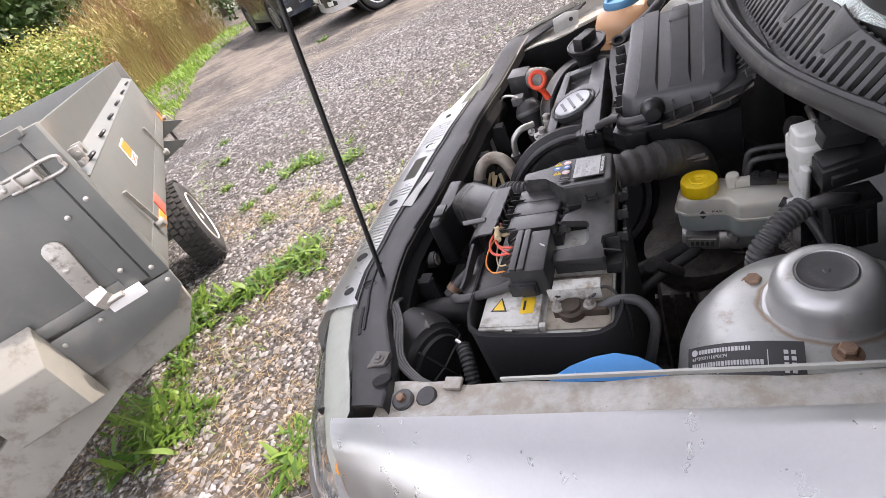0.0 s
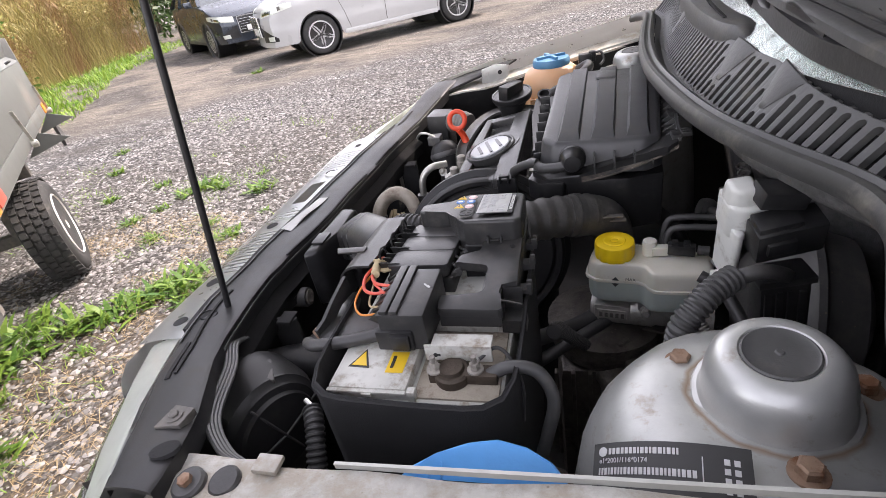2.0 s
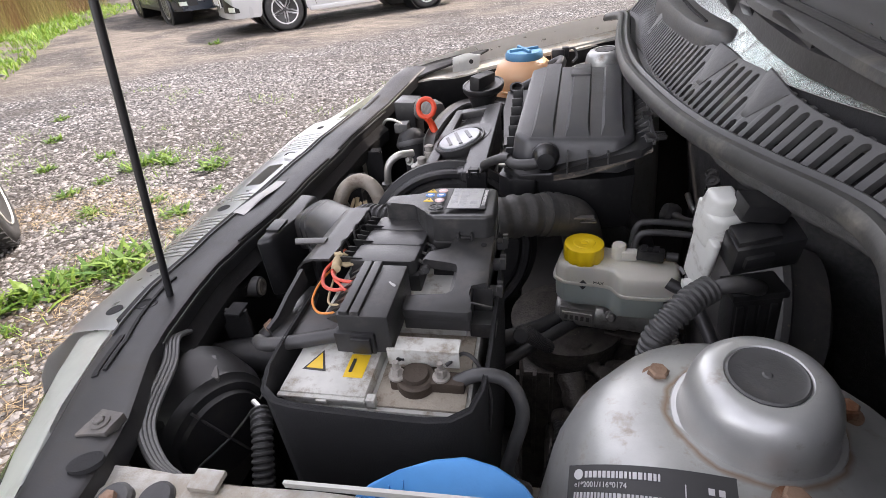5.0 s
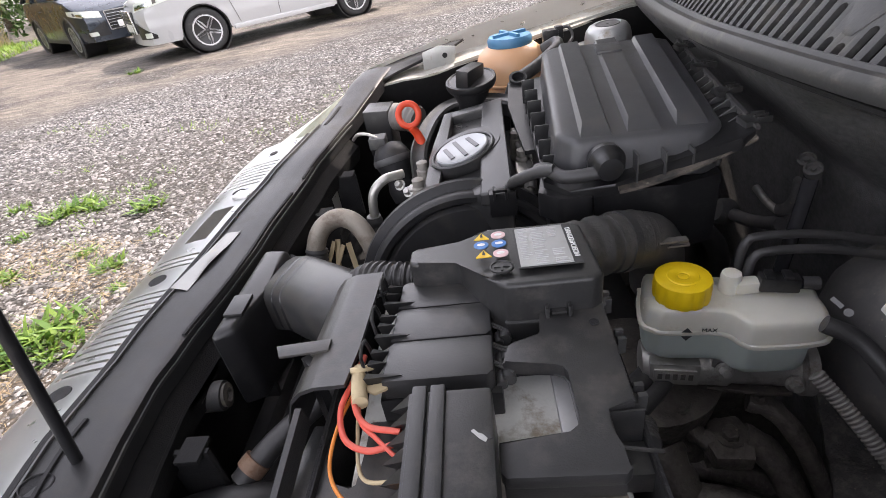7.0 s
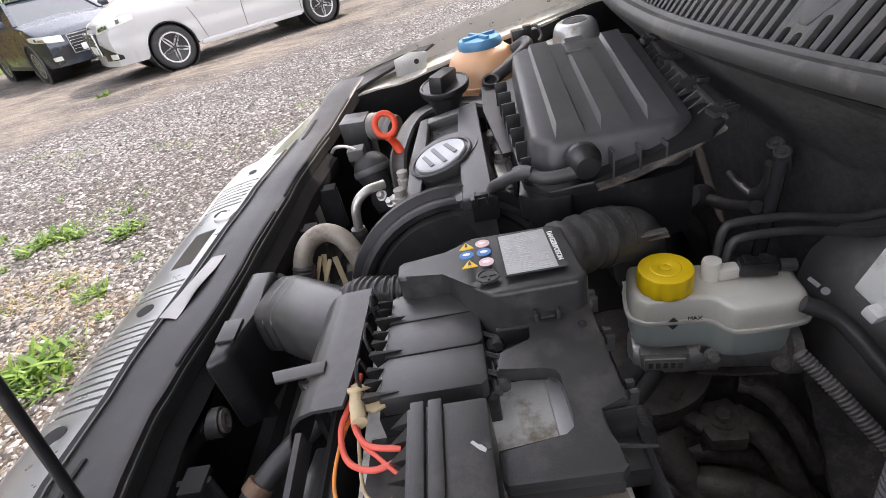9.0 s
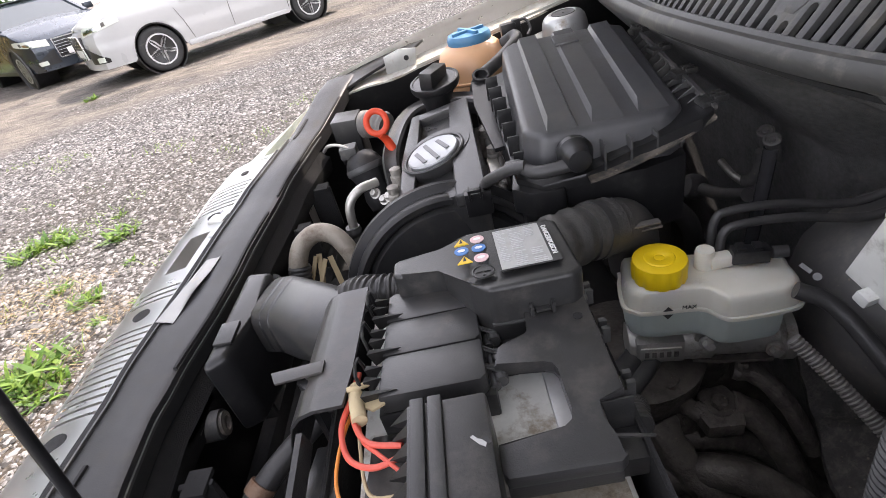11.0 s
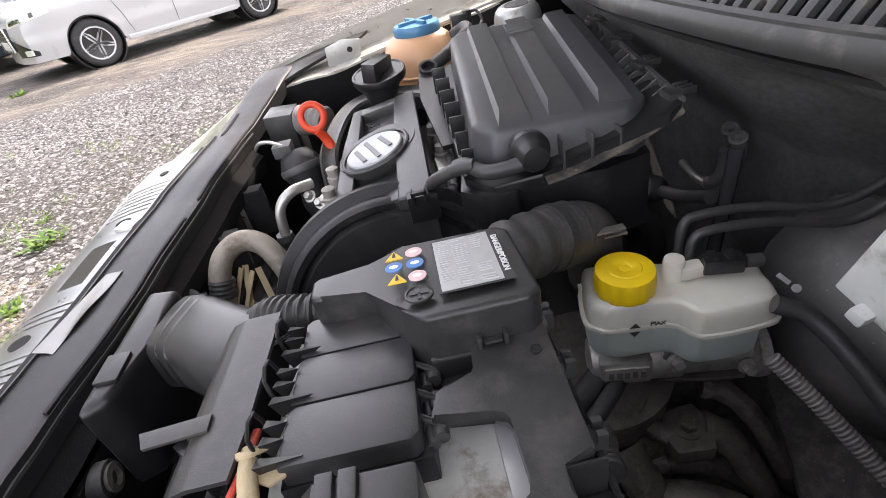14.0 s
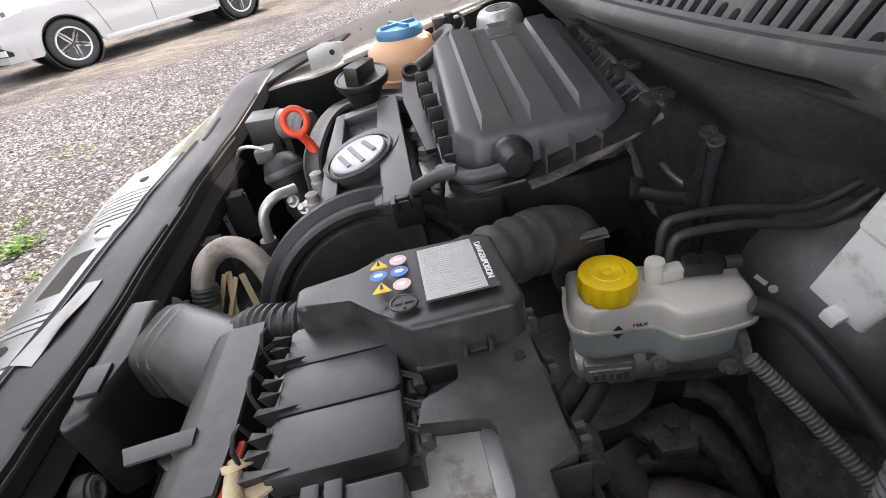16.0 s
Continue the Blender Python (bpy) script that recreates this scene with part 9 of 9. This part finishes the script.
for i, (x, y, s) in enumerate(spots):
    m = pose(x, y, 0, 0, 0, rg.random() * 360) @ Matrix.Diagonal((s * 0.82, s * 0.82, s * 0.62, 1))
    if i < len(weeds):
        weeds[i].matrix_basis = m
    else:
        c = copy_thing(weeds[i % len(weeds)], pose(x, y, 0, 0, 0, 0))
        c.matrix_basis = m

# thin grass scattered over the gravel, and dead straw
rg = random.Random(8)
V, F = [], []
for i in range(9000):
    x, y = -4.8 + 4.2 * rg.random(), -0.2 + 5.0 * rg.random()
    if noise.noise(Vector((x * 1.7, y * 1.7, 3.0))) + 0.5 * noise.noise(Vector((x * 5, y * 5, 7.0))) < 0.22:
        continue
    blade(V, F, (x, y, 0), rg.random() * 6.28, 0.03 + 0.05 * rg.random(), 0.004, 0.4 + 0.9 * rg.random(), 0.6, 2)
quads("sparse_grass", V, F, M_grass, kind="stuff", label="thin grass between the stones", category="grass")
V, F = [], []
for i in range(9000):
    x, y = -3.2 + 2.3 * rg.random(), -0.4 + 2.6 * rg.random()
    if noise.noise(Vector((x * 1.3, y * 1.3, 9.0))) + 0.4 * noise.noise(Vector((x * 6, y * 6, 2.0))) < -0.02:
        continue
    blade(V, F, (x, y, 0.006), rg.random() * 6.28, 0.04 + 0.07 * rg.random(), 0.0024, 1.42, 0.15, 2)
quads("dead_straw", V, F, M_straw, kind="stuff", label="dry straw lying on the gravel", category="straw")


def stones(count, x0, x1, y0, y1, lo, hi, seed, bands=False):
    """Angular pebbles as one mesh; on the drive they lie in bands along it."""
    rg = random.Random(seed)
    base = [(1, 0, 0), (-1, 0, 0), (0, 1, 0), (0, -1, 0), (0, 0, 1), (0.7, 0.6, 0.5), (-0.7, 0.6, 0.5), (-0.6, -0.7, 0.5), (0.6, -0.7, 0.5)]
    tri = [(0, 2, 5), (2, 1, 6), (1, 3, 7), (3, 0, 8), (0, 5, 8), (2, 6, 5), (1, 7, 6), (3, 8, 7), (4, 8, 5), (4, 5, 6), (4, 6, 7), (4, 7, 8)]
    V, F = [], []
    for i in range(count):
        x, y = x0 + (x1 - x0) * rg.random(), y0 + (y1 - y0) * rg.random()
        r = lo + (hi - lo) * rg.random() ** 3
        # the stones thin out towards the patch's border
        if rg.random() > min(x - x0, x1 - x, y - y0, y1 - y) / 0.8 + 0.6 * noise.noise(Vector((x * 1.3, y * 1.3, 1.0))):
            continue
        if bands:
            u, w = 0.78 * x + 0.62 * y, 0.78 * y - 0.62 * x
            if w > 7.2 or (noise.noise(Vector((u * 0.28, w * 1.1, 3.0))) + 0.5 * noise.noise(Vector((u * 1.1, w * 3.5, 7.0))) < 0.05 and rg.random() < 0.9):
                continue
        a, c, s = rg.random() * 6.28, 0, 0
        c, s = math.cos(a), math.sin(a)
        sx, sy, sz = r * (0.8 + 0.6 * rg.random()), r * (0.6 + 0.5 * rg.random()), r * (0.45 + 0.4 * rg.random())
        k = len(V)
        for px, py, pz in base:
            j = 0.75 + 0.5 * rg.random()
            px, py, pz = px * sx * j, py * sy * j, pz * sz * j
            V.append((x + c * px - s * py, y + s * px + c * py, pz - 0.001))
        F += [tuple(k + q for q in t) for t in tri]
    return V, F


M_stone = leaf_material("limestone_chips", (0.030, 0.028, 0.026), (0.300, 0.289, 0.283), 0.0, 0.85)
V, F = stones(48000, -4.0, -0.3, -1.0, 2.9, 0.004, 0.017, 5)
for patch in ((32000, -5.2, 1.2, 1.3, 5.6, 0.006, 0.020, 6), (60000, -8.0, 3.4, 3.6, 8.8, 0.005, 0.016, 7, True)):
    V2, F2 = stones(*patch)
    k0 = len(V)
    V, F = V + V2, F + [tuple(i + k0 for i in f) for f in F2]
quads("gravel", V, F, M_stone, kind="stuff", label="loose pale limestone gravel", category="gravel")

# verge: green grass in front, tall dry grass, shrubs and trees behind
EDGE = [(-7.4, 5.4), (-8.8, 7.4), (-10.4, 9.3), (-11.2, 11.0), (-12.2, 13.4), (-13.5, 17.0)]


def leaf_cloud(V, F, rg, c, rad, count, size, lumps=9):
    """Small leaves on the outer shells of several lumps."""
    cs = [Vector(c) + Vector(((rg.random() - 0.5) * 1.4 * rad[0], (rg.random() - 0.5) * 1.4 * rad[1], (rg.random() - 0.5) * 1.3 * rad[2])) for _ in range(lumps)]
    for i in range(count):
        q = cs[rg.randrange(lumps)]
        d = Vector((rg.gauss(0, 1), rg.gauss(0, 1), rg.gauss(0, 1))).normalized()
        k = (0.25 + 0.25 * rg.random()) * (0.6 + 0.6 * rg.random())
        p = q + Vector((d.x * rad[0] * k * 1.3, d.y * rad[1] * k * 1.3, d.z * rad[2] * k * 1.3))
        if p.z < 0.05:
            continue
        t = Vector((rg.gauss(0, 1), rg.gauss(0, 1), rg.gauss(0, 0.7))).normalized()
        u = t.cross(Vector((rg.gauss(0, 1), rg.gauss(0, 1), rg.gauss(0, 1)))).normalized()
        s = size * (0.6 + 0.8 * rg.random())
        j = len(V)
        V += [tuple(p - t * s), tuple(p + u * s * 0.45), tuple(p + t * s), tuple(p - u * s * 0.45)]
        F.append((j, j + 1, j + 2, j + 3))


def verge_point(rg, depth0, depth1, skip=0.0):
    """A place behind the verge's edge by that many metres."""
    t = rg.random() * (len(EDGE) - 1 + 2.2) - 2.2
    if t < 0:
        p = Vector((EDGE[0][0] + t * 0.9, EDGE[0][1] + t * 2.6, 0))
        n = Vector((-0.93, 0.2, 0))
    else:
        i = min(int(t), len(EDGE) - 2)
        a, b = Vector((*EDGE[i], 0)), Vector((*EDGE[i + 1], 0))
        p = a.lerp(b, t - i)
        n = Vector((-0.83, -0.25, 0))
    return p + n * (depth0 + (depth1 - depth0) * rg.random())


rg = random.Random(11)
V, F = [], []
for i in range(16000):
    p = verge_point(rg, -0.2, 3.2)
    if noise.noise(p * 1.4) + 0.5 * noise.noise(p * 4.0) < -0.12 and rg.random() < 0.9:
        continue
    blade(V, F, (p.x, p.y, 0), rg.random() * 6.28, 0.06 + 0.16 * rg.random() * (1 + 1.4 * noise.noise(p * 1.3)), 0.020, 0.3 + 0.9 * rg.random(), 0.8, 2)
quads("verge_grass", V, F, M_grass, kind="stuff", label="green grass along the yard's edge", category="grass")
V, F = [], []
Vb, Fb = [], []
for i in range(20000):
    p = verge_point(rg, 1.6, 5.2)
    h = (1.3 + 0.9 * rg.random()) * (1.0 + 0.35 * noise.noise(p * 0.7)) * (0.50 + 0.85 * min(max((p.y - 6.0) / 6.0, 0.0), 1.0))
    brown = noise.noise(p * 0.6 + Vector((5, 0, 0))) > 0.02
    VV, FF = (Vb, Fb) if brown else (V, F)
    blade(VV, FF, (p.x, p.y, 0), rg.random() * 6.28, h * (0.75 + 0.4 * rg.random()), 0.007, 0.05 + 0.55 * rg.random() ** 1.4, 0.30, 3)
    if rg.random() < 0.6:
        for q in range(3):
            blade(VV, FF, (p.x, p.y, h * (0.62 + 0.12 * q)), rg.random() * 6.28, 0.12 + 0.16 * rg.random(), 0.020, 0.25 + 0.7 * rg.random(), 0.5, 2)
# seeded tops and side shoots among the stalks
for i in range(150):
    p = verge_point(rg, 1.5, 3.6)
    tone = noise.noise(p * 0.6 + Vector((5, 0, 0))) > 0.05
    h = (0.9 + 0.8 * rg.random()) * (0.50 + 0.85 * min(max((p.y - 6.0) / 6.0, 0.0), 1.0))
    leaf_cloud(Vb if tone else V, Fb if tone else F, rg, (p.x, p.y, h), (0.30, 0.30, 0.45), 230, 0.030, 7)
quads("tall_dry_grass", V, F, M_dry, kind="stuff", label="tall straw-coloured dry grass", category="grass")
quads("brown_dock_stalks", Vb, Fb, M_brown, kind="stuff", label="tall brown seeded weeds", category="weeds")


def shrub(x, y, r, h, seed, gold=False):
    rg = random.Random(seed)
    ob = thing("shrub", (x, y, 0), "leafy green shrub with pale flower heads" if gold else "leafy green shrub beside the gravel yard", "shrub", "shrubs by the yard")
    bm = BM()
    for i in range(6):
        a = rg.random() * 6.28
        tube(bm, [(x, y, 0), (x + 0.3 * r * math.cos(a), y + 0.3 * r * math.sin(a), 0.5 * h), (x + 0.7 * r * math.cos(a), y + 0.7 * r * math.sin(a), 0.85 * h)], 0.02, 6, 3, r_end=0.006)
    part("stems", bm, M_bark, ob)
    V, F = [], []
    leaf_cloud(V, F, rg, (x, y, h * 0.5), (r, r, h * 0.5), int(7000 * r), 0.042, 14)
    quads("leaves", V, F, M_bush, ob)
    if gold:
        V, F = [], []
        leaf_cloud(V, F, rg, (x, y, h * 0.80), (r, r, h * 0.32), int(4500 * r), 0.028, 14)
        quads("flower_head_cloud", V, F, M_gold, ob)


for i, (x, y, r, h, g) in enumerate(((-7.6, 2.6, 0.9, 1.5, False), (-8.3, 3.6, 1.0, 1.6, True), (-8.7, 4.7, 0.9, 1.7, True), (-7.0, 1.6, 0.8, 1.3, False), (-9.6, 4.0, 1.2, 2.0, False), (-6.8, 0.6, 0.9, 1.5, False), (-9.3, 5.8, 0.8, 1.7, True))):
    shrub(x, y, r, h, 40 + i, g)


def tree(x, y, h, r, seed, leaf=0.13):
    rg = random.Random(seed)
    ob = thing("tree", (x, y, 0), "broad dark green deciduous tree", "tree", "trees behind the verge")
    bm = BM()
    tube(bm, [(x, y, -0.1), (x + 0.1, y, h * 0.3), (x, y + 0.15, h * 0.75)], 0.22, 10, 5, r_end=0.06)
    for i in range(9):
        a, z = rg.random() * 6.28, h * (0.2 + 0.4 * rg.random())
        tube(bm, [(x, y, z), (x + 0.45 * r * math.cos(a), y + 0.45 * r * math.sin(a), z + 0.12 * h), (x + 0.85 * r * math.cos(a), y + 0.85 * r * math.sin(a), z + 0.2 * h)], 0.07, 7, 4, r_end=0.015)
    part("trunk", bm, M_bark, ob)
    V, F = [], []
    leaf_cloud(V, F, rg, (x, y, h * 0.52), (r * 1.15, r * 1.15, h * 0.52), 16000, leaf, 30)
    quads("crown", V, F, M_tree, ob)


for i, (x, y, h, r) in enumerate(((-14.5, 4.5, 7, 2.8), (-17.0, 8.5, 8, 3.2), (-19.0, 13.0, 8, 3.4), (-12.0, 1.0, 6, 2.6), (-21.0, 19.0, 9, 3.8), (-15.5, -2.5, 7, 3.0), (-17.5, 16.5, 6, 2.8), (-22, 25, 9, 4), (-15.6, 6.6, 5.0, 2.2), (-17.4, 9.8, 5.2, 2.3), (-2.5, 30.0, 12, 4.0), (4.6, 29.5, 20, 4.3), (10.0, 29.0, 18, 5.0), (16.0, 26.0, 18, 5.0), (19.0, 14.0, 15, 4.5), (22.0, 4.0, 15, 4.5))):
    tree(x, y, h, r, 70 + i, 0.11 if x < -10 else 0.24)

thistle = thing("thistle", (-2.12, 0.30, 0), "straggly thistle with a pink flower", "thistle")
bm = BM()
for a, b in (((-2.14, 0.30), (-2.28, 0.33, 0.42)), ((-2.12, 0.28), (-2.05, 0.18, 0.36)), ((-2.16, 0.27), (-2.34, 0.22, 0.38)), ((-2.10, 0.30), (-1.98, 0.34, 0.30))):
    tube(bm, [(*a, 0), ((a[0] + b[0]) / 2 + 0.02, (a[1] + b[1]) / 2, b[2] * 0.55), b], 0.0035, 6, 4)
part("stems", bm, M_weed, thistle)
V, F = [], []
rg = random.Random(77)
for i in range(120):
    t = rg.random()
    blade(V, F, (-2.14 - 0.12 * t + 0.2 * (rg.random() - 0.5), 0.29 + 0.2 * (rg.random() - 0.5), 0.03 + 0.30 * t * rg.random()), rg.random() * 6.28, 0.05 + 0.07 * rg.random(), 0.014, 0.6 + 0.7 * rg.random(), 0.6)
quads("leaves", V, F, M_weed, thistle)
bm = BM()
lathe(bm, [(0.006, 0.41), (0.012, 0.42), (0.013, 0.43), (0.018, 0.447), (0.004, 0.450)], 14, Matrix.Translation((-2.28, 0.33, 0)))
part("flower", bm, M_pink, thistle, "pink flower head")
